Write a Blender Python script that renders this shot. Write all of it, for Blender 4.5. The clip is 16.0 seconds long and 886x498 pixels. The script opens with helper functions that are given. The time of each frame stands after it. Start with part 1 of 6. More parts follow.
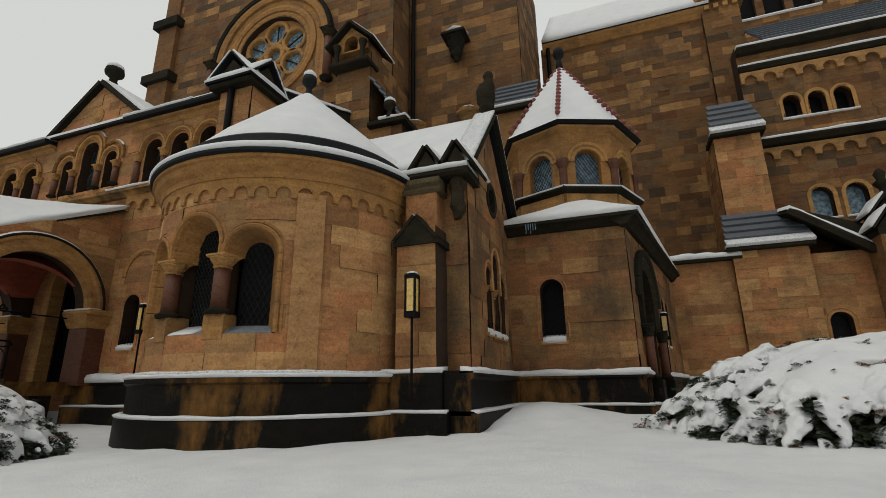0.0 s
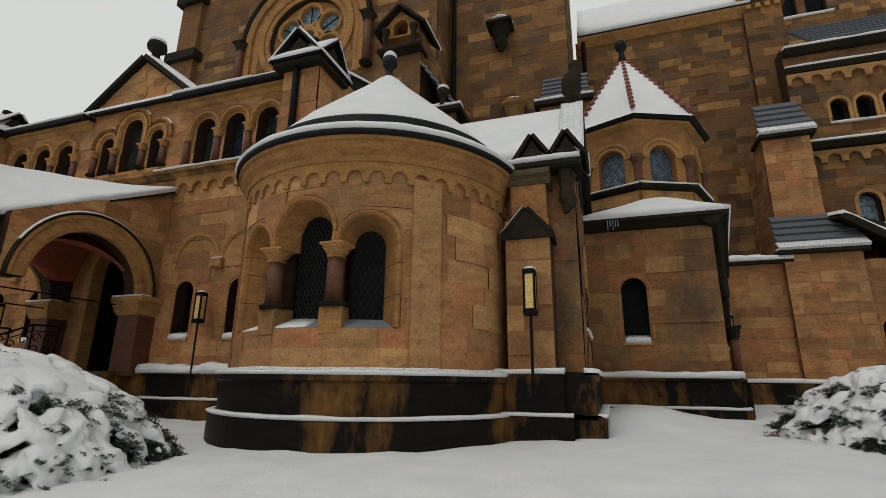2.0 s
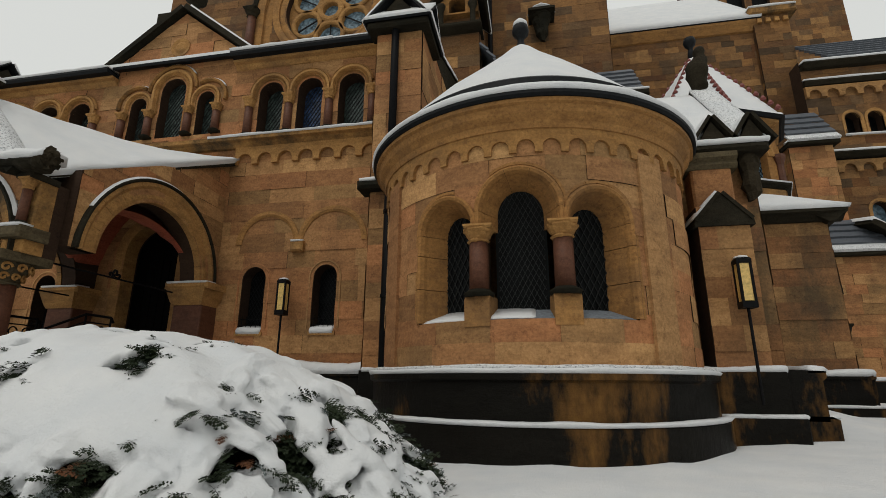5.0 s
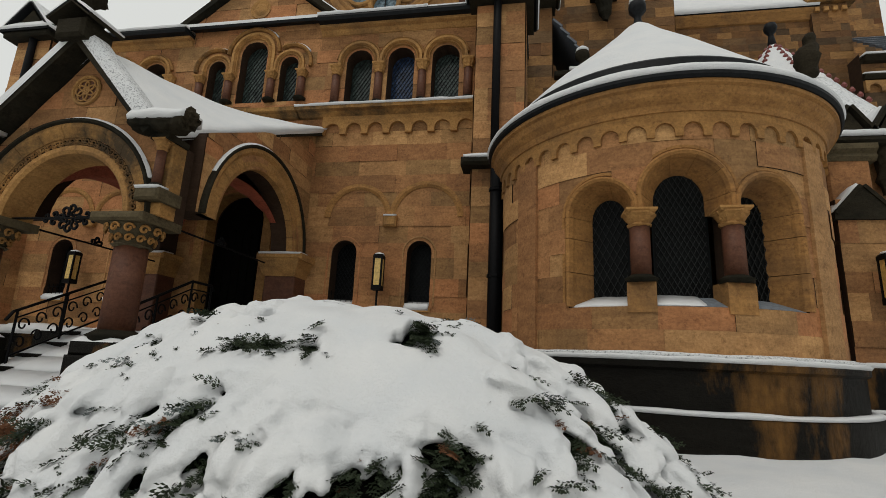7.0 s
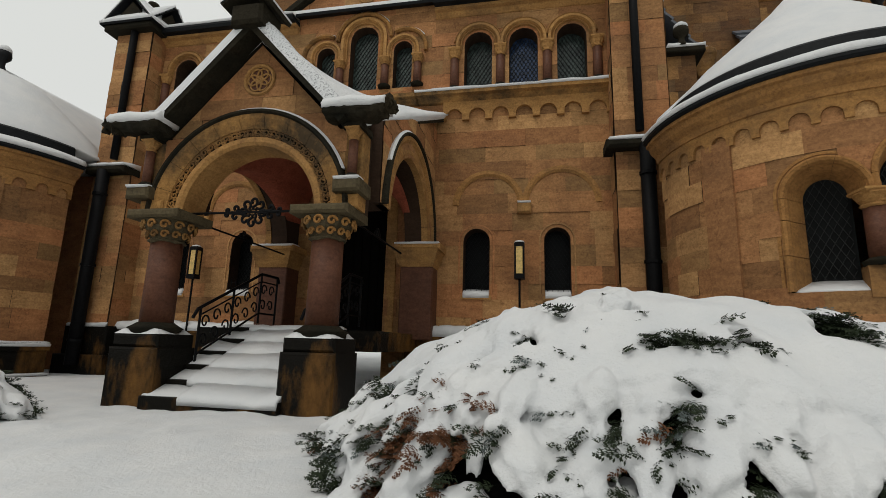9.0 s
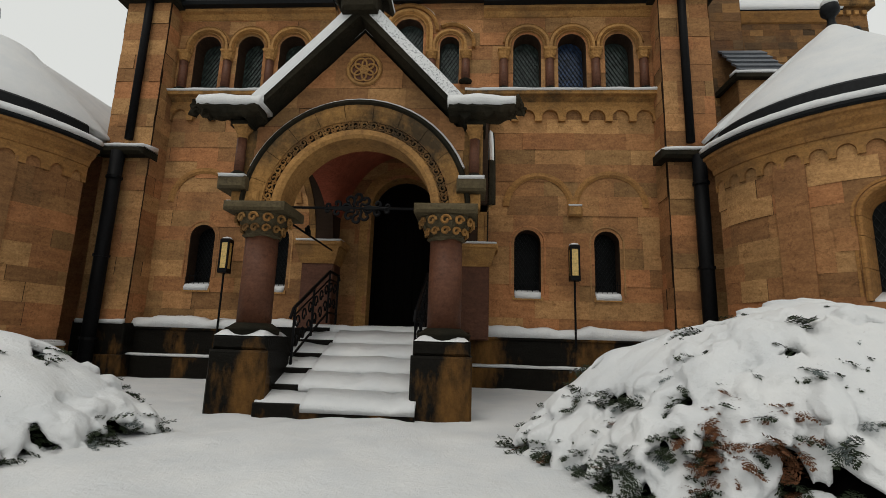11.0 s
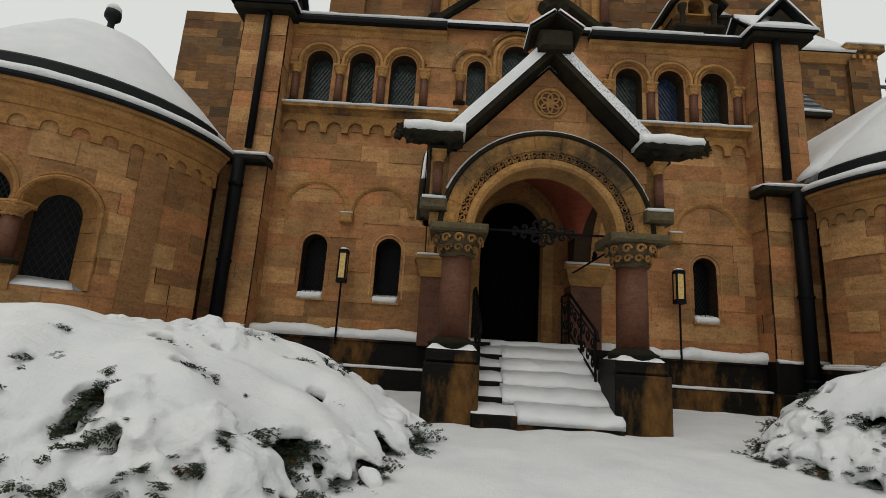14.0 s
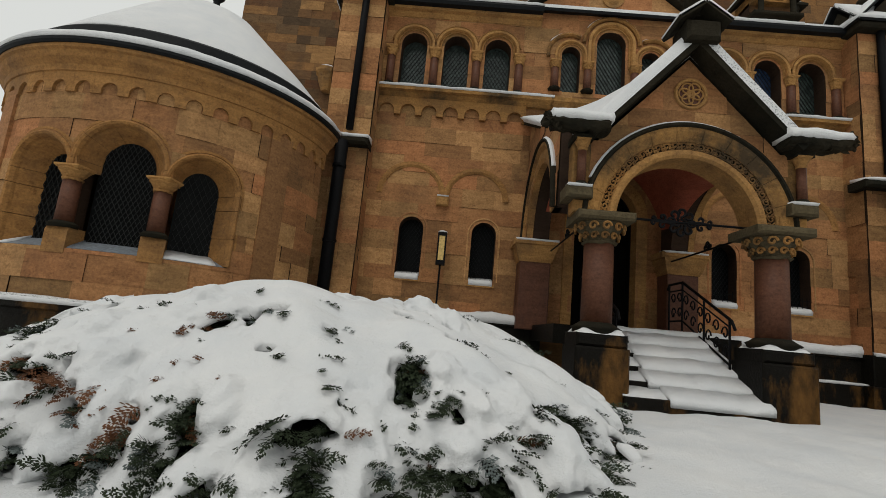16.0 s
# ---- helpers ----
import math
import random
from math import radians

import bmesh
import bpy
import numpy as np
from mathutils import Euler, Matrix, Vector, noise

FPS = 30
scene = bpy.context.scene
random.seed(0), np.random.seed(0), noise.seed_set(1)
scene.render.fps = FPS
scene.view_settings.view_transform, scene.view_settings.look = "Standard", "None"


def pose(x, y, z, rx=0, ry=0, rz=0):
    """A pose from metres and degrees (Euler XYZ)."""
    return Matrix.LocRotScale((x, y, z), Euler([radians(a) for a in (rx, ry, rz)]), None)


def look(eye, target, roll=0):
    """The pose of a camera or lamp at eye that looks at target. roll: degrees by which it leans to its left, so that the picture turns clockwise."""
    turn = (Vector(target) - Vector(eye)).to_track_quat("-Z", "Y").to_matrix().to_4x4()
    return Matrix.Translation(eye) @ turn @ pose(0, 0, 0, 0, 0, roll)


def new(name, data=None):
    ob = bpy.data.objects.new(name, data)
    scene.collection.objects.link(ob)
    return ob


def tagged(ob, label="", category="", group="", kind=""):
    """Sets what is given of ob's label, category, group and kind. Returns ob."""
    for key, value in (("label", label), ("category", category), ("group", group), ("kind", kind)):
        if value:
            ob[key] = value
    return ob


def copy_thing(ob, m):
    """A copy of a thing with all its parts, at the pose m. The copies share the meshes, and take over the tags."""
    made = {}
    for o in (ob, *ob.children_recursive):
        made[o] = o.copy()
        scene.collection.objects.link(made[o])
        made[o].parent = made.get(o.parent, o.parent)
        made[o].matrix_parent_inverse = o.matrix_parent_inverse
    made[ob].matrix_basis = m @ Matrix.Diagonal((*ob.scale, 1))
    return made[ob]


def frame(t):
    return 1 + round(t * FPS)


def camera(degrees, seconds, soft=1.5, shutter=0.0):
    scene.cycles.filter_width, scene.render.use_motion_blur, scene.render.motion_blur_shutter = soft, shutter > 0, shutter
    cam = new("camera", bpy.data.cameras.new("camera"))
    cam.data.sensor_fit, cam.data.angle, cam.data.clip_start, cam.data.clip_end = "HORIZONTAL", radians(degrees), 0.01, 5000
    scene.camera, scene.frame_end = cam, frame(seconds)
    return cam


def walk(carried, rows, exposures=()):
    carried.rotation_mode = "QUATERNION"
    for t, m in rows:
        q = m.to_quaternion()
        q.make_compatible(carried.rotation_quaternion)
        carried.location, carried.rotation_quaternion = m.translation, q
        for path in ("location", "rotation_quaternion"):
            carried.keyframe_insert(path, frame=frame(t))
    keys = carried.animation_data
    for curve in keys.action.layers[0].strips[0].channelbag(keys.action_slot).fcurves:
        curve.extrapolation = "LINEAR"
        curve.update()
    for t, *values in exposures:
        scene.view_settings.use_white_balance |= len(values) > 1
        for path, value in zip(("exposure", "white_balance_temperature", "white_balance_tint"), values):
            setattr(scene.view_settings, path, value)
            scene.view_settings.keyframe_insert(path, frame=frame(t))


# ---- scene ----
cam = camera(84.4, 16.0, 0.6)
PATH = [
    (0, (13.413, -8.279, 0.779), (12.748, -6.474, 1.325), -0.6),
    (0.5, (12.989, -8.443, 0.726), (12.34, -6.63, 1.269), 0.2),
    (1, (12.516, -8.485, 0.784), (11.875, -6.666, 1.313), 0.8),
    (1.5, (12.032, -8.475, 0.887), (11.398, -6.649, 1.402), 1.0),
    (2, (11.506, -8.542, 0.879), (10.888, -6.712, 1.4), 0.7),
    (2.5, (10.959, -8.511, 0.871), (10.364, -6.677, 1.403), 0.3),
    (3, (10.363, -8.536, 0.86), (9.803, -6.695, 1.405), -0.4),
    (3.5, (9.812, -8.54, 0.855), (9.287, -6.691, 1.409), -1.0),
    (3.7, (9.511, -8.502, 0.864), (9.01, -6.648, 1.419), -1.1),
    (5.8, (7.147, -8.667, 0.839), (6.829, -6.753, 1.322), 1.3),
    (6, (7.01, -8.699, 0.845), (6.681, -6.783, 1.313), 1.8),
    (6.5, (6.513, -8.697, 0.843), (6.185, -6.776, 1.295), 2.6),
    (7, (5.967, -8.728, 0.84), (5.617, -6.809, 1.281), 2.7),
    (7.5, (5.392, -8.737, 0.842), (5.026, -6.818, 1.27), 2.5),
    (8, (4.784, -8.826, 0.828), (4.39, -6.909, 1.239), 2.3),
    (8.5, (4.227, -8.92, 0.812), (3.824, -7.002, 1.212), 2.0),
    (9, (3.608, -8.949, 0.815), (3.221, -7.025, 1.203), 1.6),
    (9.5, (3.106, -8.991, 0.837), (2.748, -7.059, 1.214), 1.5),
    (9.7, (2.903, -9.015, 0.826), (2.564, -7.081, 1.203), 1.6),
    (11.8, (0.683, -9.258, 0.909), (0.657, -7.293, 1.28), 2.5),
    (12, (0.539, -9.266, 0.922), (0.52, -7.301, 1.293), 2.9),
    (12.5, (0.101, -9.342, 0.868), (0.116, -7.381, 1.263), 2.9),
    (13, (-0.344, -9.459, 0.826), (-0.326, -7.501, 1.236), 3.2),
    (13.5, (-0.76, -9.589, 0.82), (-0.759, -7.632, 1.231), 3.5),
    (14, (-1.22, -9.696, 0.825), (-1.244, -7.738, 1.235), 3.7),
    (14.5, (-1.683, -9.765, 0.809), (-1.717, -7.808, 1.22), 4.0),
    (15, (-2.175, -9.938, 0.712), (-2.212, -7.982, 1.128), 4.4),
    (15.5, (-2.614, -9.965, 0.684), (-2.646, -8.005, 1.081), 4.8),
    (16, (-2.947, -9.877, 0.699), (-3.005, -7.906, 1.034), 5.4),
]
walk(cam, [(t, look(eye, target, roll)) for t, eye, target, roll in PATH], [(0.0, -0.14), (6.0, -0.06), (12.0, 0.0), (16.0, -0.05)])

# ---- light ----
world = bpy.data.worlds.new("overcast_sky")
scene.world = world
world.use_nodes = True
wn, wl = world.node_tree.nodes, world.node_tree.links
wn.clear()
sky = wn.new("ShaderNodeTexSky")
sky.sky_type, sky.sun_disc = "NISHITA", False
sky.sun_elevation, sky.sun_rotation = radians(38), radians(200)
grey = wn.new("ShaderNodeMix")
grey.data_type = "RGBA"
grey.inputs[0].default_value = 0.93
grey.inputs[7].default_value = (7.6, 7.7, 7.35, 1)
wl.new(sky.outputs[0], grey.inputs[6])
bg = wn.new("ShaderNodeBackground")
bg.inputs[1].default_value = 0.1
wl.new(grey.outputs[2], bg.inputs[0])
wo = wn.new("ShaderNodeOutputWorld")
wl.new(bg.outputs[0], wo.inputs[0])
sun_data = bpy.data.lights.new("sun", "SUN")
sun_data.energy, sun_data.angle, sun_data.color = 0.85, radians(25), (1.0, 0.96, 0.9)
sun = new("sun", sun_data)
sun.matrix_world = look((0, 0, 30), (6, 16, 0))


# ---- materials ----
def material(name, rough=0.8, metal=0.0):
    m = bpy.data.materials.new(name)
    m.use_nodes = True
    b = m.node_tree.nodes["Principled BSDF"]
    b.inputs["Roughness"].default_value, b.inputs["Metallic"].default_value = rough, metal
    return m, m.node_tree.nodes, m.node_tree.links, b


def noise_node(n, l, scale, detail=6, rough=0.6, stretch=None):
    co = n.new("ShaderNodeTexCoord")
    t = n.new("ShaderNodeTexNoise")
    t.inputs["Scale"].default_value, t.inputs["Detail"].default_value, t.inputs["Roughness"].default_value = scale, detail, rough
    if stretch:
        mp = n.new("ShaderNodeMapping")
        mp.inputs["Scale"].default_value = stretch
        l.new(co.outputs["Object"], mp.inputs[0])
        l.new(mp.outputs[0], t.inputs[0])
    else:
        l.new(co.outputs["Object"], t.inputs[0])
    return t


def ramp(n, l, src, stops):
    r = n.new("ShaderNodeValToRGB")
    e = r.color_ramp.elements
    while len(e) < len(stops):
        e.new(0.5)
    for k, (p, c) in enumerate(stops):
        e[k].position, e[k].color = p, (*c, 1)
    l.new(src, r.inputs[0])
    return r


def mixed(n, l, a, b, fac, kind="MIX"):
    m = n.new("ShaderNodeMix")
    m.data_type, m.blend_type = "RGBA", kind
    for sock, v in ((m.inputs[6], a), (m.inputs[7], b), (m.inputs[0], fac)):
        if isinstance(v, (int, float)):
            sock.default_value = v
        elif isinstance(v, tuple):
            sock.default_value = (*v, 1)
        else:
            l.new(v, sock)
    return m.outputs[2]


def bump(n, l, b, height, strength, dist):
    k = n.new("ShaderNodeBump")
    k.inputs["Strength"].default_value, k.inputs["Distance"].default_value = strength, dist
    l.new(height, k.inputs["Height"])
    l.new(k.outputs[0], b.inputs["Normal"])


def stone(name, tones, dark, soot=0.35, island=True, rough=0.85, grain=28, relief=0.35, low=0.47, spec=0.2, runs=1.0):
    """Sandstone: a tone for each block, bedding streaks, fine grain and patches of soot."""
    m, n, l, b = material(name, rough)
    if island:
        who = n.new("ShaderNodeNewGeometry").outputs["Random Per Island"]
    else:
        who = n.new("ShaderNodeObjectInfo").outputs["Random"]
    base = ramp(n, l, who, [(k / (len(tones) - 1), c) for k, c in enumerate(tones)]).outputs[0]
    bed = noise_node(n, l, 3.0, 9, 0.72, (1.0, 1.0, 3.6))
    streak = ramp(n, l, bed.outputs[0], [(0.32, (0.6, 0.54, 0.5)), (0.68, (1.25, 1.25, 1.25))]).outputs[0]
    c = mixed(n, l, base, streak, 0.7, "MULTIPLY")
    fine = noise_node(n, l, grain, 5, 0.7)
    c = mixed(n, l, c, ramp(n, l, fine.outputs[0], [(0.34, (0.6, 0.57, 0.54)), (0.64, (1.22, 1.22, 1.22))]).outputs[0], 0.6, "MULTIPLY")
    big = noise_node(n, l, 0.9, 7, 0.68, (1.0, 1.0, runs))
    patch = ramp(n, l, big.outputs[0], [(low, (0, 0, 0)), (low + 0.2, (1, 1, 1))]).outputs[0]
    mul = n.new("ShaderNodeMath")
    mul.operation = "MULTIPLY"
    mul.inputs[1].default_value = soot
    l.new(patch, mul.inputs[0])
    c = mixed(n, l, c, dark, mul.outputs[0])
    dirt = noise_node(n, l, 7, 8, 0.75)
    c = mixed(n, l, c, ramp(n, l, dirt.outputs[0], [(0.3, (0.5, 0.46, 0.43)), (0.45, (1, 1, 1))]).outputs[0], 0.6, "MULTIPLY")
    l.new(c, b.inputs["Base Color"])
    add = n.new("ShaderNodeMath")
    add.inputs[1].default_value = 0.0
    l.new(fine.outputs[0], add.inputs[0])
    l.new(bed.outputs[0], add.inputs[1])
    bump(n, l, b, add.outputs[0], relief, 0.012)
    b.inputs["Specular IOR Level"].default_value = spec
    return m


OCHRES = [(0.221, 0.112, 0.046), (0.381, 0.19, 0.079), (0.29, 0.137, 0.057), (0.431, 0.25, 0.104), (0.31, 0.136, 0.056), (0.287, 0.16, 0.066), (0.473, 0.268, 0.111), (0.328, 0.154, 0.064), (0.221, 0.117, 0.049), (0.388, 0.176, 0.073), (0.405, 0.178, 0.074), (0.274, 0.159, 0.066), (0.441, 0.244, 0.101), (0.212, 0.121, 0.05)]
BROWNS = [(0.143, 0.076, 0.034), (0.161, 0.083, 0.03), (0.157, 0.078, 0.03), (0.328, 0.182, 0.069), (0.114, 0.048, 0.018), (0.164, 0.097, 0.045), (0.064, 0.041, 0.022), (0.282, 0.143, 0.05)]
YELLOWS = [(0.302, 0.158, 0.051), (0.379, 0.207, 0.07), (0.263, 0.128, 0.041), (0.37, 0.194, 0.063)]
SOOT = (0.022, 0.018, 0.014)
M_BLOCK = stone("sandstone_block", OCHRES, (0.075, 0.048, 0.027), 0.38, False, relief=0.35)
M_COURSED = stone("sandstone_coursed", OCHRES, (0.06, 0.038, 0.022), 0.5, True, relief=0.35)
M_STAINED = stone("stained_sandstone", [tuple(v * 0.72 for v in c) for c in OCHRES], (0.04, 0.034, 0.022), 0.75, False, relief=0.4, low=0.44, runs=0.6)
M_WALL = stone("sandstone_joint", [(0.034, 0.019, 0.011), (0.044, 0.024, 0.013)], (0.04, 0.025, 0.016), 0.5)
M_GREY = stone("greyed_sandstone", [(0.11, 0.085, 0.045), (0.085, 0.07, 0.042), (0.15, 0.1, 0.05)], (0.025, 0.024, 0.018), 0.8, spec=0.1, relief=0.6)
M_FAR = stone("sandstone_far", BROWNS, (0.045, 0.03, 0.02), 0.6)
M_TRIM = stone("sandstone_trim", YELLOWS, (0.08, 0.05, 0.03), 0.55)
M_CARVED = stone("carved_sandstone", YELLOWS, (0.06, 0.04, 0.026), 0.7, relief=0.9, grain=34)
M_DARK = stone("blackened_stone", [(0.005, 0.005, 0.0045), (0.009, 0.008, 0.006), (0.004, 0.004, 0.004)], (0.24, 0.115, 0.03), 0.9, rough=0.45, low=0.53, spec=0.06, relief=0.8, runs=0.4)
M_SOOTY = stone("sooty_stone", [(0.02, 0.0185, 0.013), (0.036, 0.029, 0.018)], (0.008, 0.009, 0.007), 0.8, spec=0.06, relief=0.9)
M_WEATHERED = stone("weathered_sandstone", YELLOWS, (0.03, 0.027, 0.02), 0.9, relief=0.8, low=0.42, spec=0.1)
M_RED = stone("red_sandstone", [(0.115, 0.046, 0.025), (0.08, 0.036, 0.021)], (0.05, 0.025, 0.02), 0.5, rough=0.55)
M_PLASTER = stone("red_plaster", [(0.33, 0.085, 0.045), (0.31, 0.08, 0.045)], (0.16, 0.05, 0.03), 0.4)


def plain(name, colour, rough=0.5, metal=0.0, spec=0.5):
    m, n, l, b = material(name, rough, metal)
    t = noise_node(n, l, 22, 6, 0.65)
    c = ramp(n, l, t.outputs[0], [(0.3, tuple(v * 0.6 for v in colour)), (0.7, tuple(v * 1.3 for v in colour))])
    l.new(c.outputs[0], b.inputs["Base Color"])
    b.inputs["Specular IOR Level"].default_value = spec
    bump(n, l, b, t.outputs[0], 0.25, 0.004)
    return m


M_IRON = plain("black_iron", (0.005, 0.005, 0.0055), 0.55, spec=0.08)
M_LEAD = plain("dark_lead", (0.009, 0.01, 0.011), 0.55, spec=0.1)
M_CAME = plain("glazing_came", (0.02, 0.021, 0.02), 0.6, spec=0.15)
M_SLATE = plain("frosted_slate", (0.075, 0.085, 0.1), 0.6)
M_TILE = plain("red_ridge_tile", (0.16, 0.03, 0.022), 0.6)
# Door wood; its near-black also stands in for shade inside the shrubs.
M_DOOR_AND_SHADE = plain("door_wood_and_shrub_shade", (0.003, 0.0026, 0.0022), 0.8, spec=0.04)
M_LAMP = plain("yellow_lamp_glass", (0.62, 0.42, 0.13), 0.35)
M_NEEDLE = plain("juniper_needles", (0.019, 0.028, 0.012), 0.75, spec=0.2)
M_DUSTED = plain("dusted_needles", (0.11, 0.13, 0.125), 0.8, spec=0.2)
M_BROWNED = plain("browned_twigs", (0.12, 0.05, 0.022), 0.8, spec=0.2)


def glass(name, colour, rough, spec=0.35):
    m, n, l, b = material(name, rough)
    t = noise_node(n, l, 9, 3, 0.5)
    c = ramp(n, l, t.outputs[0], [(0.35, tuple(v * 0.5 for v in colour)), (0.65, tuple(v * 1.5 for v in colour))])
    l.new(c.outputs[0], b.inputs["Base Color"])
    b.inputs["Specular IOR Level"].default_value = spec
    bump(n, l, b, t.outputs[0], 0.2, 0.01)
    return m


M_GLASS = glass("dark_leaded_glass", (0.004, 0.0045, 0.0045), 0.4, 0.06)
M_GLASSU = glass("grey_leaded_glass", (0.036, 0.05, 0.044), 0.25)
M_GLASSB = glass("blue_leaded_glass", (0.025, 0.045, 0.095), 0.2)
M_PALE = glass("pale_window_glass", (0.12, 0.18, 0.22), 0.15)


def snow_material(name, freckle=0.0):
    m, n, l, b = material(name, 0.75)
    t = noise_node(n, l, 2.2, 8, 0.6)
    f = noise_node(n, l, 38, 5, 0.7)
    c = ramp(n, l, t.outputs[0], [(0.3, (0.605, 0.62, 0.632)), (0.7, (0.69, 0.69, 0.683))]).outputs[0]
    if freckle:
        sp = ramp(n, l, f.outputs[0], [(0.52, (0, 0, 0)), (0.6, (freckle, freckle, freckle))]).outputs[0]
        c = mixed(n, l, c, (0.13, 0.14, 0.15), sp)
    l.new(c, b.inputs["Base Color"])
    b.inputs["Subsurface Weight"].default_value = 0.0
    b.inputs["Specular IOR Level"].default_value = 0.2
    add = n.new("ShaderNodeMath")
    l.new(t.outputs[0], add.inputs[0])
    l.new(f.outputs[0], add.inputs[1])
    lumps = n.new("ShaderNodeMath")
    l.new(add.outputs[0], lumps.inputs[0])
    l.new(noise_node(n, l, 8, 4, 0.55).outputs[0], lumps.inputs[1])
    bump(n, l, b, lumps.outputs[0], 0.5, 0.035)
    return m


M_SNOW = snow_material("snow")
M_FROST = snow_material("thin_snow", 0.75)
M_THIN = plain("frosted_sill", (0.15, 0.17, 0.19), 0.7)


# ---- building tools ----
def part(name, bm, mat, parent=None, label=""):
    me = bpy.data.meshes.new(name)
    bm.to_mesh(me)
    bm.free()
    me.materials.append(mat)
    ob = new(name, me)
    ob.parent = parent
    if label:
        ob["label"] = label
    return ob


def mesh_of(verts, faces):
    bm = bmesh.new()
    vs = [bm.verts.new(v) for v in verts]
    for f in faces:
        try:
            bm.faces.new([vs[k] for k in f])
        except ValueError:
            pass
    return bm


def thing(name, label, category, group="", kind="", at=(0, 0, 0)):
    ob = new(name)
    ob.location = at
    ob.empty_display_size = 0.2
    return tagged(ob, label, category, group, kind)


def smooth(ob, angle=None):
    for p in ob.data.polygons:
        p.use_smooth = True
    return ob


def south(y0=0.0):
    return lambda u, d, z: (u, y0 - d, z)


def east(x0):
    return lambda u, d, z: (x0 + d, u, z)


def west(x0):
    return lambda u, d, z: (x0 - d, -u, z)


def round_map(cx, cy, r):
    return lambda u, d, z: (cx + (r + d) * math.sin(u / r), cy - (r + d) * math.cos(u / r), z)


def box(bm, f, u0, u1, d0, d1, z0, z1, bevel=0.0):
    """A block in wall coordinates: along, outward, up."""
    b = bevel
    front = [(u0 + b, d1, z0 + b), (u1 - b, d1, z0 + b), (u1 - b, d1, z1 - b), (u0 + b, d1, z1 - b)]
    mid = [(u0, d1 - b, z0), (u1, d1 - b, z0), (u1, d1 - b, z1), (u0, d1 - b, z1)]
    back = [(u0, d0, z0), (u1, d0, z0), (u1, d0, z1), (u0, d0, z1)]
    rings = [front, mid, back] if b else [front, back]
    vs = [[bm.verts.new(f(*p)) for p in r] for r in rings]
    bm.faces.new(vs[0])
    for a, c in zip(vs, vs[1:]):
        for k in range(4):
            bm.faces.new([a[k], c[k], c[(k + 1) % 4], a[(k + 1) % 4]])
    bm.faces.new(vs[-1][::-1])


def sweep(path, profile, closed=True, caps=True):
    """Rings of points given by path(k, profile) are joined into a tube. path: list of functions (a, b) -> xyz."""
    verts, faces, n = [], [], len(profile)
    for fn in path:
        verts += [fn(a, b) for a, b in profile]
    for i in range(len(path) - 1):
        for k in range(n if closed else n - 1):
            k2 = (k + 1) % n
            faces.append((i * n + k, i * n + k2, (i + 1) * n + k2, (i + 1) * n + k))
    if caps and closed:
        faces.append(tuple(range(n))[::-1])
        faces.append(tuple((len(path) - 1) * n + k for k in range(n)))
    return verts, faces


def swept(path, profile, closed=True, caps=True):
    bm = mesh_of(*sweep(path, profile, closed, caps))
    bmesh.ops.recalc_face_normals(bm, faces=bm.faces)
    return bm


def band(f, u0, u1, profile, steps=1, wob=0.0, seed=0):
    """A moulding along a wall; profile: (outward, up) points. wob: uneven upper side, as of snow."""
    path = []
    zmin = min(z for _, z in profile)
    for k in range(steps + 1):
        u = u0 + (u1 - u0) * k / steps

        def fn(d, z, u=u):
            if wob and z > zmin + 1e-6:
                z += wob * noise.noise((u * 2.3, seed * 3.7, 0.5)) + 0.5 * wob * noise.noise((u * 7, seed, 2.5))
                d += 0.5 * wob * noise.noise((u * 4, seed, 9.1))
            return f(u, d, z)
        path.append(fn)
    return swept(path, profile)


def arch_band(f, cu, zs, profile, zb=None, n=16, a0=0.0, a1=180.0):
    """A moulding round an arch; profile: (radius, outward). zb: foot of its straight legs."""
    path = []
    if zb is not None:
        path.append(lambda r, d: f(cu + r, d, zb))
    for k in range(n + 1):
        a = radians(a0 + (a1 - a0) * k / n)
        path.append(lambda r, d, a=a: f(cu + r * math.cos(a), d, zs + r * math.sin(a)))
    if zb is not None:
        path.append(lambda r, d: f(cu - r, d, zb))
    return swept(path, profile)


def lathe(profile, at=(0, 0, 0), n=16, square=False):
    path = []
    for k in range(n):
        a = 2 * math.pi * k / n + (math.pi / 4 if square else 0)
        path.append((math.cos(a), math.sin(a)))
    verts, faces, m = [], [], len(profile)
    for c, s in path:
        verts += [(at[0] + r * c, at[1] + r * s, at[2] + z) for r, z in profile]
    for i in range(n):
        j = (i + 1) % n
        for k in range(m - 1):
            faces.append((i * m + k, j * m + k, j * m + k + 1, i * m + k + 1))
    faces.append(tuple(i * m + m - 1 for i in range(n)))
    faces.append(tuple(i * m for i in range(n))[::-1])
    return mesh_of(verts, faces)


def tube(points, r, n=6):
    """A round bar through the points."""
    pts = [Vector(p) for p in points]
    verts, faces = [], []
    for i, p in enumerate(pts):
        d = (pts[min(i + 1, len(pts) - 1)] - pts[max(i - 1, 0)]).normalized()
        s = d.orthogonal().normalized() if i == 0 else (s - d * s.dot(d)).normalized()
        t = d.cross(s)
        verts += [p + r * (s * math.cos(2 * math.pi * k / n) + t * math.sin(2 * math.pi * k / n)) for k in range(n)]
    for i in range(len(pts) - 1):
        for k in range(n):
            faces.append((i * n + k, i * n + (k + 1) % n, (i + 1) * n + (k + 1) % n, (i + 1) * n + k))
    faces.append(tuple(range(n))[::-1])
    faces.append(tuple((len(pts) - 1) * n + k for k in range(n)))
    return verts, faces


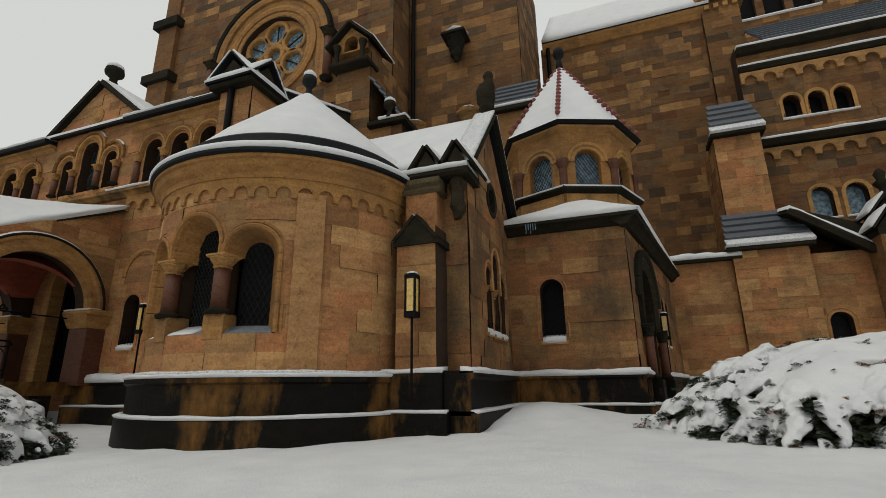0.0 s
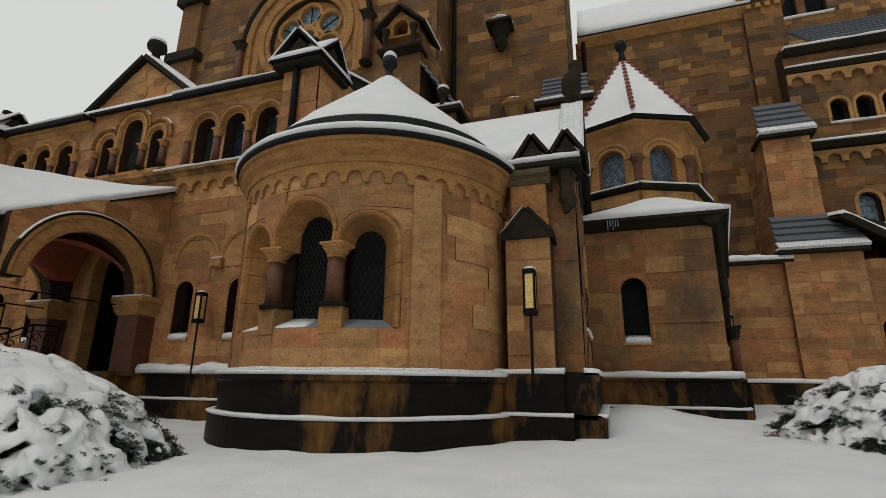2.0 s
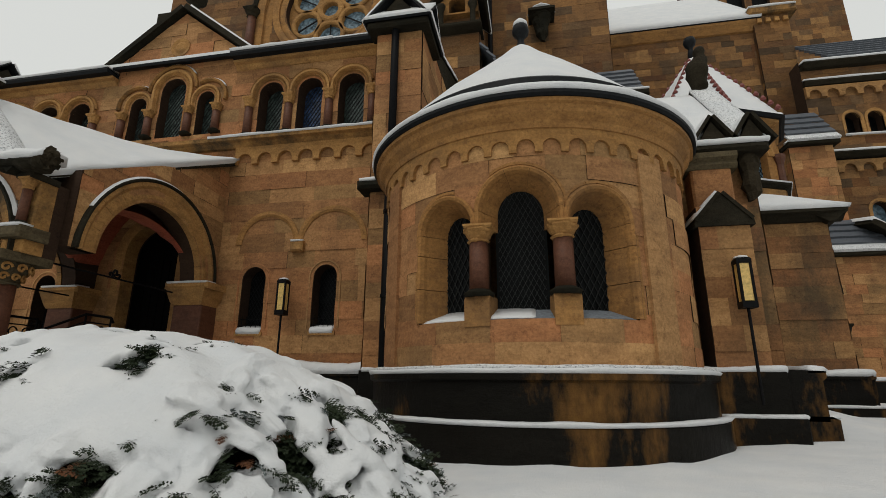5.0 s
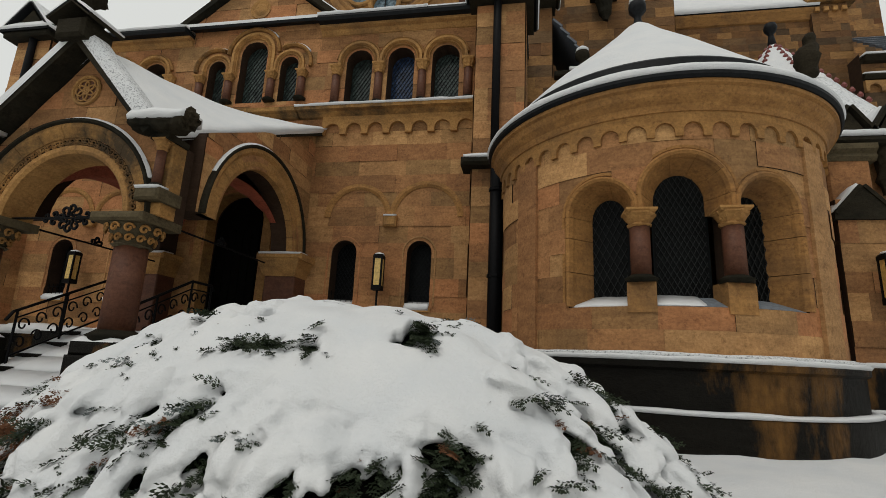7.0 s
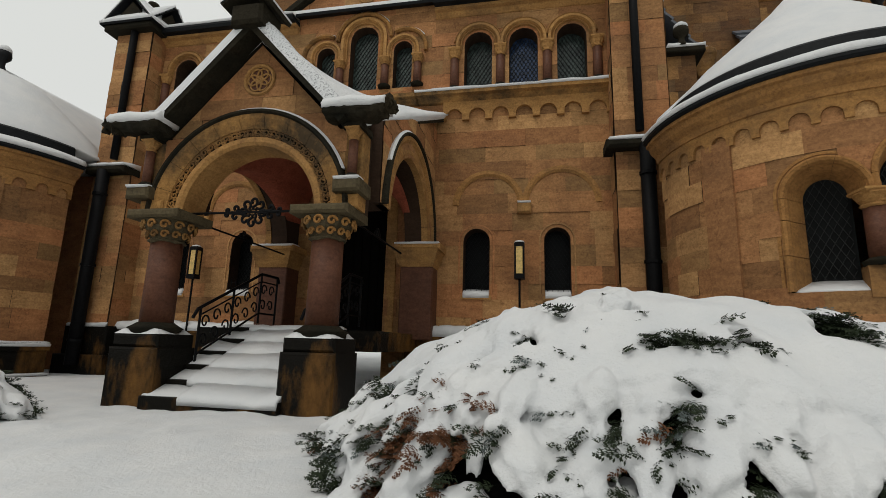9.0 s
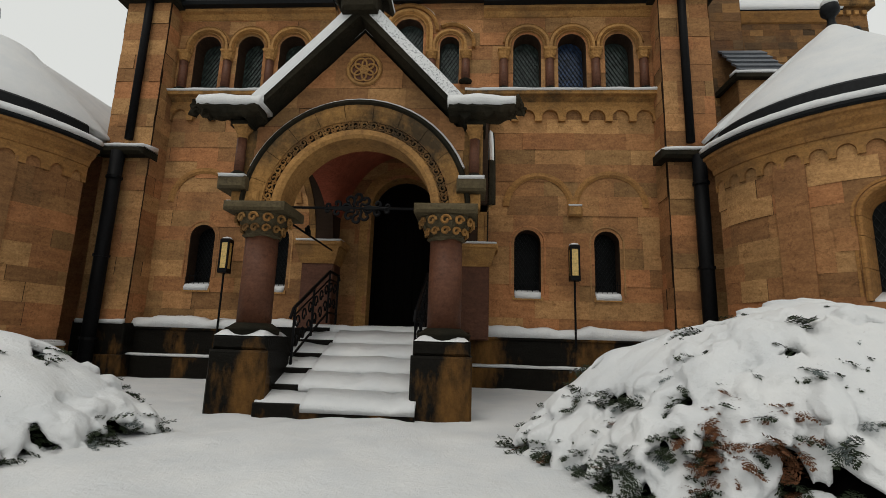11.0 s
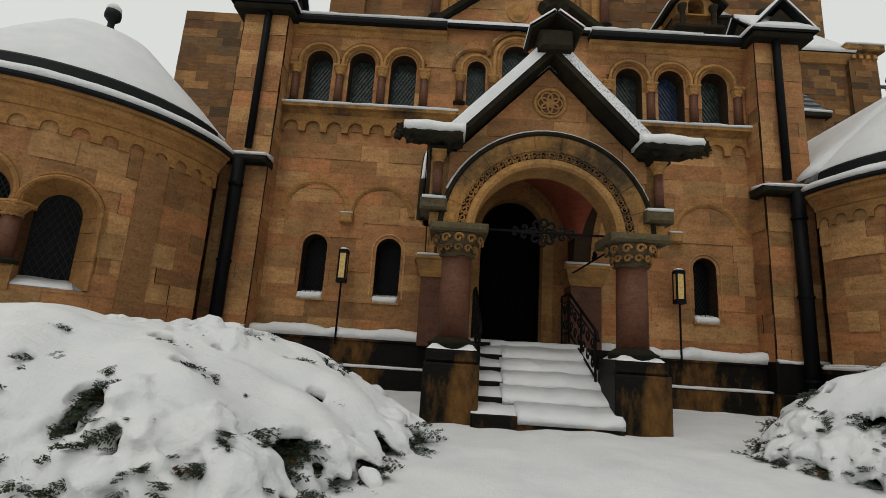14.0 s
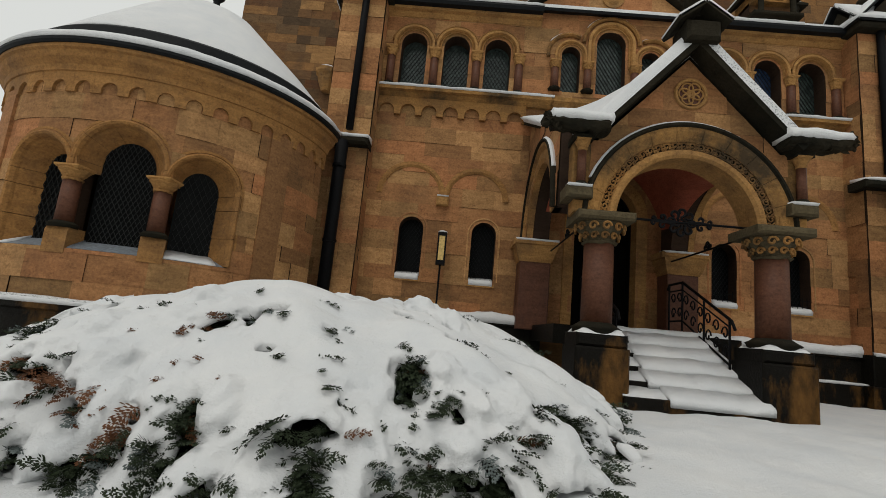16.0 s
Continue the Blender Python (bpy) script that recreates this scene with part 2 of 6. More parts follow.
def join(*lists):
    verts, faces = [], []
    for v, f in lists:
        o = len(verts)
        verts += list(v)
        faces += [tuple(k + o for k in q) for q in f]
    return verts, faces


def arch_hole(cu, w, z0, ztop, n=12):
    """Outline of a round-headed opening."""
    r = w / 2
    zs = ztop - r
    pts = [(cu - r, z0), (cu + r, z0)]
    return pts + [(cu + r * math.cos(math.pi * k / n), zs + r * math.sin(math.pi * k / n)) for k in range(n + 1)]


def sheet(outline, holes):
    bm = bmesh.new()
    edges = []
    for loop in [outline, *holes]:
        vs = [bm.verts.new((u, 0, z)) for u, z in loop]
        edges += [bm.edges.new((vs[k], vs[(k + 1) % len(vs)])) for k in range(len(vs))]
    bmesh.ops.triangle_fill(bm, edges=edges, use_beauty=True)
    for f in bm.faces:
        f.normal_update()
        if f.normal.y > 0:
            f.normal_flip()
    return bm


def cut(bm, geom, co, no):
    bmesh.ops.bisect_plane(bm, geom=geom, plane_co=co, plane_no=no)


def slab(bm_sheet, f, d0, d1):
    """Front at d1, back at d0, with sides along every rim."""
    bm_sheet.verts.index_update()
    pts = [(v.co.x, v.co.z) for v in bm_sheet.verts]
    n = len(pts)
    verts = [f(u, d1, z) for u, z in pts] + [f(u, d0, z) for u, z in pts]
    faces, seen = [], {}
    for q in bm_sheet.faces:
        k = [v.index for v in q.verts]
        faces += [tuple(k), tuple(i + n for i in k[::-1])]
        for a, b in zip(k, k[1:] + k[:1]):
            seen[(a, b)] = 1
    for a, b in seen:
        if (b, a) not in seen:
            faces.append((b, a, a + n, b + n))
    return mesh_of(verts, faces)


BLOCKS = []


def wall(name, f, outline, holes, depth, label, course=0.34, block=(0.55, 1.05), bend=0.0, seed=1, mat=None, core=None, pieces=True, joined=False, proud=0.02, kind="structure"):
    """A masonry wall: a core with its openings cut through, and later its ashlar blocks, one by one."""
    mat, core = mat or M_BLOCK, core or M_WALL
    us, zs = [u for u, _ in outline], [z for _, z in outline]
    bm = sheet(outline, holes)
    if bend:
        u = math.floor(min(us) / bend) * bend + bend
        while u < max(us):
            cut(bm, bm.verts[:] + bm.edges[:] + bm.faces[:], (u, 0, 0), (1, 0, 0))
            u += bend
    ob = part(name, slab(bm, f, -depth, -0.004), core)
    tagged(ob, label, "wall", kind=kind)
    if pieces:
        BLOCKS.append((ob, f, bm, min(us), max(us), min(zs), max(zs), course, block, seed, mat, joined, proud))
    else:
        bm.free()
    return ob


def lay_blocks():
    """The ashlar of every wall, with chamfered edges and slightly uneven faces."""
    for ob, f, bm, ua, ub, za, zb, course, block, seed, mat, joined, proud in BLOCKS:
        rng = random.Random(seed)
        rows = max(1, round((zb - za) / course))
        lines = [za + (zb - za) * (k + (rng.uniform(-0.12, 0.12) if 0 < k < rows else 0)) / rows for k in range(rows + 1)]
        for z in lines[1:-1]:
            cut(bm, bm.verts[:] + bm.edges[:] + bm.faces[:], (0, 0, z), (0, 0, 1))
        cells = {}
        for k in range(rows):
            joints, u = [], ua + rng.uniform(0.1, block[1])
            while u < ub - 0.15:
                joints.append(u)
                u += rng.uniform(*block)
            for j in joints:
                fs = [q for q in bm.faces if lines[k] < q.calc_center_median().z < lines[k + 1] and min(v.co.x for v in q.verts) < j < max(v.co.x for v in q.verts)]
                if fs:
                    g = set(fs)
                    for q in fs:
                        g.update(q.edges)
                        g.update(q.verts)
                    cut(bm, list(g), (j, 0, 0), (1, 0, 0))
            for q in bm.faces:
                c = q.calc_center_median()
                if lines[k] < c.z < lines[k + 1]:
                    cells.setdefault((k, sum(c.x > j for j in joints)), []).append(q)
        total = bmesh.new() if joined else None
        allv, allf = [], []
        for key in sorted(cells):
            small, idx = bmesh.new(), {}
            for q in cells[key]:
                vs = []
                for v in q.verts:
                    if v not in idx:
                        idx[v] = small.verts.new(v.co)
                    vs.append(idx[v])
                small.faces.new(vs)
            if sum(q.calc_area() for q in small.faces) < 0.004:
                small.free()
                continue
            small.normal_update()
            lift = proud * rng.uniform(0.5, 1.5)
            ring = bmesh.ops.inset_region(small, faces=small.faces[:], thickness=0.0075, depth=0.0, use_even_offset=True)["faces"]
            bmesh.ops.delete(small, geom=ring, context="FACES")
            small.normal_update()
            bmesh.ops.inset_region(small, faces=small.faces[:], thickness=0.005, depth=lift, use_even_offset=True)
            for v in small.verts:
                v.co = Vector(f(v.co.x, -v.co.y, v.co.z))
            if joined:
                small.verts.index_update()
                o = len(allv)
                allv += [v.co.copy() for v in small.verts]
                allf += [tuple(v.index + o for v in q.verts) for q in small.faces]
                small.free()
            else:
                part("stone_block", small, mat, ob)
        if joined:
            total.free()
            b = part("stone_blocks", mesh_of(allv, allf), mat, ob)
            tagged(b, kind="stuff")
        bm.free()


# ---- ground ----
def ground_z(x, y):
    z = 0.04 + 0.02 * max(0, min(7, x - 7)) + 0.012 * max(0, min(10, y + 4))
    z -= 0.3 * max(0, min(1, (-4.5 - y) / 5)) ** 1.2
    z += 0.3 * math.exp(-((x - 11.9) / 1.0) ** 2 - ((y - 0.9) / 1.5) ** 2)
    trod = max(0, 1 - abs(x - 0.2) / 2.2) * max(0, min(1, (-3.4 - y) / 1.0)) + 0.35
    z += 0.045 * trod * noise.noise((x * 3.2, y * 2.6, 7.7))
    z += 0.05 * noise.noise((x * 0.5, y * 0.5, 1.7)) + 0.018 * noise.noise((x * 2.1, y * 2.1, 4.2))
    return z


def snow_ground():
    def axis(fine0, fine1, step, far):
        a = [fine0 + step * k for k in range(int((fine1 - fine0) / step) + 1)]
        w, grow = step, []
        p = a[-1]
        while p < far:
            w *= 1.6
            p += w
            grow.append(p)
        back, p, w = [], a[0], step
        while p > -far:
            w *= 1.6
            p -= w
            back.append(p)
        return back[::-1] + a + grow
    xs, ys = axis(-10, 20, 0.14, 900), axis(-12, 10, 0.14, 900)
    verts = [(x, y, ground_z(x, y)) for y in ys for x in xs]
    n = len(xs)
    faces = [(j * n + i, j * n + i + 1, (j + 1) * n + i + 1, (j + 1) * n + i) for j in range(len(ys) - 1) for i in range(n - 1)]
    ob = smooth(part("ground", mesh_of(verts, faces), M_SNOW))
    tagged(ob, "even snow cover with faint footprints round the church", "ground", kind="structure")


snow_ground()


# ---- shared pieces of the church ----
def snow_band(parent, f, u0, u1, d0, d1, z, h=0.07, steps=30, seed=1, mat=None, name="snow"):
    prof = [(d0, z - 0.012), (d1, z - 0.02), (d1 + 0.025, z + h * 0.35), (d1 - 0.02, z + h * 0.85), (d0 + (d1 - d0) * 0.5, z + h), (d0, z + h * 1.05)]
    return smooth(part(name, band(f, u0, u1, prof, steps, h * 0.35, seed), mat or M_SNOW, parent))


def lattice(f, cu, w, z0, ztop, d, step, thick=0.0035):
    """Crossing diagonal glazing bars, clipped to a round-headed window."""
    r = w / 2
    zs = ztop - r

    def inside(u, z):
        return abs(u - cu) < r and z > z0 and (z < zs or (u - cu) ** 2 + (z - zs) ** 2 < r * r)
    out, L = [], ztop - z0 + w
    for slope in (1, -1):
        k = -int(L / step) - 1
        while k * step < L + step:
            seg = []
            for i in range(61):
                u = cu - r + w * i / 60
                z = z0 + k * step + slope * 1.6 * (u - cu + slope * r)
                if inside(u, z):
                    seg.append((u, z))
            if len(seg) > 2:
                (ua, zA), (ub, zB) = seg[0], seg[-1]
                nu, nz = -(zB - zA), ub - ua
                ln = math.hypot(nu, nz)
                nu, nz = nu / ln * thick, nz / ln * thick
                q = [(ua + nu, zA + nz), (ua - nu, zA - nz), (ub - nu, zB - nz), (ub + nu, zB + nz)]
                v = [f(u, d, z) for u, z in q] + [f(u, d + 0.012, z) for u, z in q]
                out.append((v, [(0, 1, 2, 3), (7, 6, 5, 4), (0, 4, 5, 1), (1, 5, 6, 2), (2, 6, 7, 3), (3, 7, 4, 0)]))
            k += 1
    return mesh_of(*join(*out)) if out else bmesh.new()


def arched_window(f, cu, w, z0, ztop, depth, label, group="", rim=0.1, glassm=None, step=0.16, snow=True, grille=False, trim=None, rim_d=0.03, seed=1, zrim=None, splay=0.0, snow_cover=None):
    """Glass set back in the wall, glazing bars, a moulded stone surround and snow on the sill."""
    r = w / 2
    zs = ztop - r
    win = thing("arched_window", label, "window", group, "structure")
    bm = sheet(arch_hole(cu, w + 0.06, z0 - 0.02, ztop + 0.03), [])
    part("pane", slab(bm, f, -depth - 0.02, -depth), glassm or M_GLASS, win)
    bm.free()
    part("glazing_bars", lattice(f, cu, w, z0, ztop, -depth + 0.004, step), M_LEAD if grille else M_CAME, win, "black lead glazing bars in diamonds")
    if splay:
        ro = r + splay
        feet = zrim or (z0 - 0.1, z0 - 0.1)
        prof = [(r - 0.005, -depth - 0.01), (ro - 0.05, -0.05), (ro - 0.045, -0.005), (ro - 0.025, 0.045), (ro + 0.005, 0.06), (ro + 0.03, 0.045), (ro + 0.04, 0.0), (ro + 0.05, 0.024), (ro + 0.085, 0.024), (ro + 0.09, -0.03), (r + 0.02, -depth - 0.03)]
        for k in range(5):
            part("voussoir", arch_band(f, cu, zs, prof, None, 6, 36 * k + 0.2, 36 * k + 35.8), trim or M_TRIM, win)
        part("joint_bed", arch_band(f, cu, zs, [(a + 0.006 if a < ro else a - 0.006, b - 0.012) for a, b in prof], None, 24), M_WALL, win)
        for sg in (1, -1):
            zz = feet[0] if sg > 0 else feet[1]
            while zz < zs - 0.05:
                top = min(zs, zz + 0.42)
                part("jamb_stone", swept([(lambda a, b, z=z: f(cu + sg * a, b, z)) for z in (zz + 0.004, top - 0.004)], prof), trim or M_TRIM, win)
                zz = top
    elif rim:
        prof = [(r, -0.06), (r + rim * 0.25, -0.01), (r + rim * 0.3, rim_d), (r + rim * 0.55, rim_d * 0.4), (r + rim * 0.7, rim_d + 0.02), (r + rim, rim_d + 0.015), (r + rim, -0.06)]
        part("surround", arch_band(f, cu, zs, prof, z0 if zrim is None else zrim), trim or M_TRIM, win, "moulded round-arched stone surround")
    if grille:
        out = []
        for k in range(5):
            u = cu - r + w * (k + 0.5) / 5
            out.append(tube([f(u, -0.04, z0 + 0.02), f(u, -0.04, z0 + 0.26)], 0.007, 4))
        for z in (z0 + 0.08, z0 + 0.2):
            out.append(tube([f(cu - r, -0.04, z), f(cu + r, -0.04, z)], 0.007, 4))
        part("grille", mesh_of(*join(*out)), M_IRON, win, "low black iron grille")
    if snow and splay:
        r += splay - 0.02
        part("sill", band(f, cu - r, cu + r, [(-depth, z0 - 0.2), (0.0, z0 - 0.2), (0.0, z0 - 0.11), (-depth, z0 + 0.02)], 4), M_TRIM, win)
        cover = snow_cover or (-1, 1, M_SNOW)
        prof = [(-depth + 0.01, z0 + 0.0), (-0.02, z0 - 0.115), (-0.005, z0 - 0.095), (-0.05, z0 - 0.065), (-depth + 0.01, z0 + 0.05)]
        if cover[0] > -1 or cover[1] < 1:
            part("frost", band(f, cu - r + 0.01, cu + r - 0.01, [(-depth + 0.01, z0 + 0.0), (-0.01, z0 - 0.12), (-0.005, z0 - 0.1), (-depth + 0.01, z0 + 0.03)], 6), M_THIN, win, "thin grey frosted snow on the sill")
        smooth(part("snow", band(f, cu + r * cover[0] + 0.01, cu + r * cover[1] - 0.01, prof, 8, 0.02, seed), cover[2], win))
    elif snow:
        part("sill", band(f, cu - r - 0.03, cu + r + 0.03, [(-depth, z0 - 0.08), (0.05, z0 - 0.12), (0.05, z0 - 0.05), (-depth, z0)], 2), M_TRIM, win)
        prof = [(-depth + 0.01, z0 - 0.01), (0.05, z0 - 0.09), (0.075, z0 - 0.03), (0.02, z0 + 0.03), (-depth + 0.01, z0 + 0.1)]
        smooth(part("snow", band(f, cu - r + 0.01, cu + r - 0.01, prof, 8, 0.02, seed), M_SNOW, win))
    return win


def column(at, z0, z1, r, label, cap=True, shaft=None, amat=None, group="", square=1.9, n=14, cmat=None):
    """Base, shaft and carved block capital."""
    x, y = at
    h = z1 - z0
    c = thing("column", label, "column", group, at=(x, y, z0))
    ch = min(0.36, max(0.16, h * 0.24)) if cap else 0
    bh = min(0.14, h * 0.1)
    smooth(part("base", lathe([(r * 1.5, 0), (r * 1.5, bh * 0.35), (r * 1.62, bh * 0.5), (r * 1.35, bh * 0.7), (r * 1.05, bh)], n=n), M_SOOTY, c))
    smooth(part("shaft", lathe([(r, bh * 0.9), (r * 0.97, h - ch + 0.01)], n=n), shaft or M_RED, c, "smooth red sandstone shaft"))
    if cap:
        bm = lathe([(r * 1.02, h - ch), (r * 1.18, h - ch + 0.02), (r * 1.02, h - ch + 0.04), (r * 1.25, h - ch * 0.6), (r * square, h - ch * 0.3), (r * square, h - ch * 0.22)], n=n)
        carve(bm, r * 0.16, 9 / r * 0.3)
        capo = part("capital", bm, cmat or M_CARVED, c, "carved leafy capital")
        part("abacus", lathe([(r * square * 1.12, h - ch * 0.24), (r * square * 1.3, h - ch * 0.12), (r * square * 1.3, h)], n=4, square=True), amat or cmat or M_TRIM, c)
    return c


def carve(bm, amount, freq):
    bmesh.ops.subdivide_edges(bm, edges=bm.edges[:], cuts=1)
    for v in bm.verts:
        q = v.co * freq
        v.co += v.normal * amount * noise.noise(q) if v.normal.length else Vector()


def roof_slab(name, parent, p, mat, thick, label=""):
    """A slab over four corners, given anticlockwise as seen from above."""
    a, b, c, d = [Vector(q) for q in p]
    nrm = (b - a).cross(d - a).normalized()
    lo, hi = [a, b, c, d], [q + nrm * thick for q in (a, b, c, d)]
    return part(name, mesh_of(lo + hi, [(3, 2, 1, 0), (4, 5, 6, 7), (0, 1, 5, 4), (1, 2, 6, 5), (2, 3, 7, 6), (3, 0, 4, 7)]), mat, parent, label)


def snow_slope(parent, p, thick, nu=24, nv=12, seed=1, label="", mat=None, edge=0.06):
    """A blanket of snow over a roof slope: rounded at its rims, uneven on top."""
    a, b, c, d = [Vector(q) for q in p]
    nrm = (b - a).cross(d - a).normalized()
    verts, faces = [], []
    for j in range(nv + 1):
        for i in range(nu + 1):
            s, t = i / nu, j / nv
            q = (a * (1 - s) + b * s) * (1 - t) + (d * (1 - s) + c * s) * t
            rim = min(1, min(s, 1 - s) * nu / 1.5, min(t, 1 - t) * nv / 1.5)
            h = thick * (0.6 + 0.4 * math.sqrt(rim)) + thick * 0.25 * noise.noise((q.x * 1.4 + seed, q.y * 1.4, q.z * 1.4)) * rim
            verts.append(q + nrm * h)
    n = nu + 1
    faces = [(j * n + i, j * n + i + 1, (j + 1) * n + i + 1, (j + 1) * n + i) for j in range(nv) for i in range(nu)]
    rimv = [i for i in range(n)] + [j * n + nu for j in range(1, nv + 1)] + [nv * n + i for i in range(nu - 1, -1, -1)] + [j * n for j in range(nv - 1, 0, -1)]
    o = len(verts)
    for k in rimv:
        verts.append(verts[k] - nrm * (thick * 0.6 + 0.02))
    m = len(rimv)
    for k in range(m):
        faces.append((rimv[k], o + k, o + (k + 1) % m, rimv[(k + 1) % m]))
    return smooth(part("snow", mesh_of(verts, faces), mat or M_SNOW, parent, label))


def knob(parent, at, r, h, mat=None, name="finial", snow=True):
    """A turned stone finial."""
    x, y, z = at
    top = smooth(part(name, lathe([(r * 0.75, 0), (r * 0.6, h * 0.15), (r * 0.4, h * 0.3), (r * 0.42, h * 0.45), (r * 0.95, h * 0.62), (r, h * 0.75), (r * 0.9, h * 0.92), (r * 0.3, h)], at, 12), mat or M_SOOTY, parent))
    if snow:
        smooth(part("snow", lathe([(r * 0.92, h * 0.9), (r * 0.85, h * 1.05), (r * 0.4, h * 1.18), (0.01, h * 1.2)], at, 12), M_SNOW, top))


# ---- the front with the porch ----
F = south(0.0)
DOOR_U, DOOR_W, DOOR_TOP, FLOOR_Z = 0.05, 1.28, 4.02, 1.0
UPPER = (2.44, 3.34, 4.27)
SMALL = [(2.45, 0.5), (3.93, 0.47), (-2.43, 0.5), (-3.93, 0.5)]


def front():
    r = DOOR_W / 2
    zs = DOOR_TOP - r
    arch = [(DOOR_U + r * math.cos(math.pi * k / 14), zs + r * math.sin(math.pi * k / 14)) for k in range(15)]
    outline = [(-4.95, 0.0), (DOOR_U - r, 0.0)] + [(DOOR_U - r, FLOOR_Z)] + arch[::-1] + [(DOOR_U + r, 0.0), (4.95, 0.0), (4.95, 5.62), (-4.95, 5.62)]
    outline = [p for p in outline if p != (DOOR_U - r, FLOOR_Z)]
    wall("wall_front", F, outline, [arch_hole(u, w, 1.78, 3.0) for u, w in SMALL], 0.5, "ochre sandstone ashlar wall with small round-arched windows", seed=3)
    up = south(-0.08)
    holes = [arch_hole(s * u, 0.56, 5.85, 7.1) for s in (1, -1) for u in UPPER]
    holes += [arch_hole(0.0, 0.62, 6.0, 7.48), arch_hole(0.86, 0.4, 6.0, 7.06), arch_hole(-0.86, 0.4, 6.0, 7.06)]
    wall("wall_front_upper", up, [(-4.95, 5.6), (4.95, 5.6), (4.95, 7.9), (1.75, 7.9), (0, 9.25), (-1.75, 7.9), (-4.95, 7.9)], holes, 0.5, "upper sandstone wall with rows of arched windows", 0.3, (0.4, 0.9), seed=5)
    for s in (1, -1):
        for k, u in enumerate(UPPER):
            win = arched_window(up, s * u, 0.56, 5.85, 7.1, 0.32, "round-arched leaded window of the upper row", "upper windows", 0.17, (M_GLASSU, M_GLASSB, M_GLASSU)[k] if s > 0 else M_GLASSU, 0.13, False, rim_d=0.08, zrim=6.68)
            part("hood", arch_band(up, s * u, 6.82, [(0.44, -0.02), (0.44, 0.06), (0.47, 0.1), (0.5, 0.06), (0.5, -0.02)], None, 16, 8, 172), M_TRIM, win)
        for u in (1.97, 2.89, 3.8, 4.74):
            column((s * u, -0.13), 5.8, 6.72, 0.09, "short red sandstone colonnette between windows", group="colonnettes", square=1.5, n=10)
        arched_window(up, s * 0.86, 0.4, 6.0, 7.06, 0.22, "narrow leaded window beside the middle one", "gable windows", 0.15, M_GLASSU, 0.13, False, rim_d=0.05, zrim=6.62)
        for u in (0.5, 1.2):
            column((s * u, -0.15), 5.99, 6.66, 0.085, "short red sandstone colonnette between windows", group="colonnettes", square=1.5, n=10)
    arched_window(up, 0.0, 0.62, 6.0, 7.48, 0.22, "tall leaded window under the gable", "gable windows", 0.2, M_GLASSU, 0.13, False, rim_d=0.07, zrim=6.62)
    for u, w in SMALL:
        arched_window(F, u, w, 1.78, 3.0, 0.3, "small dark round-arched window with iron grille", "small windows", 0.09, M_GLASS, 0.12, True, True, rim_d=0.012, trim=M_BLOCK, seed=u)
    trim = thing("front_mouldings", "stone mouldings, corbel table and string course of the front", "moulding", kind="structure")
    for s in (1, -1):
        for cu, r in ((2.66, 0.56), (4.02, 0.6)):
            zs = 3.46
            part("blind_arch", arch_band(F, s * cu, zs, [(r, 0.0), (r, 0.035), (r + 0.05, 0.06), (r + 0.12, 0.05), (r + 0.12, 0.0)], None, 18), M_TRIM, trim)
        bm = bmesh.new()
        box(bm, F, s * 3.34 - 0.13, s * 3.34 + 0.13, 0, 0.15, 3.26, 3.47, 0.03)
        part("corbel", bm, M_TRIM, trim, "stone corbel under the blind arches")
        snow_band(trim, F, s * 3.34 - 0.12, s * 3.34 + 0.12, 0.05, 0.15, 3.47, 0.025, 4)
        # corbel table
        u0, u1, n = (1.75, 4.95, 7) if s > 0 else (-4.95, -1.75, 7)
        step = (u1 - u0) / n
        pts = [(u0, 5.6), (u0, 5.2)]
        for k in range(n):
            c = u0 + step * (k + 0.5)
            pts += [(c - 0.16, 5.2)] + [(c + 0.16 * -math.cos(math.pi * j / 8), 5.28 + 0.16 * math.sin(math.pi * j / 8)) for j in range(9)] + [(c + 0.16, 5.2)]
        pts += [(u1, 5.2), (u1, 5.6)]
        bm = sheet(pts[::-1], [])
        part("corbel_table", slab(bm, F, 0.0, 0.1), M_TRIM, trim, "row of small round arches in sandstone")
        bm.free()
        ua, ub = (1.2, 4.98) if s > 0 else (-4.98, -1.2)
        part("string_course", band(F, ua, ub, [(0, 5.58), (0.1, 5.59), (0.2, 5.66), (0.29, 5.68), (0.3, 5.76), (0, 5.84)]), M_WEATHERED, trim)
        snow_band(trim, F, ua, ub, 0.06, 0.31, 5.765, 0.055, 30, 3 + s)
        # gutter and eaves
        ua, ub = (1.55, 5.1) if s > 0 else (-5.1, -1.55)
        part("cornice", band(F, ua, ub, [(0.05, 7.46), (0.12, 7.48), (0.2, 7.56), (0.28, 7.58), (0.28, 7.64), (0.05, 7.66)]), M_TRIM, trim)
        part("gutter", band(F, ua, ub, [(0.1, 7.64), (0.42, 7.64), (0.45, 7.7), (0.44, 7.76), (0.1, 7.78)]), M_LEAD, trim, "black metal gutter")
        snow_band(trim, F, ua, ub - s * 1.2 if s > 0 else ub, 0.12, 0.45, 7.77, 0.07, 24, 8)
    part("string_course", band(F, -1.25, 1.25, [(0, 5.58), (0.1, 5.59), (0.2, 5.66), (0.29, 5.68), (0.3, 5.76), (0, 5.84)]), M_WEATHERED, trim)
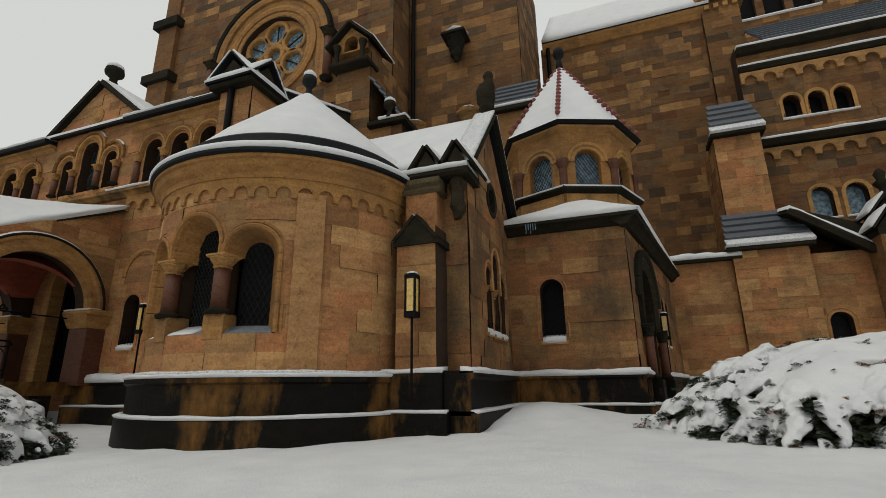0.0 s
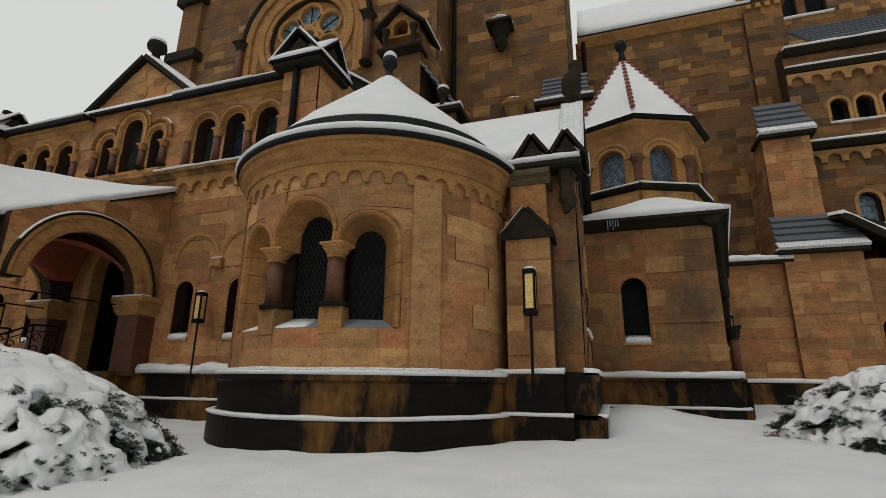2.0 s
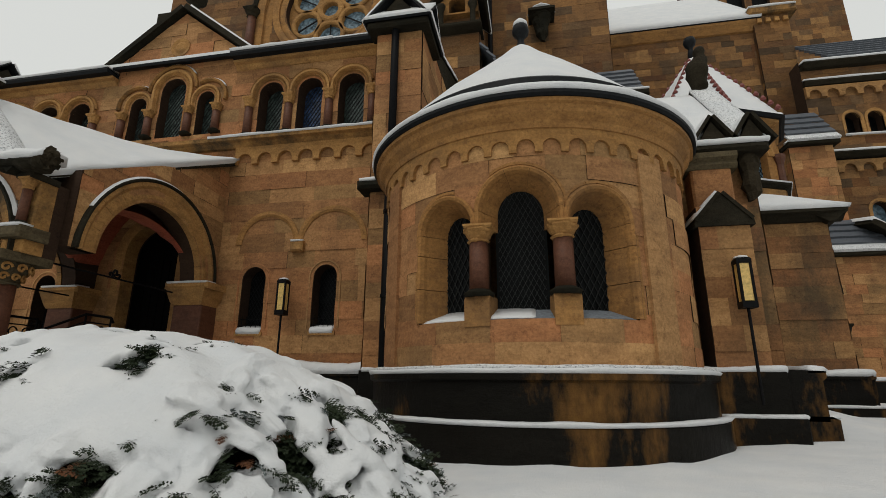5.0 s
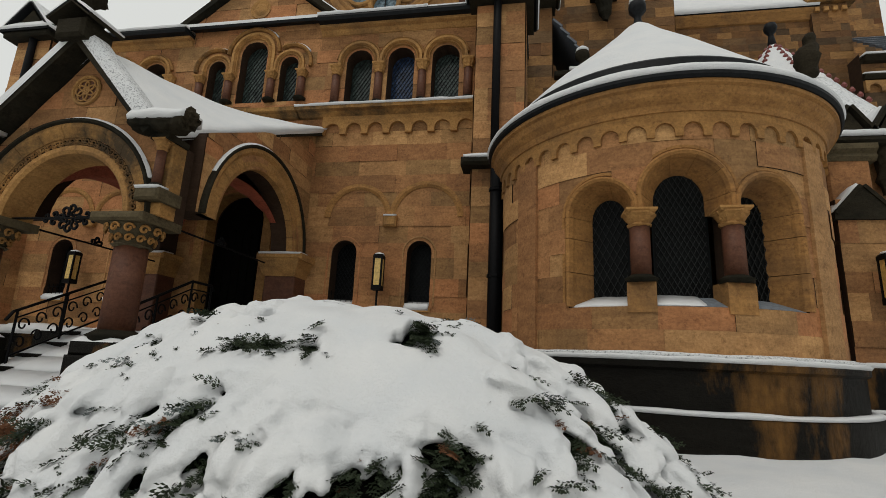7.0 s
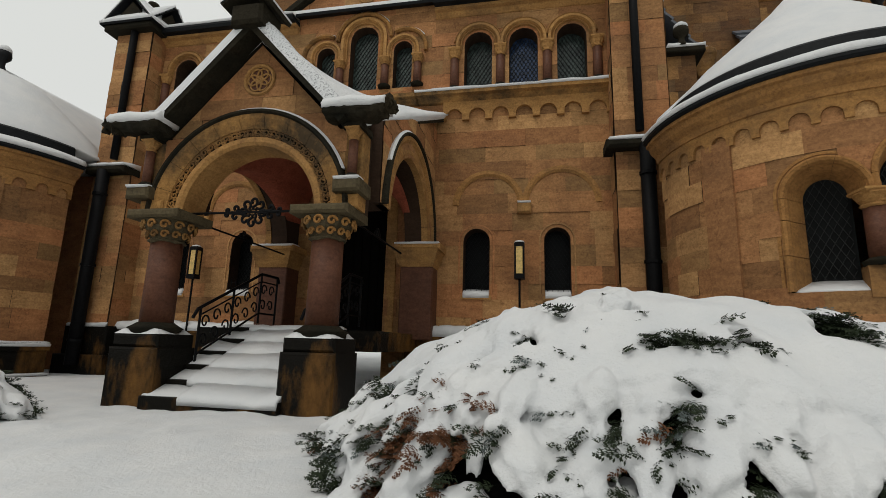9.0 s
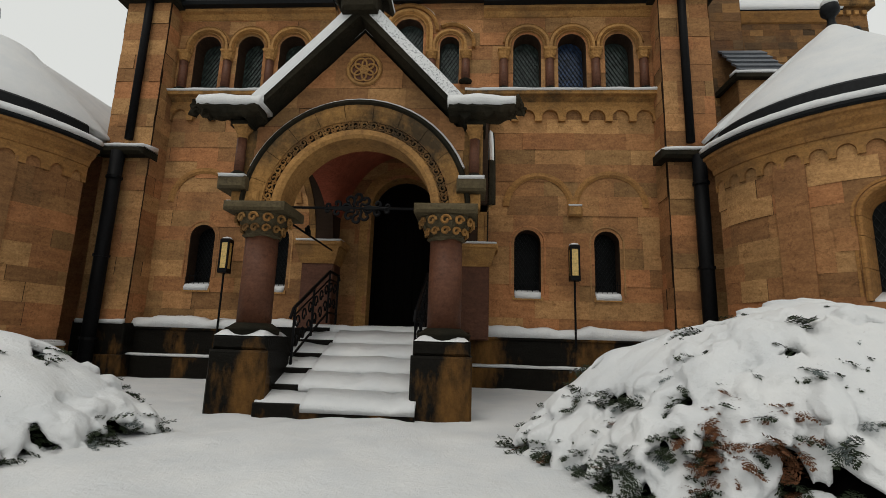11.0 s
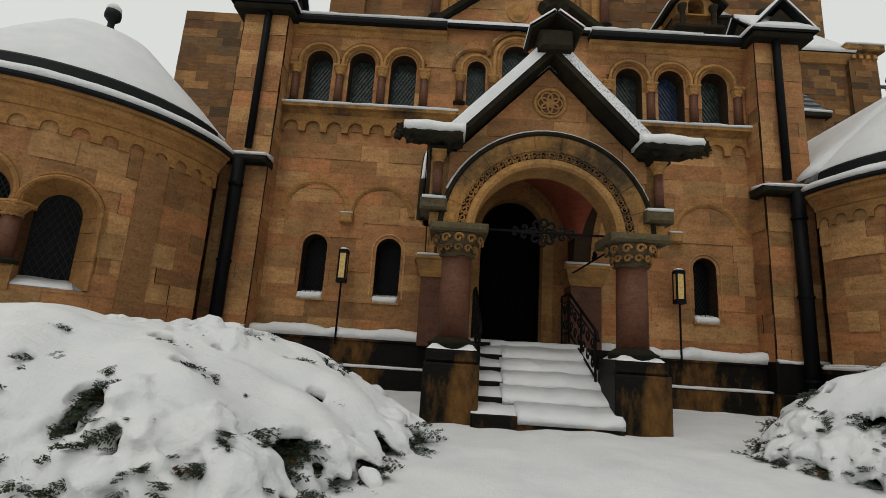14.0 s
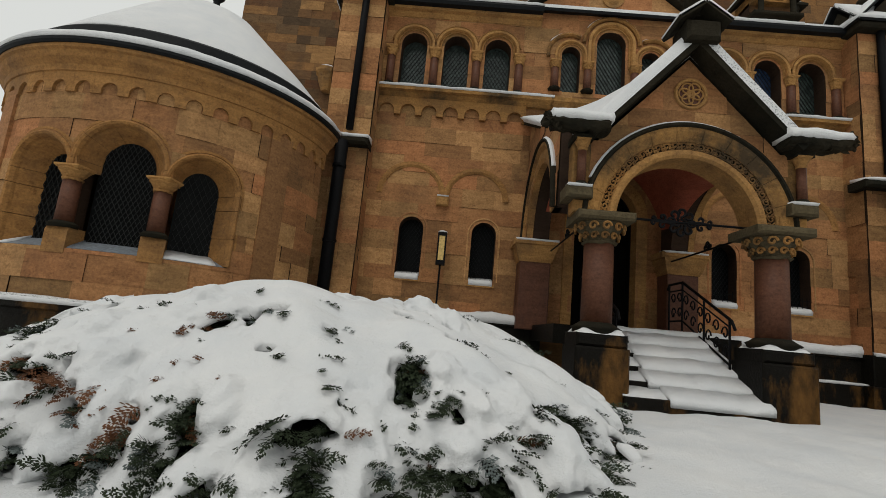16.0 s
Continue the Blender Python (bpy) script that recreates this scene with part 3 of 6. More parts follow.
    # stepped hood over the three gable windows
    for cu, zs, r in ((0, 7.17, 0.56), (0.9, 6.86, 0.42), (-0.9, 6.86, 0.42)):
        prof = [(r, 0.08), (r, 0.15), (r + 0.03, 0.19), (r + 0.075, 0.17), (r + 0.075, 0.08)]
        a0, a1 = (0, 180) if cu == 0 else ((-10, 118) if cu > 0 else (62, 190))
        part("hood_mould", arch_band(F, cu, zs, prof, None, 16, a0, a1), M_WEATHERED, trim)
        part("snow", arch_band(F, cu, zs, [(r + 0.075, 0.08), (r + 0.075, 0.17), (r + 0.105, 0.12)], None, 14, max(a0, 35), min(a1, 145)), M_SNOW, trim)
    # gable coping with snow
    for s in (1, -1):
        lo = [(s * 1.95 * (1 - t), 7.78 + 1.54 * t) for t in (0, 1)]
        p = [(lo[0][0], -0.25, lo[0][1]), (lo[0][0], 2.4, lo[0][1]), (lo[1][0], 2.4, lo[1][1]), (lo[1][0], -0.25, lo[1][1])]
        if s > 0:
            roof_slab("gable_coping", trim, p, M_SOOTY, 0.12)
            snow_slope(trim, [Vector(q) + Vector((0.075, 0.1, 0.095)) for q in p], 0.1, 14, 14, 4)
        else:
            p = [p[3], p[2], p[1], p[0]]
            roof_slab("gable_coping", trim, p, M_SOOTY, 0.12)
            snow_slope(trim, [Vector(q) + Vector((-0.075, 0.1, 0.095)) for q in p], 0.1, 14, 14, 5)
    disc = part("roundel", lathe([(0.24, 0), (0.24, 0.05), (0.16, 0.03), (0.1, 0.06), (0.0, 0.06)], n=18), M_CARVED, trim, "carved stone roundel")
    disc.matrix_basis = pose(0, -0.08, 8.3, 90, 0, 0)
    knob(trim, (0, 0.1, 9.38), 0.26, 0.66)
    # plinth
    for s in (1, -1):
        ua, ub = (1.2, 5.0) if s > 0 else (-5.0, -1.2)
        part("plinth_upper", band(F, ua, ub, [(0, 0.4), (0.26, 0.4), (0.26, 0.9), (0.3, 0.93), (0.3, 1.0), (0.2, 1.02), (0, 1.14)]), M_DARK, trim, "blackened stone plinth")
        part("plinth_lower", band(F, ua, ub, [(0, -0.3), (0.4, -0.3), (0.4, 0.42), (0.3, 0.47), (0, 0.47)]), M_DARK, trim, "blackened stone plinth")
        snow_band(trim, F, ua, ub, 0.02, 0.3, 0.985, 0.17, 40, 12 + s)
        snow_band(trim, F, ua, ub, 0.26, 0.4, 0.46, 0.03, 40, 14 + s)


front()


def corner_pier(s):
    """Corner pilaster of the front with a small cross-gabled cap."""
    f = south(0.0)
    x0, x1 = (4.93, 5.85) if s > 0 else (-5.85, -4.93)
    side = "right" if s > 0 else "left"
    wall("wall_pilaster", south(-0.5), [(x0, 0.9), (x1, 0.9), (x1, 7.75), (x0, 7.75)], [], 0.5, "sandstone corner pilaster of the front", 0.33, (0.4, 0.6), seed=21 + s)
    fx = east(5.85) if s > 0 else west(-5.85)
    a, b = (-0.5, 5.6) if s > 0 else (-5.6, 0.5)
    wall("wall_front_side", fx, [(a, 0.9), (b, 0.9), (b, 7.9), (a, 7.9)], [], 0.5, "side wall of the front in sandstone ashlar", 0.33, (0.5, 1.0), seed=25 + s)
    fi = west(4.93) if s > 0 else east(-4.93)
    a, b = (0.0, 0.5) if s > 0 else (-0.5, 0.0)
    wall("wall_pilaster_return", fi, [(a, 0.9), (b, 0.9), (b, 7.75), (a, 7.75)], [], 0.1, "inner side of the corner pilaster", 0.33, (0.4, 0.6), seed=28 + s)
    cap = thing("corner_pinnacle", "small cross-gabled stone pinnacle with snow on the corner", "pinnacle", "corner pinnacles", at=(s * 5.4, -0.15, 7.6))
    bm = bmesh.new()
    g = south(0.0)
    box(bm, g, -0.62, 0.62, -0.62, 0.62, 0.0, 0.14, 0.04)
    part("cap_slab", bm, M_SOOTY, cap)
    for turn in (0, 90):
        rot = Matrix.Rotation(radians(turn), 4, "Z")
        pts = [(-0.5, 0.14), (0.5, 0.14), (0, 0.7)]
        bm = sheet(pts, [])
        pb = slab(bm, g, -0.56, 0.56)
        bm.free()
        pb.transform(rot)
        part("gable", pb, M_SOOTY, cap)
        for k in (1, -1):
            p = [(k * 0.66, -0.66, 0.1), (k * 0.66, 0.66, 0.1), (0, 0.66, 0.84), (0, -0.66, 0.84)]
            if k < 0:
                p = p[::-1]
            ob = roof_slab("slope", cap, [rot @ Vector(q) for q in p], M_LEAD, 0.05)
            snow_slope(cap, [rot @ (Vector(q) + Vector((k * 0.03, 0, 0.035))) for q in p], 0.07, 8, 8, turn + k)
    knob(cap, (0, 0, 0.78), 0.13, 0.3, snow=False)
    # plinth of the pier
    pl = thing("pier_plinth", "blackened stepped plinth under the corner pilaster", "plinth", kind="structure")
    for z0, z1, o in ((-0.3, 0.45, 0.14), (0.42, 1.02, 0.05)):
        bm = bmesh.new()
        box(bm, f, x0 - o, x1 + o, 0.0, 0.5 + o, z0, z1, 0.02)
        part("plinth", bm, M_DARK, pl)
    snow_band(pl, f, x0, x1, 0.45, 0.55, 1.02, 0.06, 8, 3)
    pipe = thing("downpipe", "black cast-iron rainwater downpipe beside the round apse", "downpipe", "downpipes", at=(0, 0, 0))
    x = s * 5.4
    smooth(part("pipe", mesh_of(*tube([(x, -0.72, 0.25), (x, -0.72, 4.25)], 0.12, 12)), M_IRON, pipe))
    smooth(part("upper_pipe", mesh_of(*tube([(s * 5.33, -0.6, 4.55), (s * 5.33, -0.6, 7.7), (s * 5.33, -0.45, 7.9)], 0.075, 10)), M_IRON, pipe))
    for z in (0.7, 2.2, 3.7):
        part("clamp", lathe([(0.14, 0), (0.14, 0.05)], (x, -0.72, z), 10), M_IRON, pipe)


corner_pier(1)
corner_pier(-1)


def front_roof():
    ob = thing("front_roof", "low lean-to roof of the front covered with snow", "roof", kind="structure")
    p = [(-5.9, -0.3, 7.76), (5.9, -0.3, 7.76), (5.9, 5.6, 9.9), (-5.9, 5.6, 9.9)]
    roof_slab("roof_deck", ob, p, M_LEAD, 0.06)
    snow_slope(ob, [Vector(q) + Vector((0, 0, 0.06)) for q in p], 0.12, 30, 14, 7)
    for s in (1, -1):
        f = east(5.85) if s > 0 else west(-5.85)
        k = s
        pts = [(k * -0.1, 7.9), (k * 5.6, 7.9), (k * 5.6, 9.85)]
        bm = sheet(pts, [])
        part("verge_wall", slab(bm, f, -0.3, 0.02), M_SOOTY, ob)
        bm.free()


front_roof()


# ---- porch ----
def porch():
    PY, R, ZS, HX, SX, ZA = -3.62, 0.94, 2.36, 1.46, 1.6, 2.6
    pf = south(PY)
    arch = [((R + 0.2) * math.cos(math.pi * k / 18), ZS + (R + 0.2) * math.sin(math.pi * k / 18)) for k in range(19)]
    outline = [(HX, ZS), (HX, 3.42), (1.2, 3.42), (0, 4.7), (-1.2, 3.42), (-HX, 3.42), (-HX, ZS)] + arch[::-1]
    wall("wall_porch_front", pf, outline, [], 0.42, "gabled porch front of ochre sandstone over a round arch", 0.26, (0.45, 0.9), seed=41)
    for s in (1, -1):
        f = east(SX) if s > 0 else west(-SX)
        k = s
        c, r2 = -1.62, 1.15
        arch2 = [(k * c + r2 * math.cos(math.pi * j / 18), ZA + r2 * math.sin(math.pi * j / 18)) for j in range(19)]
        lo, hi = sorted((k * (PY + 0.42), 0.0))
        zt = {PY + 0.42: 3.72, 0.0: 5.32}
        outl = [(hi, ZA), (hi, zt[hi * k]), (lo, zt[lo * k]), (lo, ZA)] + arch2[::-1]
        wall("wall_porch_side", f, outl, [], 0.42, "side wall of the porch over a round arch", 0.26, (0.4, 0.8), seed=43 + s)
        tr = thing("porch_arch_moulding", "moulded and carved round arch at the side of the porch", "arch", "porch arches", "structure")
        for q in range(11):
            part("voussoir", arch_band(f, k * c, ZA, [(r2 - 0.02, -0.1), (r2 - 0.02, 0.01), (r2 + 0.06, 0.035), (r2 + 0.2, 0.02), (r2 + 0.26, 0.07), (r2 + 0.33, 0.06), (r2 + 0.33, -0.1)], None, 3, 180 * q / 11 + 0.14, 180 * (q + 1) / 11 - 0.14), M_CARVED, tr)
        part("joint_bed", arch_band(f, k * c, ZA, [(r2 - 0.01, -0.1), (r2 - 0.01, 0.0), (r2 + 0.3, 0.015), (r2 + 0.32, -0.1)], None, 26), M_SOOTY, tr)
        part("hood", arch_band(f, k * c, ZA, [(r2 + 0.32, -0.02), (r2 + 0.32, 0.07), (r2 + 0.34, 0.1), (r2 + 0.365, 0.1), (r2 + 0.38, 0.06), (r2 + 0.38, -0.02)], None, 28), M_SOOTY, tr, "blackened hood moulding")
        part("snow", arch_band(f, k * c, ZA, [(r2 + 0.38, 0.0), (r2 + 0.375, 0.08), (r2 + 0.405, 0.05)], None, 20, 25, 155), M_SNOW, tr)
    tr = thing("porch_arch_moulding", "moulded round arch with carved leaf band at the porch front", "arch", "porch arches", "structure")
    part("inner_roll", arch_band(pf, 0, ZS, [(R - 0.02, -0.42), (R - 0.02, 0.0), (R + 0.02, 0.03), (R + 0.08, 0.03), (R + 0.1, 0.0), (R + 0.1, -0.42)], None, 28), M_TRIM, tr)
    part("leaf_ground", arch_band(pf, 0, ZS, [(R + 0.09, -0.42), (R + 0.09, -0.012), (R + 0.22, -0.012), (R + 0.22, -0.42)], None, 28), M_SOOTY, tr)
    out = []
    for k in range(30):
        a = math.pi * (k + 0.5) / 30
        for size, off, turn in ((0.05, 0.15, 1), (0.03, 0.115, -1), (0.03, 0.19, -1)):
            q = [(size * (1 - 0.75 * j / 16), turn * (a * 3 + j / 16 * 7.5)) for j in range(17)]
            rc = R + off
            aa = a + (0.045 if size < 0.04 else 0)
            out.append(tube([pf(rc * math.cos(aa) + r * math.cos(w), 0.012, ZS + rc * math.sin(aa) + r * math.sin(w)) for r, w in q], 0.0115, 5))
    part("leaf_band", mesh_of(*join(*out)), M_WEATHERED, tr, "band of carved leaf scrolls")
    for k in range(11):
        part("voussoir", arch_band(pf, 0, ZS, [(R + 0.2, -0.02), (R + 0.2, 0.03), (R + 0.26, 0.06), (R + 0.32, 0.09), (R + 0.38, 0.09), (R + 0.39, -0.02)], None, 4, 180 * k / 11 + 0.14, 180 * (k + 1) / 11 - 0.14), M_WEATHERED, tr)
    part("joint_bed", arch_band(pf, 0, ZS, [(R + 0.21, -0.02), (R + 0.21, 0.02), (R + 0.37, 0.07), (R + 0.38, -0.02)], None, 28), M_SOOTY, tr)
    part("hood", arch_band(pf, 0, ZS, [(R + 0.38, -0.02), (R + 0.38, 0.09), (R + 0.4, 0.125), (R + 0.43, 0.125), (R + 0.45, 0.08), (R + 0.45, -0.02)], None, 30), M_SOOTY, tr, "blackened hood moulding")
    part("snow", arch_band(pf, 0, ZS, [(R + 0.45, 0.0), (R + 0.445, 0.1), (R + 0.475, 0.06)], None, 20, 22, 158), M_SNOW, tr)
    # rosette
    ros = thing("rosette", "round carved rosette with interlaced knot in the porch gable", "ornament", at=(0.02, PY - 0.02, 4.18))
    circ = lambda cx, cy, r, t: tube([(cx + r * math.cos(2 * math.pi * k / 20), -0.02, cy + r * math.sin(2 * math.pi * k / 20)) for k in range(21)], t, 6)
    part("ring", mesh_of(*circ(0, 0, 0.205, 0.026)), M_TRIM, ros)
    part("disc", lathe([(0.2, 0), (0.2, 0.01)], n=20), M_RED, ros).matrix_basis = pose(0, 0.0, 0, 90, 0, 0)
    for k in range(6):
        part("loop", mesh_of(*circ(0.09 * math.cos(k * math.pi / 3), 0.09 * math.sin(k * math.pi / 3), 0.075, 0.013)), M_TRIM, ros)
    part("hub", mesh_of(*circ(0, 0, 0.05, 0.014)), M_TRIM, ros)
    # roof
    roof = thing("porch_roof", "steep gabled porch roof with stone coping under snow", "roof", kind="structure")
    ex, ez, az = 1.3, 3.38, 4.74
    for s in (1, -1):
        p = [(s * ex, PY - 0.32, ez), (s * ex, PY + 0.05, ez), (0, -1.0, az), (0, PY - 0.32, az)]
        if s < 0:
            p = p[::-1]
        roof_slab("slope", roof, p, M_SOOTY, 0.1, "dark stone roof slope and coping")
        up = Vector((s * 0.06, 0, 0.08))
        edge = [Vector(q) + up for q in p]
        front4 = [Vector((s * (ex - 0.12), PY - 0.33, ez + 0.09)) + up, Vector((s * (ex - 0.12), PY + 0.02, ez + 0.09)) + up, Vector((0.0, PY + 0.02, az)) + up, Vector((0.0, PY - 0.33, az)) + up]
        if s < 0:
            front4 = front4[::-1]
        snow_slope(roof, front4, 0.15, 6, 26, 3 + s, "snow on the coping", M_FROST if s > 0 else M_SNOW)
        back = [Vector((s * 1.36, PY - 0.05, 3.4)), Vector((s * 1.8, -0.02, 5.3)), Vector((0, -0.02, 5.5)), Vector((0, PY - 0.05, az + 0.02))]
        back = back if s > 0 else back[::-1]
        snow_slope(roof, back, 0.15, 26, 22, 5 + s, "thick snow blanket")
        # carved kneeler beam running out level at the foot of the coping
        u0, u1 = min(s * 1.12, s * 1.86), max(s * 1.12, s * 1.86)
        bm = band(pf, u0, u1, [(0.1, 3.44), (0.3, 3.43), (0.36, 3.46), (0.39, 3.51), (0.37, 3.56), (0.1, 3.56)], 14, 0.02, 4 + s)
        carve(bm, 0.05, 9)
        part("kneeler", bm, M_SOOTY, roof, "weathered carved kneeler stone")
        bm = lathe([(0.03, 0), (0.085, 0.05), (0.1, 0.14), (0.075, 0.2), (0.09, 0.27), (0.02, 0.32)], n=12)
        carve(bm, 0.09, 9)
        carve(bm, 0.05, 23)
        bm.transform(pose(s * 1.68, PY - 0.28, 3.47, 0, s * 72, 0))
        part("carved_head", bm, M_SOOTY, roof, "weathered carved beam end")
        bm = bmesh.new()
        box(bm, pf, s * 1.42 - 0.13, s * 1.42 + 0.13, -0.2, 0.2, 3.36, 3.44, 0.02)
        part("corbel", bm, M_SOOTY, roof)
        u0, u1 = min(s * 1.1, s * 1.88), max(s * 1.1, s * 1.88)
        smooth(part("snow", band(pf, u0, u1, [(0.04, 3.54), (0.385, 3.535), (0.42, 3.58), (0.37, 3.66), (0.2, 3.69), (0.04, 3.67)], 18, 0.04, s), M_SNOW, roof))
    lean = [(-1.4, PY + 0.15, 3.5), (1.4, PY + 0.15, 3.5), (1.78, 0.0, 5.22), (-1.78, 0.0, 5.22)]
    roof_slab("lean_to_deck", roof, lean, M_SOOTY, 0.08, "dark stone verge of the lean-to part")
        # saddle stone
    bm = bmesh.new()
    box(bm, pf, -0.22, 0.22, 0.0, 0.46, 4.74, 5.02, 0.04)
    part("saddle_stone", bm, M_SOOTY, roof)
    for k in (1, -1):
        p = [(k * 0.32, PY - 0.5, 4.98), (k * 0.32, PY + 0.05, 4.98), (0, PY + 0.05, 5.22), (0, PY - 0.5, 5.22)]
        p = p if k > 0 else p[::-1]
        roof_slab("saddle_slope", roof, p, M_SOOTY, 0.05)
        snow_slope(roof, [Vector(q) + Vector((k * 0.02, 0, 0.04)) for q in p], 0.05, 6, 5, k)
    bm = lathe([(0.09, 0), (0.07, 0.12), (0.16, 0.22), (0.2, 0.32), (0.1, 0.4), (0.02, 0.44)], (0, PY - 0.22, 5.2), 8)
    carve(bm, 0.08, 9)
    part("leaf_finial", bm, M_SOOTY, roof, "leafy stone finial")
    # vault
    v = []
    fcs = []
    nx, ny = 22, 30
    for j in range(ny + 1):
        for i in range(nx + 1):
            x, y = -1.3 + 2.6 * i / nx, -3.3 + 3.3 * j / ny
            a = math.sqrt(max(0, 1.28 ** 2 - min(1.28, abs(x)) ** 2)) * (0.95 + 0.68 * (y + 3.3) / 3.3)
            b = math.sqrt(max(0, 1.5 ** 2 - min(1.5, abs(y + 1.72)) ** 2)) * 0.8
            v.append((x, y, ZS + max(a, b)))
    for j in range(ny):
        for i in range(nx):
            k = j * (nx + 1) + i
            fcs.append((k, k + nx + 1, k + nx + 2, k + 1))
    smooth(tagged(part("ceiling", mesh_of(v, fcs), M_PLASTER), "red plastered groin vault of the porch", "ceiling", kind="structure"))
    # floor and steps
    st = thing("porch_steps", "snow-covered stone steps up to the porch", "stairs", kind="structure")
    N, y0, tread = 6, -3.98, 0.31
    for k in range(N):
        z1 = FLOOR_Z * (k + 1) / N
        ya = y0 + tread * k
        wdt = 0.86
        bm = bmesh.new()
        box(bm, south(0), -wdt, wdt, 0.3 if k == N - 1 else -ya - tread - 0.03, -ya, z1 - 0.165 if k else -0.2, z1, 0.012)
        part("step", bm, M_DARK, st)
        dep = tread if k < N - 1 else 0.25
        prof = [(-ya - dep, z1 - 0.005), (-ya - 0.01, z1 - 0.005), (-ya + 0.015, z1 - 0.08), (-ya + 0.025, z1 - 0.02), (-ya + 0.01, z1 + 0.015), (-ya - 0.06, z1 + 0.05), (-ya - dep, z1 + (0.15 if k < N - 1 else 0.02))]
        smooth(part("snow", band(south(0), -0.34 - 0.09 * (k % 2) - 0.05 * (k % 3), wdt, [(d, z) for d, z in prof], 24, 0.025, k), M_SNOW, st))
        smooth(part("snow", band(south(0), -wdt, -0.28, [(d - 0.06, max(z - 0.012, z1 - 0.02)) for d, z in prof], 10, 0.03, k + 9), M_SNOW, st))
    bm = bmesh.new()
    box(bm, south(0), -1.4, 1.4, 0.0, 2.4, 0.7, FLOOR_Z - 0.01)
    tagged(part("floor", bm, M_DARK), "dark stone floor of the porch", "floor", kind="structure")
    for s in (1, -1):
        x = s * 1.11
        ped = thing("pedestal", "square blackened stone pedestal of the porch column with snow", "pedestal", "porch pedestals", at=(x, PY + 0.05, 0))
        bm = bmesh.new()
        box(bm, south(0), -0.33, 0.33, -0.33, 0.33, -0.25, 0.7, 0.025)
        part("block", bm, M_DARK, ped, "wet blackened sandstone block")
        bm = bmesh.new()
        box(bm, south(0), -0.31, 0.31, -0.31, 0.31, 0.7, 0.86, 0.03)
        part("upper_block", bm, M_DARK, ped)
        smooth(part("snow", mesh_of(*snow_pad(0.3, 0.3, 0.86, 0.09, 5 + s)), M_SNOW, ped))
        column((x, PY + 0.05), 0.86, ZS, 0.195, "stout red sandstone porch column with carved capital", group="porch columns", square=1.55, n=24, cmat=M_GREY, amat=M_GREY)
        out = []
        for k in range(12):
            aa = 2 * math.pi * k / 12
            for zc, size, rc in ((2.2, 0.06, 0.315), (2.09, 0.05, 0.245)):
                cxk = (x + rc * math.cos(aa), PY + 0.05 + rc * math.sin(aa))
                out.append(tube([(cxk[0] - math.sin(aa) * size * (1 - 0.75 * j / 14) * math.cos(j / 14 * 7), cxk[1] + math.cos(aa) * size * (1 - 0.75 * j / 14) * math.cos(j / 14 * 7), zc + size * (1 - 0.75 * j / 14) * math.sin(j / 14 * 7)) for j in range(15)], 0.017, 5))
        lv = part("capital_leaves", mesh_of(*join(*out)), M_WEATHERED)
        tagged(lv, "carved scroll leaves of the porch capital", "ornament", "capital leaves", "structure")
        bm = bmesh.new()
        box(bm, south(PY), x - 0.36, x + 0.36, -0.4, 0.3, ZS - 0.08, ZS + 0.03, 0.03)
        imp = thing("impost", "grey stone impost block above the porch column", "impost", "imposts", "structure")
        part("slab", bm, M_GREY, imp)
        # colonnette with little base at the corner over the impost
        bm = bmesh.new()
        box(bm, south(PY), s * 1.42 - 0.2, s * 1.42 + 0.14, -0.2, 0.22, ZS + 0.2, ZS + 0.36, 0.03)
        part("ledge", bm, M_GREY, imp)
        bm = bmesh.new()
        box(bm, south(PY), min(s * 1.16, s * 1.5), max(s * 1.16, s * 1.5), -0.2, 0.08, ZS + 0.03, ZS + 0.21, 0.02)
        part("corner_block", bm, M_WEATHERED, imp)
        bm = bmesh.new()
        box(bm, south(PY), min(s * 1.28, s * 1.52), max(s * 1.28, s * 1.52), -0.2, 0.03, ZS + 0.36, 3.37, 0.02)
        part("backing", bm, M_WEATHERED, imp)
        snow_band(imp, south(PY), s * 1.42 - 0.18, s * 1.42 + 0.12, 0.02, 0.22, ZS + 0.36, 0.03, 4)
        column((s * 1.42, PY - 0.1), ZS + 0.37, 3.38, 0.06, "small corner colonnette of the porch", group="corner colonnettes", square=1.7, n=10)
        # wall respond at the back of the side arch
        rs = thing("respond", "red sandstone respond against the front wall", "pier", "responds", "structure")
        bm = bmesh.new()
        box(bm, south(0), s * 1.42 - 0.3, s * 1.42 + 0.3, 0.0, 0.48, 0.9, 2.22, 0.02)
        part("shaft", bm, M_RED, rs)
        bm = bmesh.new()
        box(bm, south(0), s * 1.42 - 0.45, s * 1.42 + 0.45, 0.0, 0.62, 2.5, 2.62, 0.04)
        part("abacus", bm, M_TRIM, rs)
        bm = lathe([(0.43, 0), (0.47, 0.06), (0.5, 0.12), (0.58, 0.31)], (s * 1.42, -0.2, 2.2), 4, True)
        part("capital", bm, M_CARVED, rs)
        snow_band(rs, south(0), s * 1.42 - 0.4, s * 1.42 + 0.42, 0.3, 0.6, 2.62, 0.03, 6)
    # doorway recess and doors
    door = thing("door_1", "tall dark wooden round-arched church door, closed", "door", kind="structure")
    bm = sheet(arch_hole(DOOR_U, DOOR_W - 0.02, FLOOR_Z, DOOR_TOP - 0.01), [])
    leaf = part("door_leaf", slab(bm, F, -0.42, -0.34), M_DOOR_AND_SHADE, door)
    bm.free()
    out = []
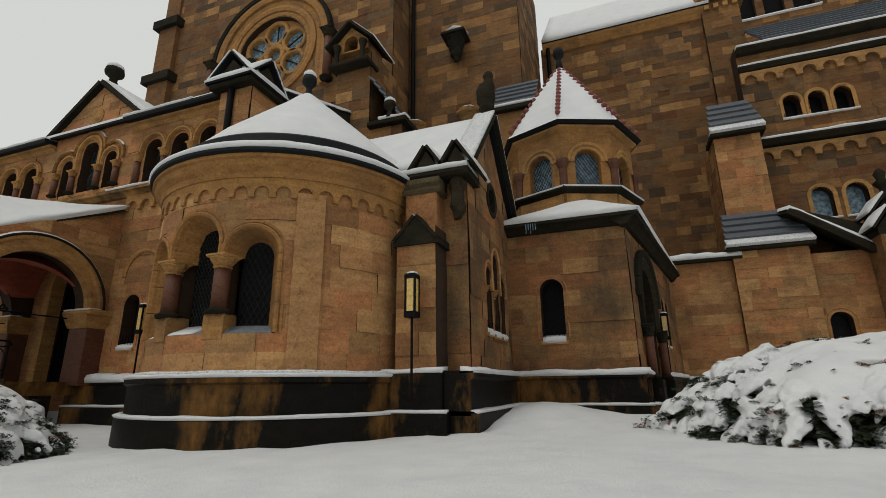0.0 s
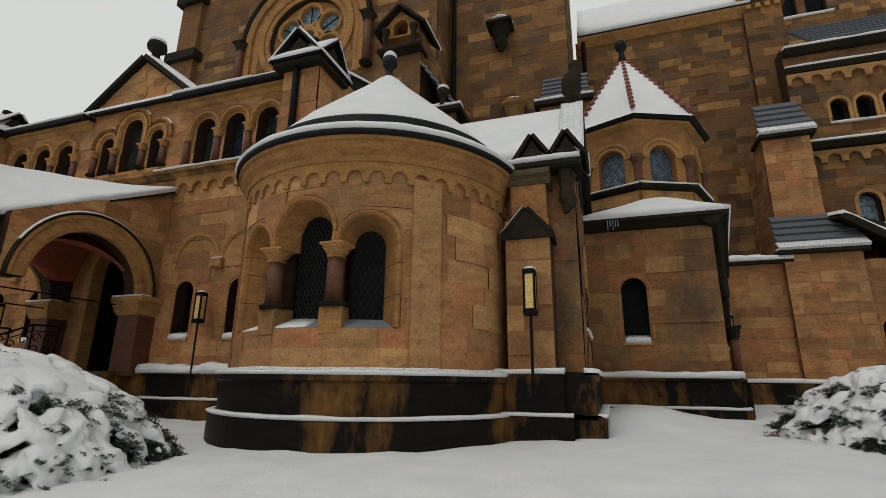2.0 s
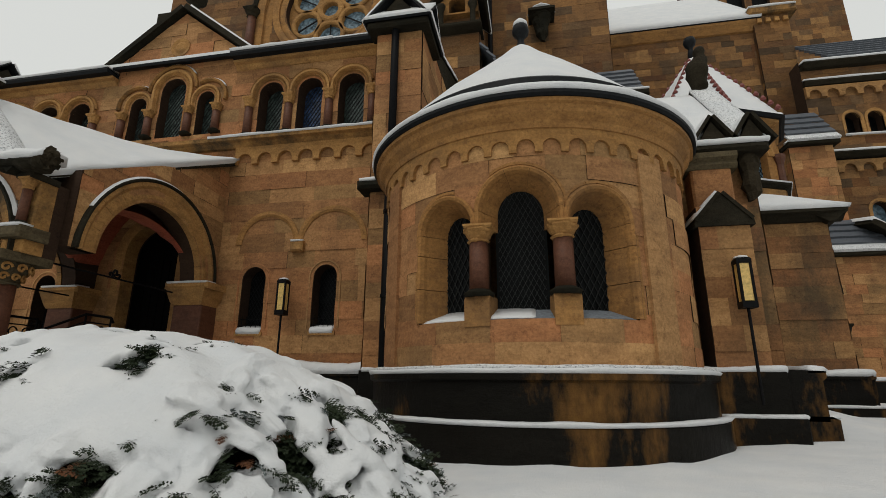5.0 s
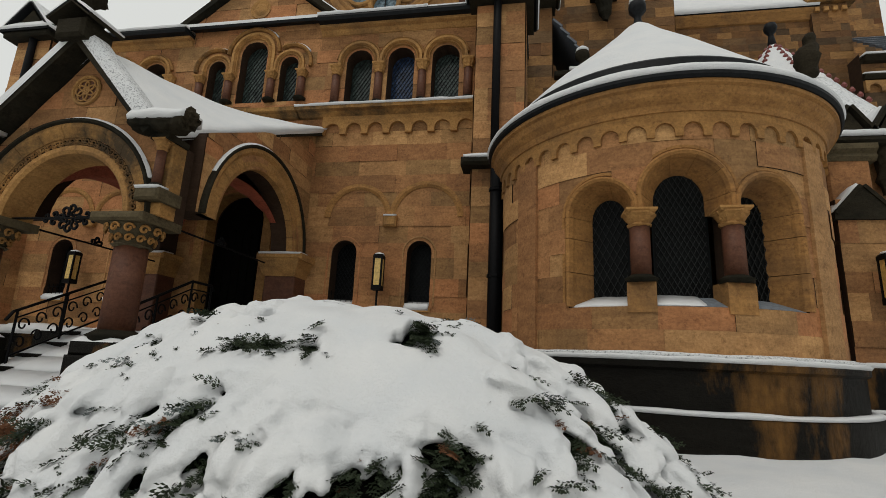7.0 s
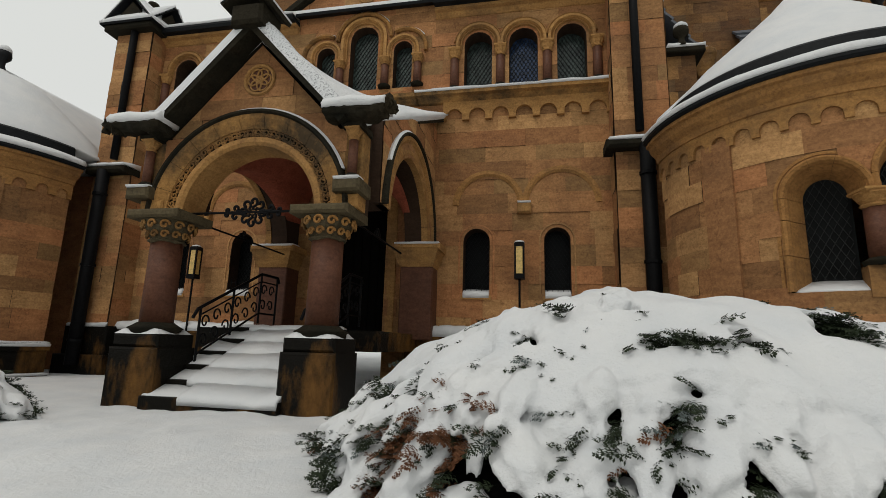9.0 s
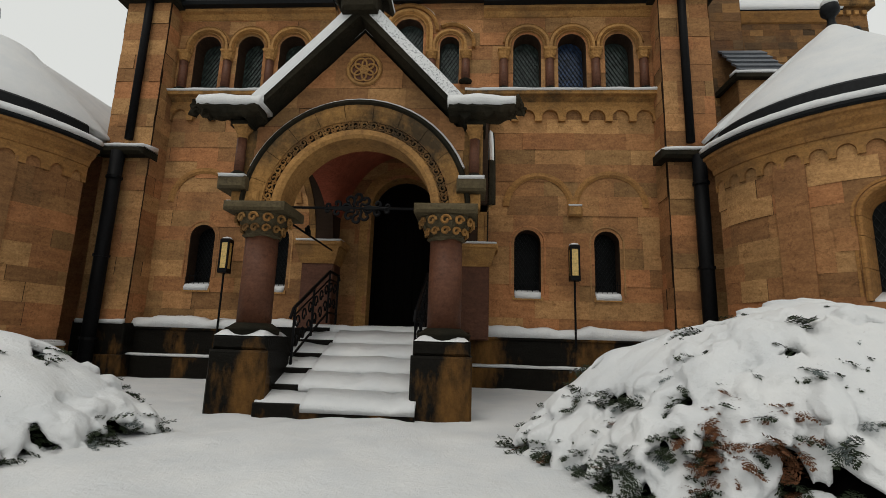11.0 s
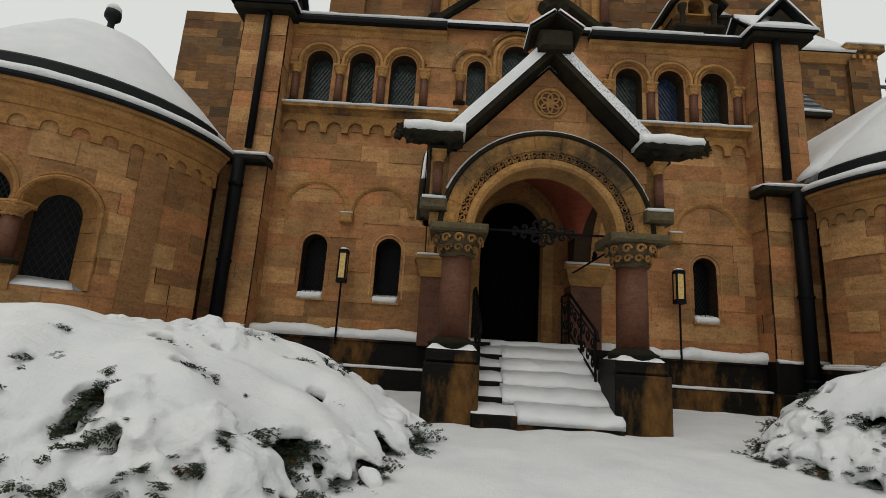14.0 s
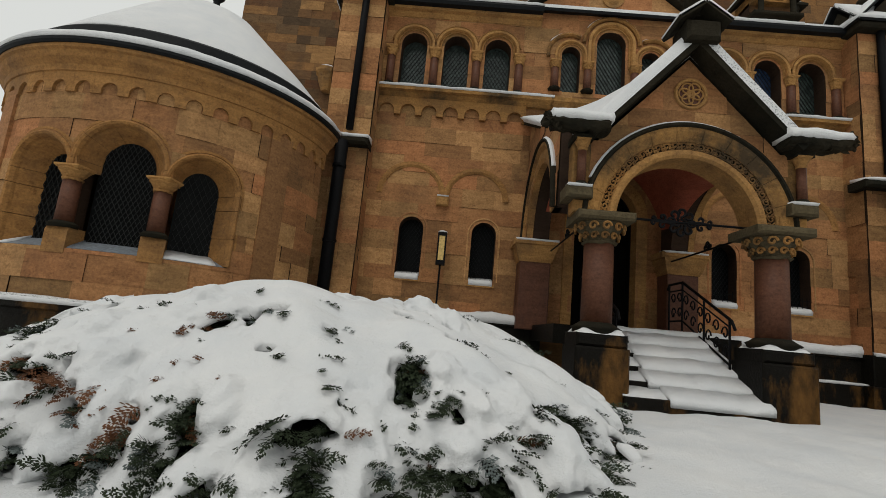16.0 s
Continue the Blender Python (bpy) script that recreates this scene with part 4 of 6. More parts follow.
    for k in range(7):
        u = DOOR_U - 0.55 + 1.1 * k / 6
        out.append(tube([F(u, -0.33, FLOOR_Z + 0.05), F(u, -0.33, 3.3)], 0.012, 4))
    part("batten", mesh_of(*join(*out)), M_DOOR_AND_SHADE, leaf)
    part("surround", arch_band(F, DOOR_U, DOOR_TOP - DOOR_W / 2, [(DOOR_W / 2 - 0.01, -0.3), (DOOR_W / 2 - 0.01, 0.02), (DOOR_W / 2 + 0.2, 0.04), (DOOR_W / 2 + 0.22, -0.02)], FLOOR_Z, 20), M_TRIM, door, "plain stone door surround")
    # tie rods with scrollwork
    for a, b, nm in (((-0.95, PY + 0.15, 2.43), (0.95, PY + 0.15, 2.43), 0), ((1.15, PY + 0.2, 2.43), (1.15, -0.4, 2.43), 1), ((-1.15, PY + 0.2, 2.43), (-1.15, -0.4, 2.43), 1)):
        tie = thing("tie_rod", "black wrought-iron tie rod with scroll ornament", "tie rod", "tie rods")
        part("rod", mesh_of(*tube([a, b], 0.016, 6)), M_IRON, tie)
        mid = (Vector(a) + Vector(b)) / 2
        dirv = (Vector(b) - Vector(a)).normalized()
        main = nm == 0
        spots = [(0.14 * math.cos(q * math.pi / 4), 0.14 * math.sin(q * math.pi / 4), 0.065, q * math.pi / 4) for q in range(8)] if main else [(0.0, 0.1, 0.05, math.pi / 2)]
        for q in (1, -1):
            spots += [(q * 0.25, w * 0.055, 0.045, w * 1.2 if q > 0 else math.pi - w * 1.2) for w in (1, -1)] + [(q * 0.37, w * 0.03, 0.03, w if q > 0 else math.pi - w) for w in (1, -1)] if main else [(q * 0.07, 0.05, 0.045, 0.9 if q > 0 else 2.2)]
        for du, dz, size, a0 in spots:
            pts = [mid + dirv * (du * 0.35) + Vector((0, 0, dz * 0.2))]
            for k in range(16):
                w = a0 + math.pi + k / 15 * 5.6
                rr = size * (1 - 0.7 * k / 15)
                pts.append(mid + dirv * (du + rr * math.cos(w)) + Vector((0, 0, dz + rr * math.sin(w))))
            part("scroll", mesh_of(*tube(pts, 0.019, 5)), M_IRON, tie)
    # stair railings
    for s in (1, -1):
        rail = thing("stair_railing", "black wrought-iron stair railing with curls", "railing", "stair railings")
        x = s * 0.75
        low = lambda y: 0.62 + 0.457 * (min(y, -1.9) + 3.25)
        part("handrail", mesh_of(*tube([(x, -3.38, 1.08), (x, -3.3, 1.2), (x, -1.9, low(-1.9) + 0.62), (x, -1.42, low(-1.9) + 0.62), (x, -1.36, low(-1.9) + 0.54)], 0.022, 6)), M_IRON, rail)
        for lift, thick in ((0.0, 0.016), (0.5, 0.012)):
            part("rail", mesh_of(*tube([(x, -3.25, low(-3.25) + lift), (x, -1.9, low(-1.9) + lift), (x, -1.42, low(-1.9) + lift)], thick, 5)), M_IRON, rail)
        for y in (-3.25, -2.58, -1.9, -1.42):
            part("post", mesh_of(*tube([(x, y, low(y) - 0.16), (x, y, low(y) + 0.62)], 0.018, 5)), M_IRON, rail)
        for k in range(8):
            y = -3.14 + 0.222 * k
            for q in (1, -1):
                zc = low(y) + 0.25 + q * 0.12
                part("curl", mesh_of(*tube([(x, y + q * 0.085 * (1 - 0.7 * j / 14) * math.cos(j / 14 * 6.5), zc + 0.1 * (1 - 0.7 * j / 14) * math.sin(j / 14 * 6.5)) for j in range(15)], 0.012, 5)), M_IRON, rail)


def snow_pad(hx, hy, z, h, seed):
    """A cushion of snow on a flat top, thin at the middle where a column stands."""
    n, v, f = 10, [], []
    for j in range(n + 1):
        for i in range(n + 1):
            x, y = -hx + 2 * hx * i / n, -hy + 2 * hy * j / n
            rim = min(1, min(i, n - i, j, n - j) / 1.5)
            v.append((x, y, z + h * math.sqrt(rim) * (0.8 + 0.5 * noise.noise((x * 6, y * 6, seed))) - 0.005))
    for j in range(n):
        for i in range(n):
            k = j * (n + 1) + i
            f.append((k, k + 1, k + n + 2, k + n + 1))
    return v, f


porch()


# ---- the two round apses ----
def apse(s):
    cx, cy, R = (7.78, -0.93, 2.22) if s > 0 else (-8.2, -1.1, 2.6)
    f = round_map(cx, cy, R)
    mid = -2.5 if s > 0 else 13.5
    ang = lambda a: radians(a) * R
    lo, hi = (-88, 112) if s > 0 else (-112, 88)
    c0 = ang(mid)
    k, dz, wide = (1.0, 0.0, 1.0) if s > 0 else (1.15, -0.19, 1.2)
    WIN = [(c0, 0.66 * wide, 1.62 + dz, 3.12 + dz), (c0 - 0.93 * k, 0.5 * wide, 1.62 + dz, 2.88 + dz), (c0 + 0.93 * k, 0.5 * wide, 1.62 + dz, 2.88 + dz)]
    SPLAY = 0.155 * k
    dp = 0.0 if s > 0 else -0.34
    nm = "wall_apse"
    wall(nm, f, [(ang(lo), 0.95 + dp), (ang(hi), 0.95 + dp), (ang(hi), 3.75), (ang(lo), 3.75)], [arch_hole(u, w + 2 * SPLAY, za - 0.11, zb + SPLAY) for u, w, za, zb in WIN], 0.42, "curved sandstone ashlar wall of the round apse", 0.31, (0.45, 0.85), bend=0.16, seed=60 + s)
    for j, (cu, w, z0, zt) in enumerate(WIN):
        arched_window(f, cu, w, z0, zt, 0.32, "dark leaded round-arched apse window with iron lattice", "apse windows", 0.2, M_GLASS, 0.16 if j else 0.12, True, False, seed=j + s, zrim=((2.6 + dz, 2.6 + dz), (2.6 + dz, z0 - 0.1), (z0 - 0.1, 2.6 + dz))[j], trim=M_TRIM, splay=SPLAY, snow_cover=((-1, 0.35, M_SNOW), (-1, 1, M_SNOW), (-0.95, -0.7, M_THIN))[j] if s > 0 else ((-0.95, -0.7, M_THIN), (-0.95, -0.6, M_SNOW), (-0.95, 0.75, M_SNOW))[j])
    ap = thing("apse_mouldings", "cornice, corbel table, pilasters and plinth of the round apse", "moulding", kind="structure")
    # pilaster strips
    for a in ((41.5, -55) if s > 0 else (-31, 60)):
        bm = band(f, ang(a) - 0.2, ang(a) + 0.2, [(0, 0.98 + dp), (0.06, 0.98 + dp), (0.06, 3.55), (0, 3.55)], 4)
        part("pilaster_strip", bm, M_BLOCK, ap)
    # columns between the windows
    for j in (1, -1):
        u = c0 + j * 0.5 * k
        p = f(u, -0.06, 0)
        column((p[0], p[1]), 1.78 + dz, 2.62 + dz, 0.115, "red sandstone column with carved capital between apse windows", group="apse columns", square=1.6, n=14)
        bm = band(f, u - 0.15, u + 0.15, [(-0.3, 1.44 + dz), (0.035, 1.44 + dz), (0.035, 1.74 + dz), (0.01, 1.79 + dz), (-0.3, 1.79 + dz)], 3)
        part("pedestal_block", bm, M_TRIM, ap)
    steps = 60
    a0, a1 = ang(lo), ang(hi)
    # corbel table
    n = 26
    stp = (a1 - a0) / n
    pts = [(a0, 3.78), (a0, 3.46)]
    for k in range(n):
        c = a0 + stp * (k + 0.5)
        pts += [(c - 0.105, 3.46)] + [(c - 0.105 * math.cos(math.pi * j / 8), 3.52 + 0.11 * math.sin(math.pi * j / 8)) for j in range(9)] + [(c + 0.105, 3.46)]
    pts += [(a1, 3.46), (a1, 3.78)]
    bm = sheet(pts[::-1], [])
    u = a0 + 0.1
    while u < a1:
        cut(bm, bm.verts[:] + bm.edges[:] + bm.faces[:], (u, 0, 0), (1, 0, 0))
        u += 0.2
    part("corbel_table", slab(bm, f, 0.0, 0.06), M_TRIM, ap, "row of small round arches")
    bm.free()
    part("cornice", band(f, a0, a1, [(0, 3.74), (0.08, 3.76), (0.1, 3.84), (0.17, 3.92), (0.2, 4.0), (0.24, 4.02), (0.24, 4.08), (0, 4.08)], steps), M_TRIM, ap, "yellow moulded stone cornice")
    part("gutter", band(f, a0, a1, [(0, 4.07), (0.26, 4.07), (0.29, 4.1), (0.29, 4.14), (0, 4.16)], steps), M_LEAD, ap, "black metal gutter edge")
    # plinth
    part("plinth_upper", band(f, a0, a1, [(0, 0.4 + dp), (0.15, 0.4 + dp), (0.15, 0.84 + dp), (0.2, 0.87 + dp), (0.2, 0.95 + dp), (0.1, 0.98 + dp), (0, 1.0 + dp)], steps), M_DARK, ap, "blackened stone plinth")
    part("plinth_lower", band(f, a0, a1, [(0, -0.5), (0.27, -0.5), (0.26, 0.4 + dp), (0.2, 0.45 + dp), (0, 0.45 + dp)], steps), M_DARK, ap, "wet blackened stone plinth")
    snow_band(ap, f, a0, a1, 0.0, 0.17, 0.985 + dp, 0.04, 120, 30 + s, M_FROST)
    snow_band(ap, f, a0, a1, 0.13, 0.2, 0.955 + dp, 0.045, 120, 31 + s)
    snow_band(ap, f, a0, a1, 0.16, 0.26, 0.435 + dp, 0.03, 120, 33 + s)
    # roof: snowy rim, black band, cone
    roof = thing("apse_roof", "conical apse roof under smooth snow with a black metal band", "roof", "apse roofs")
    smooth(part("rim_snow", band(f, a0, a1, [(-0.3, 4.14), (0.28, 4.14), (0.31, 4.19), (0.24, 4.27), (0.0, 4.37), (-0.3, 4.44)], 90, 0.015, 5), M_SNOW, roof))
    part("metal_band", band(f, a0, a1, [(-0.35, 4.3), (-0.02, 4.3), (-0.06, 4.54), (-0.1, 4.58), (-0.35, 4.58)], steps), M_LEAD, roof, "black metal snow guard")
    prof = [(R - 0.1, 4.54), (R - 0.12, 4.6), (R - 0.6, 5.12), (R - 1.2, 5.72), (R - 1.75, 6.25), (0.24, 6.5), (0.1, 6.62), (0.02, 6.66)]
    bm = lathe(prof, (cx, cy, 0), 48)
    for v in bm.verts:
        v.co.z += 0.05 * noise.noise(v.co * 0.9)
    smooth(part("snow_cone", bm, M_SNOW, roof))
    knob(roof, (cx, cy, 6.55), 0.15, 0.55, M_LEAD, "finial")
    # straight roof behind, up to the main block
    for k in (1, -1):
        p = [(cx + k * 2.2, cy, 4.55), (cx + k * 2.2, 5.6, 4.55), (cx, 5.6, 6.62), (cx, cy, 6.62)]
        p = p if k > 0 else p[::-1]
        snow_slope(roof, p, 0.08, 20, 14, k + s)
    # drum behind
    bm = bmesh.new()
    if s > 0:
        box(bm, south(0), 5.85, 9.9, -5.6, -0.2, 0.0, 4.5)
    else:
        box(bm, south(0), -10.3, -5.85, -5.6, -0.2, 0.0, 4.5)
    tagged(part("wall_apse_back", bm, M_BLOCK), "body of the chapel behind the apse", "wall", kind="structure")
    # snowy ledge stone where the gutter meets the front
    bm = bmesh.new()
    box(bm, south(0), s * 5.3 - 0.55, s * 5.3 + 0.4, 0.3, 0.78, 4.2, 4.36, 0.05)
    part("gutter_end", bm, M_SOOTY, ap)
    smooth(part("snow", band(south(0), s * 5.3 - 0.5, s * 5.3 + 0.4, [(0.3, 4.34), (0.78, 4.34), (0.78, 4.4), (0.6, 4.44), (0.3, 4.48)], 8, 0.02, s), M_SNOW, ap))


apse(1)
apse(-1)


# ---- gabled bay, chapel and octagon beside the apse ----
def gabled_bay():
    X, Y0, Y1 = 11.15, -0.95, 2.0
    f = east(X)
    wins = [(0.2, 0.34, 1.75, 2.9), (0.72, 0.4, 1.75, 3.25), (1.24, 0.34, 1.75, 2.9)]
    wall("wall_gable_bay", f, [(Y0, 0.95), (Y1, 0.95), (Y1, 4.45), (0.6, 6.0), (Y0, 4.35)], [arch_hole(*w) for w in wins] + [[(0.62 + 0.26 * math.cos(2 * math.pi * k / 16), 4.35 + 0.26 * math.sin(2 * math.pi * k / 16)) for k in range(16)]], 0.4, "stained gabled sandstone bay with three arched windows and a round one", 0.31, (0.45, 0.9), seed=81, mat=M_STAINED)
    for w in wins:
        arched_window(f, *w, 0.25, "narrow arched window of the gabled bay", "bay windows", 0.14, M_GLASS, 0.12, True, trim=M_BLOCK, rim_d=0.03, zrim=2.5, seed=w[0])
    for u in (0.45, 0.98):
        column((X - 0.1, u), 1.85, 2.6, 0.08, "red sandstone colonnette in the bay", group="bay colonnettes", square=1.6, n=10)
    rw = thing("round_window", "small round window with carved frame", "window", kind="structure", at=(X, 0.62, 4.35))
    part("frame", lathe([(0.24, -0.05), (0.24, 0.04), (0.3, 0.06), (0.36, 0.04), (0.36, -0.05)], n=20), M_SOOTY, rw).matrix_basis = pose(0, 0, 0, 0, 90, 0)
    part("pane", lathe([(0.27, -0.2), (0.27, -0.18)], n=16), M_GLASS, rw).matrix_basis = pose(0, 0, 0, 0, 90, 0)
    pl = thing("bay_plinth", "blackened stepped plinth of the gabled bay", "plinth", kind="structure")
    part("plinth_upper", band(f, -1.5, 2.2, [(-0.3, 0.4), (0.15, 0.4), (0.15, 0.88), (0.2, 0.92), (0.2, 1.0), (-0.3, 1.02)]), M_DARK, pl)
    part("plinth_lower", band(f, -1.5, 2.2, [(-0.3, -0.3), (0.26, -0.3), (0.26, 0.42), (0.18, 0.46), (-0.3, 0.46)]), M_DARK, pl)
    snow_band(pl, f, -1.5, 2.2, 0.0, 0.2, 1.0, 0.08, 20, 5)
    snow_band(pl, f, -1.5, 2.2, 0.14, 0.26, 0.45, 0.03, 20, 6)
    roof = thing("bay_roof", "snowy gabled roof of the bay with stone coping", "roof", kind="structure")
    for s in (1, -1):
        e = 1.62
        p = [(8.2, 0.6 - s * e, 4.4), (X + 0.12, 0.6 - s * e, 4.4), (X + 0.12, 0.6, 6.12), (8.2, 0.6, 6.12)]
        p = p if s > 0 else p[::-1]
        roof_slab("roof_deck", roof, p, M_LEAD, 0.06)
        q = [Vector(v) + Vector((0, -s * 0.04, 0.05)) for v in p]
        snow_slope(roof, q, 0.1, 18, 10, 7)
        c = [(X - 0.22, 0.6 - s * 1.75, 4.3), (X + 0.2, 0.6 - s * 1.75, 4.3), (X + 0.2, 0.6, 6.2), (X - 0.22, 0.6, 6.2)]
        c = c if s > 0 else c[::-1]
        roof_slab("coping", roof, c, M_SOOTY, 0.12)
        snow_slope(roof, [Vector(v) + Vector((0, -s * 0.09, 0.085)) for v in c], 0.04, 5, 16, 3, mat=M_FROST)
    # carved bird on the gable
    bird = thing("gable_statue", "dark weathered stone bird statue on the gable top", "statue", at=(X, 0.6, 6.2))
    bm = lathe([(0.2, 0), (0.16, 0.14), (0.2, 0.2), (0.2, 0.3), (0.27, 0.5), (0.25, 0.72), (0.13, 0.86), (0.15, 0.97), (0.1, 1.06), (0.01, 1.1)], n=12)
    for v in bm.verts:
        v.co.x *= 0.75
        if v.co.z > 0.85:
            v.co.x += 0.08
    carve(bm, 0.05, 6)
    me = bpy.data.meshes.new("gable_statue")
    bm.to_mesh(me)
    bm.free()
    me.materials.append(M_SOOTY)
    st = new("gable_statue", me)
    st.location = (X, 0.6, 6.2)
    tagged(st, "dark weathered stone bird statue on the gable top", "statue")
    bpy.data.objects.remove(bird)
    smooth(st)


gabled_bay()


def bay_buttress():
    bt = thing("buttress", "stepped sandstone buttress with blackened gabled head at the apse", "buttress", at=(0, 0, 0))
    f = south(0)
    x0, x1 = 10.12, 10.78
    wall("wall_buttress", south(-1.45), [(x0, 0.95), (x1, 0.95), (x1, 3.25), (x0, 3.25)], [], 1.2, "buttress shaft of sandstone ashlar", 0.33, (0.4, 0.7), seed=91)
    wall("wall_bay_front", south(-0.95), [(9.7, 0.95), (11.15, 0.95), (11.15, 4.4), (9.7, 4.4)], [], 0.5, "front return of the gabled bay", 0.33, (0.4, 0.7), seed=92, mat=M_STAINED)
    # gablet on the lower stage
    bm = sheet([(x0 - 0.06, 2.95), (x1 + 0.06, 2.95), (x1 + 0.04, 3.08), ((x0 + x1) / 2, 3.42), (x0 - 0.04, 3.08)], [])
    part("gablet", slab(bm, f, 0.9, 1.52), M_SOOTY, bt)
    bm.free()
    for s in (1, -1):
        xm = (x0 + x1) / 2
        p = [(xm + s * 0.35, -1.54, 3.02), (xm + s * 0.35, -0.95, 3.02), (xm, -0.95, 3.42), (xm, -1.54, 3.42)]
        p = p if s > 0 else p[::-1]
        roof_slab("gablet_slope", bt, p, M_SOOTY, 0.05)
        if s < 0:
            snow_slope(bt, [Vector(q) + Vector((s * 0.03, 0.05, 0.04)) for q in p], 0.05, 6, 5, s)
    bm = bmesh.new()
    box(bm, f, x0 + 0.05, x1 - 0.05, 0.95, 1.3, 3.2, 3.92, 0.03)
    part("upper_shaft", bm, M_COURSED, bt, "ochre sandstone upper shaft")
    part("upper_capital", band(f, x0 - 0.03, x1 + 0.03, [(0.9, 3.86), (1.31, 3.88), (1.35, 3.94), (1.33, 3.99), (1.39, 4.04), (1.39, 4.12), (0.9, 4.12)]), M_GREY, bt, "moulded grey stone capital")
    bm = bmesh.new()
    box(bm, f, x0 - 0.2, x1 + 0.5, 0.6, 1.35, 4.14, 4.28, 0.05)
    part("cap_slab", bm, M_SOOTY, bt)
    snow_band(bt, f, x0 - 0.25, x1 + 0.5, 0.7, 1.36, 4.28, 0.08, 12, 2)
    for cx, w in ((10.55, 0.22), (11.08, 0.2)):
        bm = sheet([(cx - w, 4.3), (cx + w, 4.3), (cx, 4.66)], [])
        part("gable", slab(bm, f, 0.6, 1.3), M_SOOTY, bt)
        bm.free()
        for s in (1, -1):
            p = [(cx + s * (w + 0.08), -1.36, 4.28), (cx + s * (w + 0.08), -0.5, 4.28), (cx, -0.5, 4.72), (cx, -1.36, 4.72)]
            p = p if s > 0 else p[::-1]
            roof_slab("slope", bt, p, M_SOOTY, 0.05)
            snow_slope(bt, [Vector(q) + Vector((s * 0.03, 0.14, 0.035)) for q in p], 0.06, 6, 6, s)
    # gargoyle figure under the corner
    bm = lathe([(0.06, 0), (0.13, 0.2), (0.1, 0.4), (0.15, 0.6), (0.1, 0.78)], (11.05, -1.1, 3.45), 9)
    carve(bm, 0.06, 8)
    part("carved_console", bm, M_SOOTY, bt, "weathered carved console")
    for z0, z1, o in ((-0.35, 0.45, 0.22), (0.42, 1.0, 0.12)):
        bm = bmesh.new()
        box(bm, f, x0 - 0.1 - o, 10.78 + o, 0.5, 1.45 + o, z0, z1, 0.02)
        part("plinth", bm, M_DARK, bt)
    snow_band(bt, f, x0 - 0.2, 10.9, 1.3, 1.56, 1.0, 0.06, 14, 4)
    snow_band(bt, f, x0 - 0.3, 11.0, 1.55, 1.66, 0.45, 0.03, 14, 5)


bay_buttress()


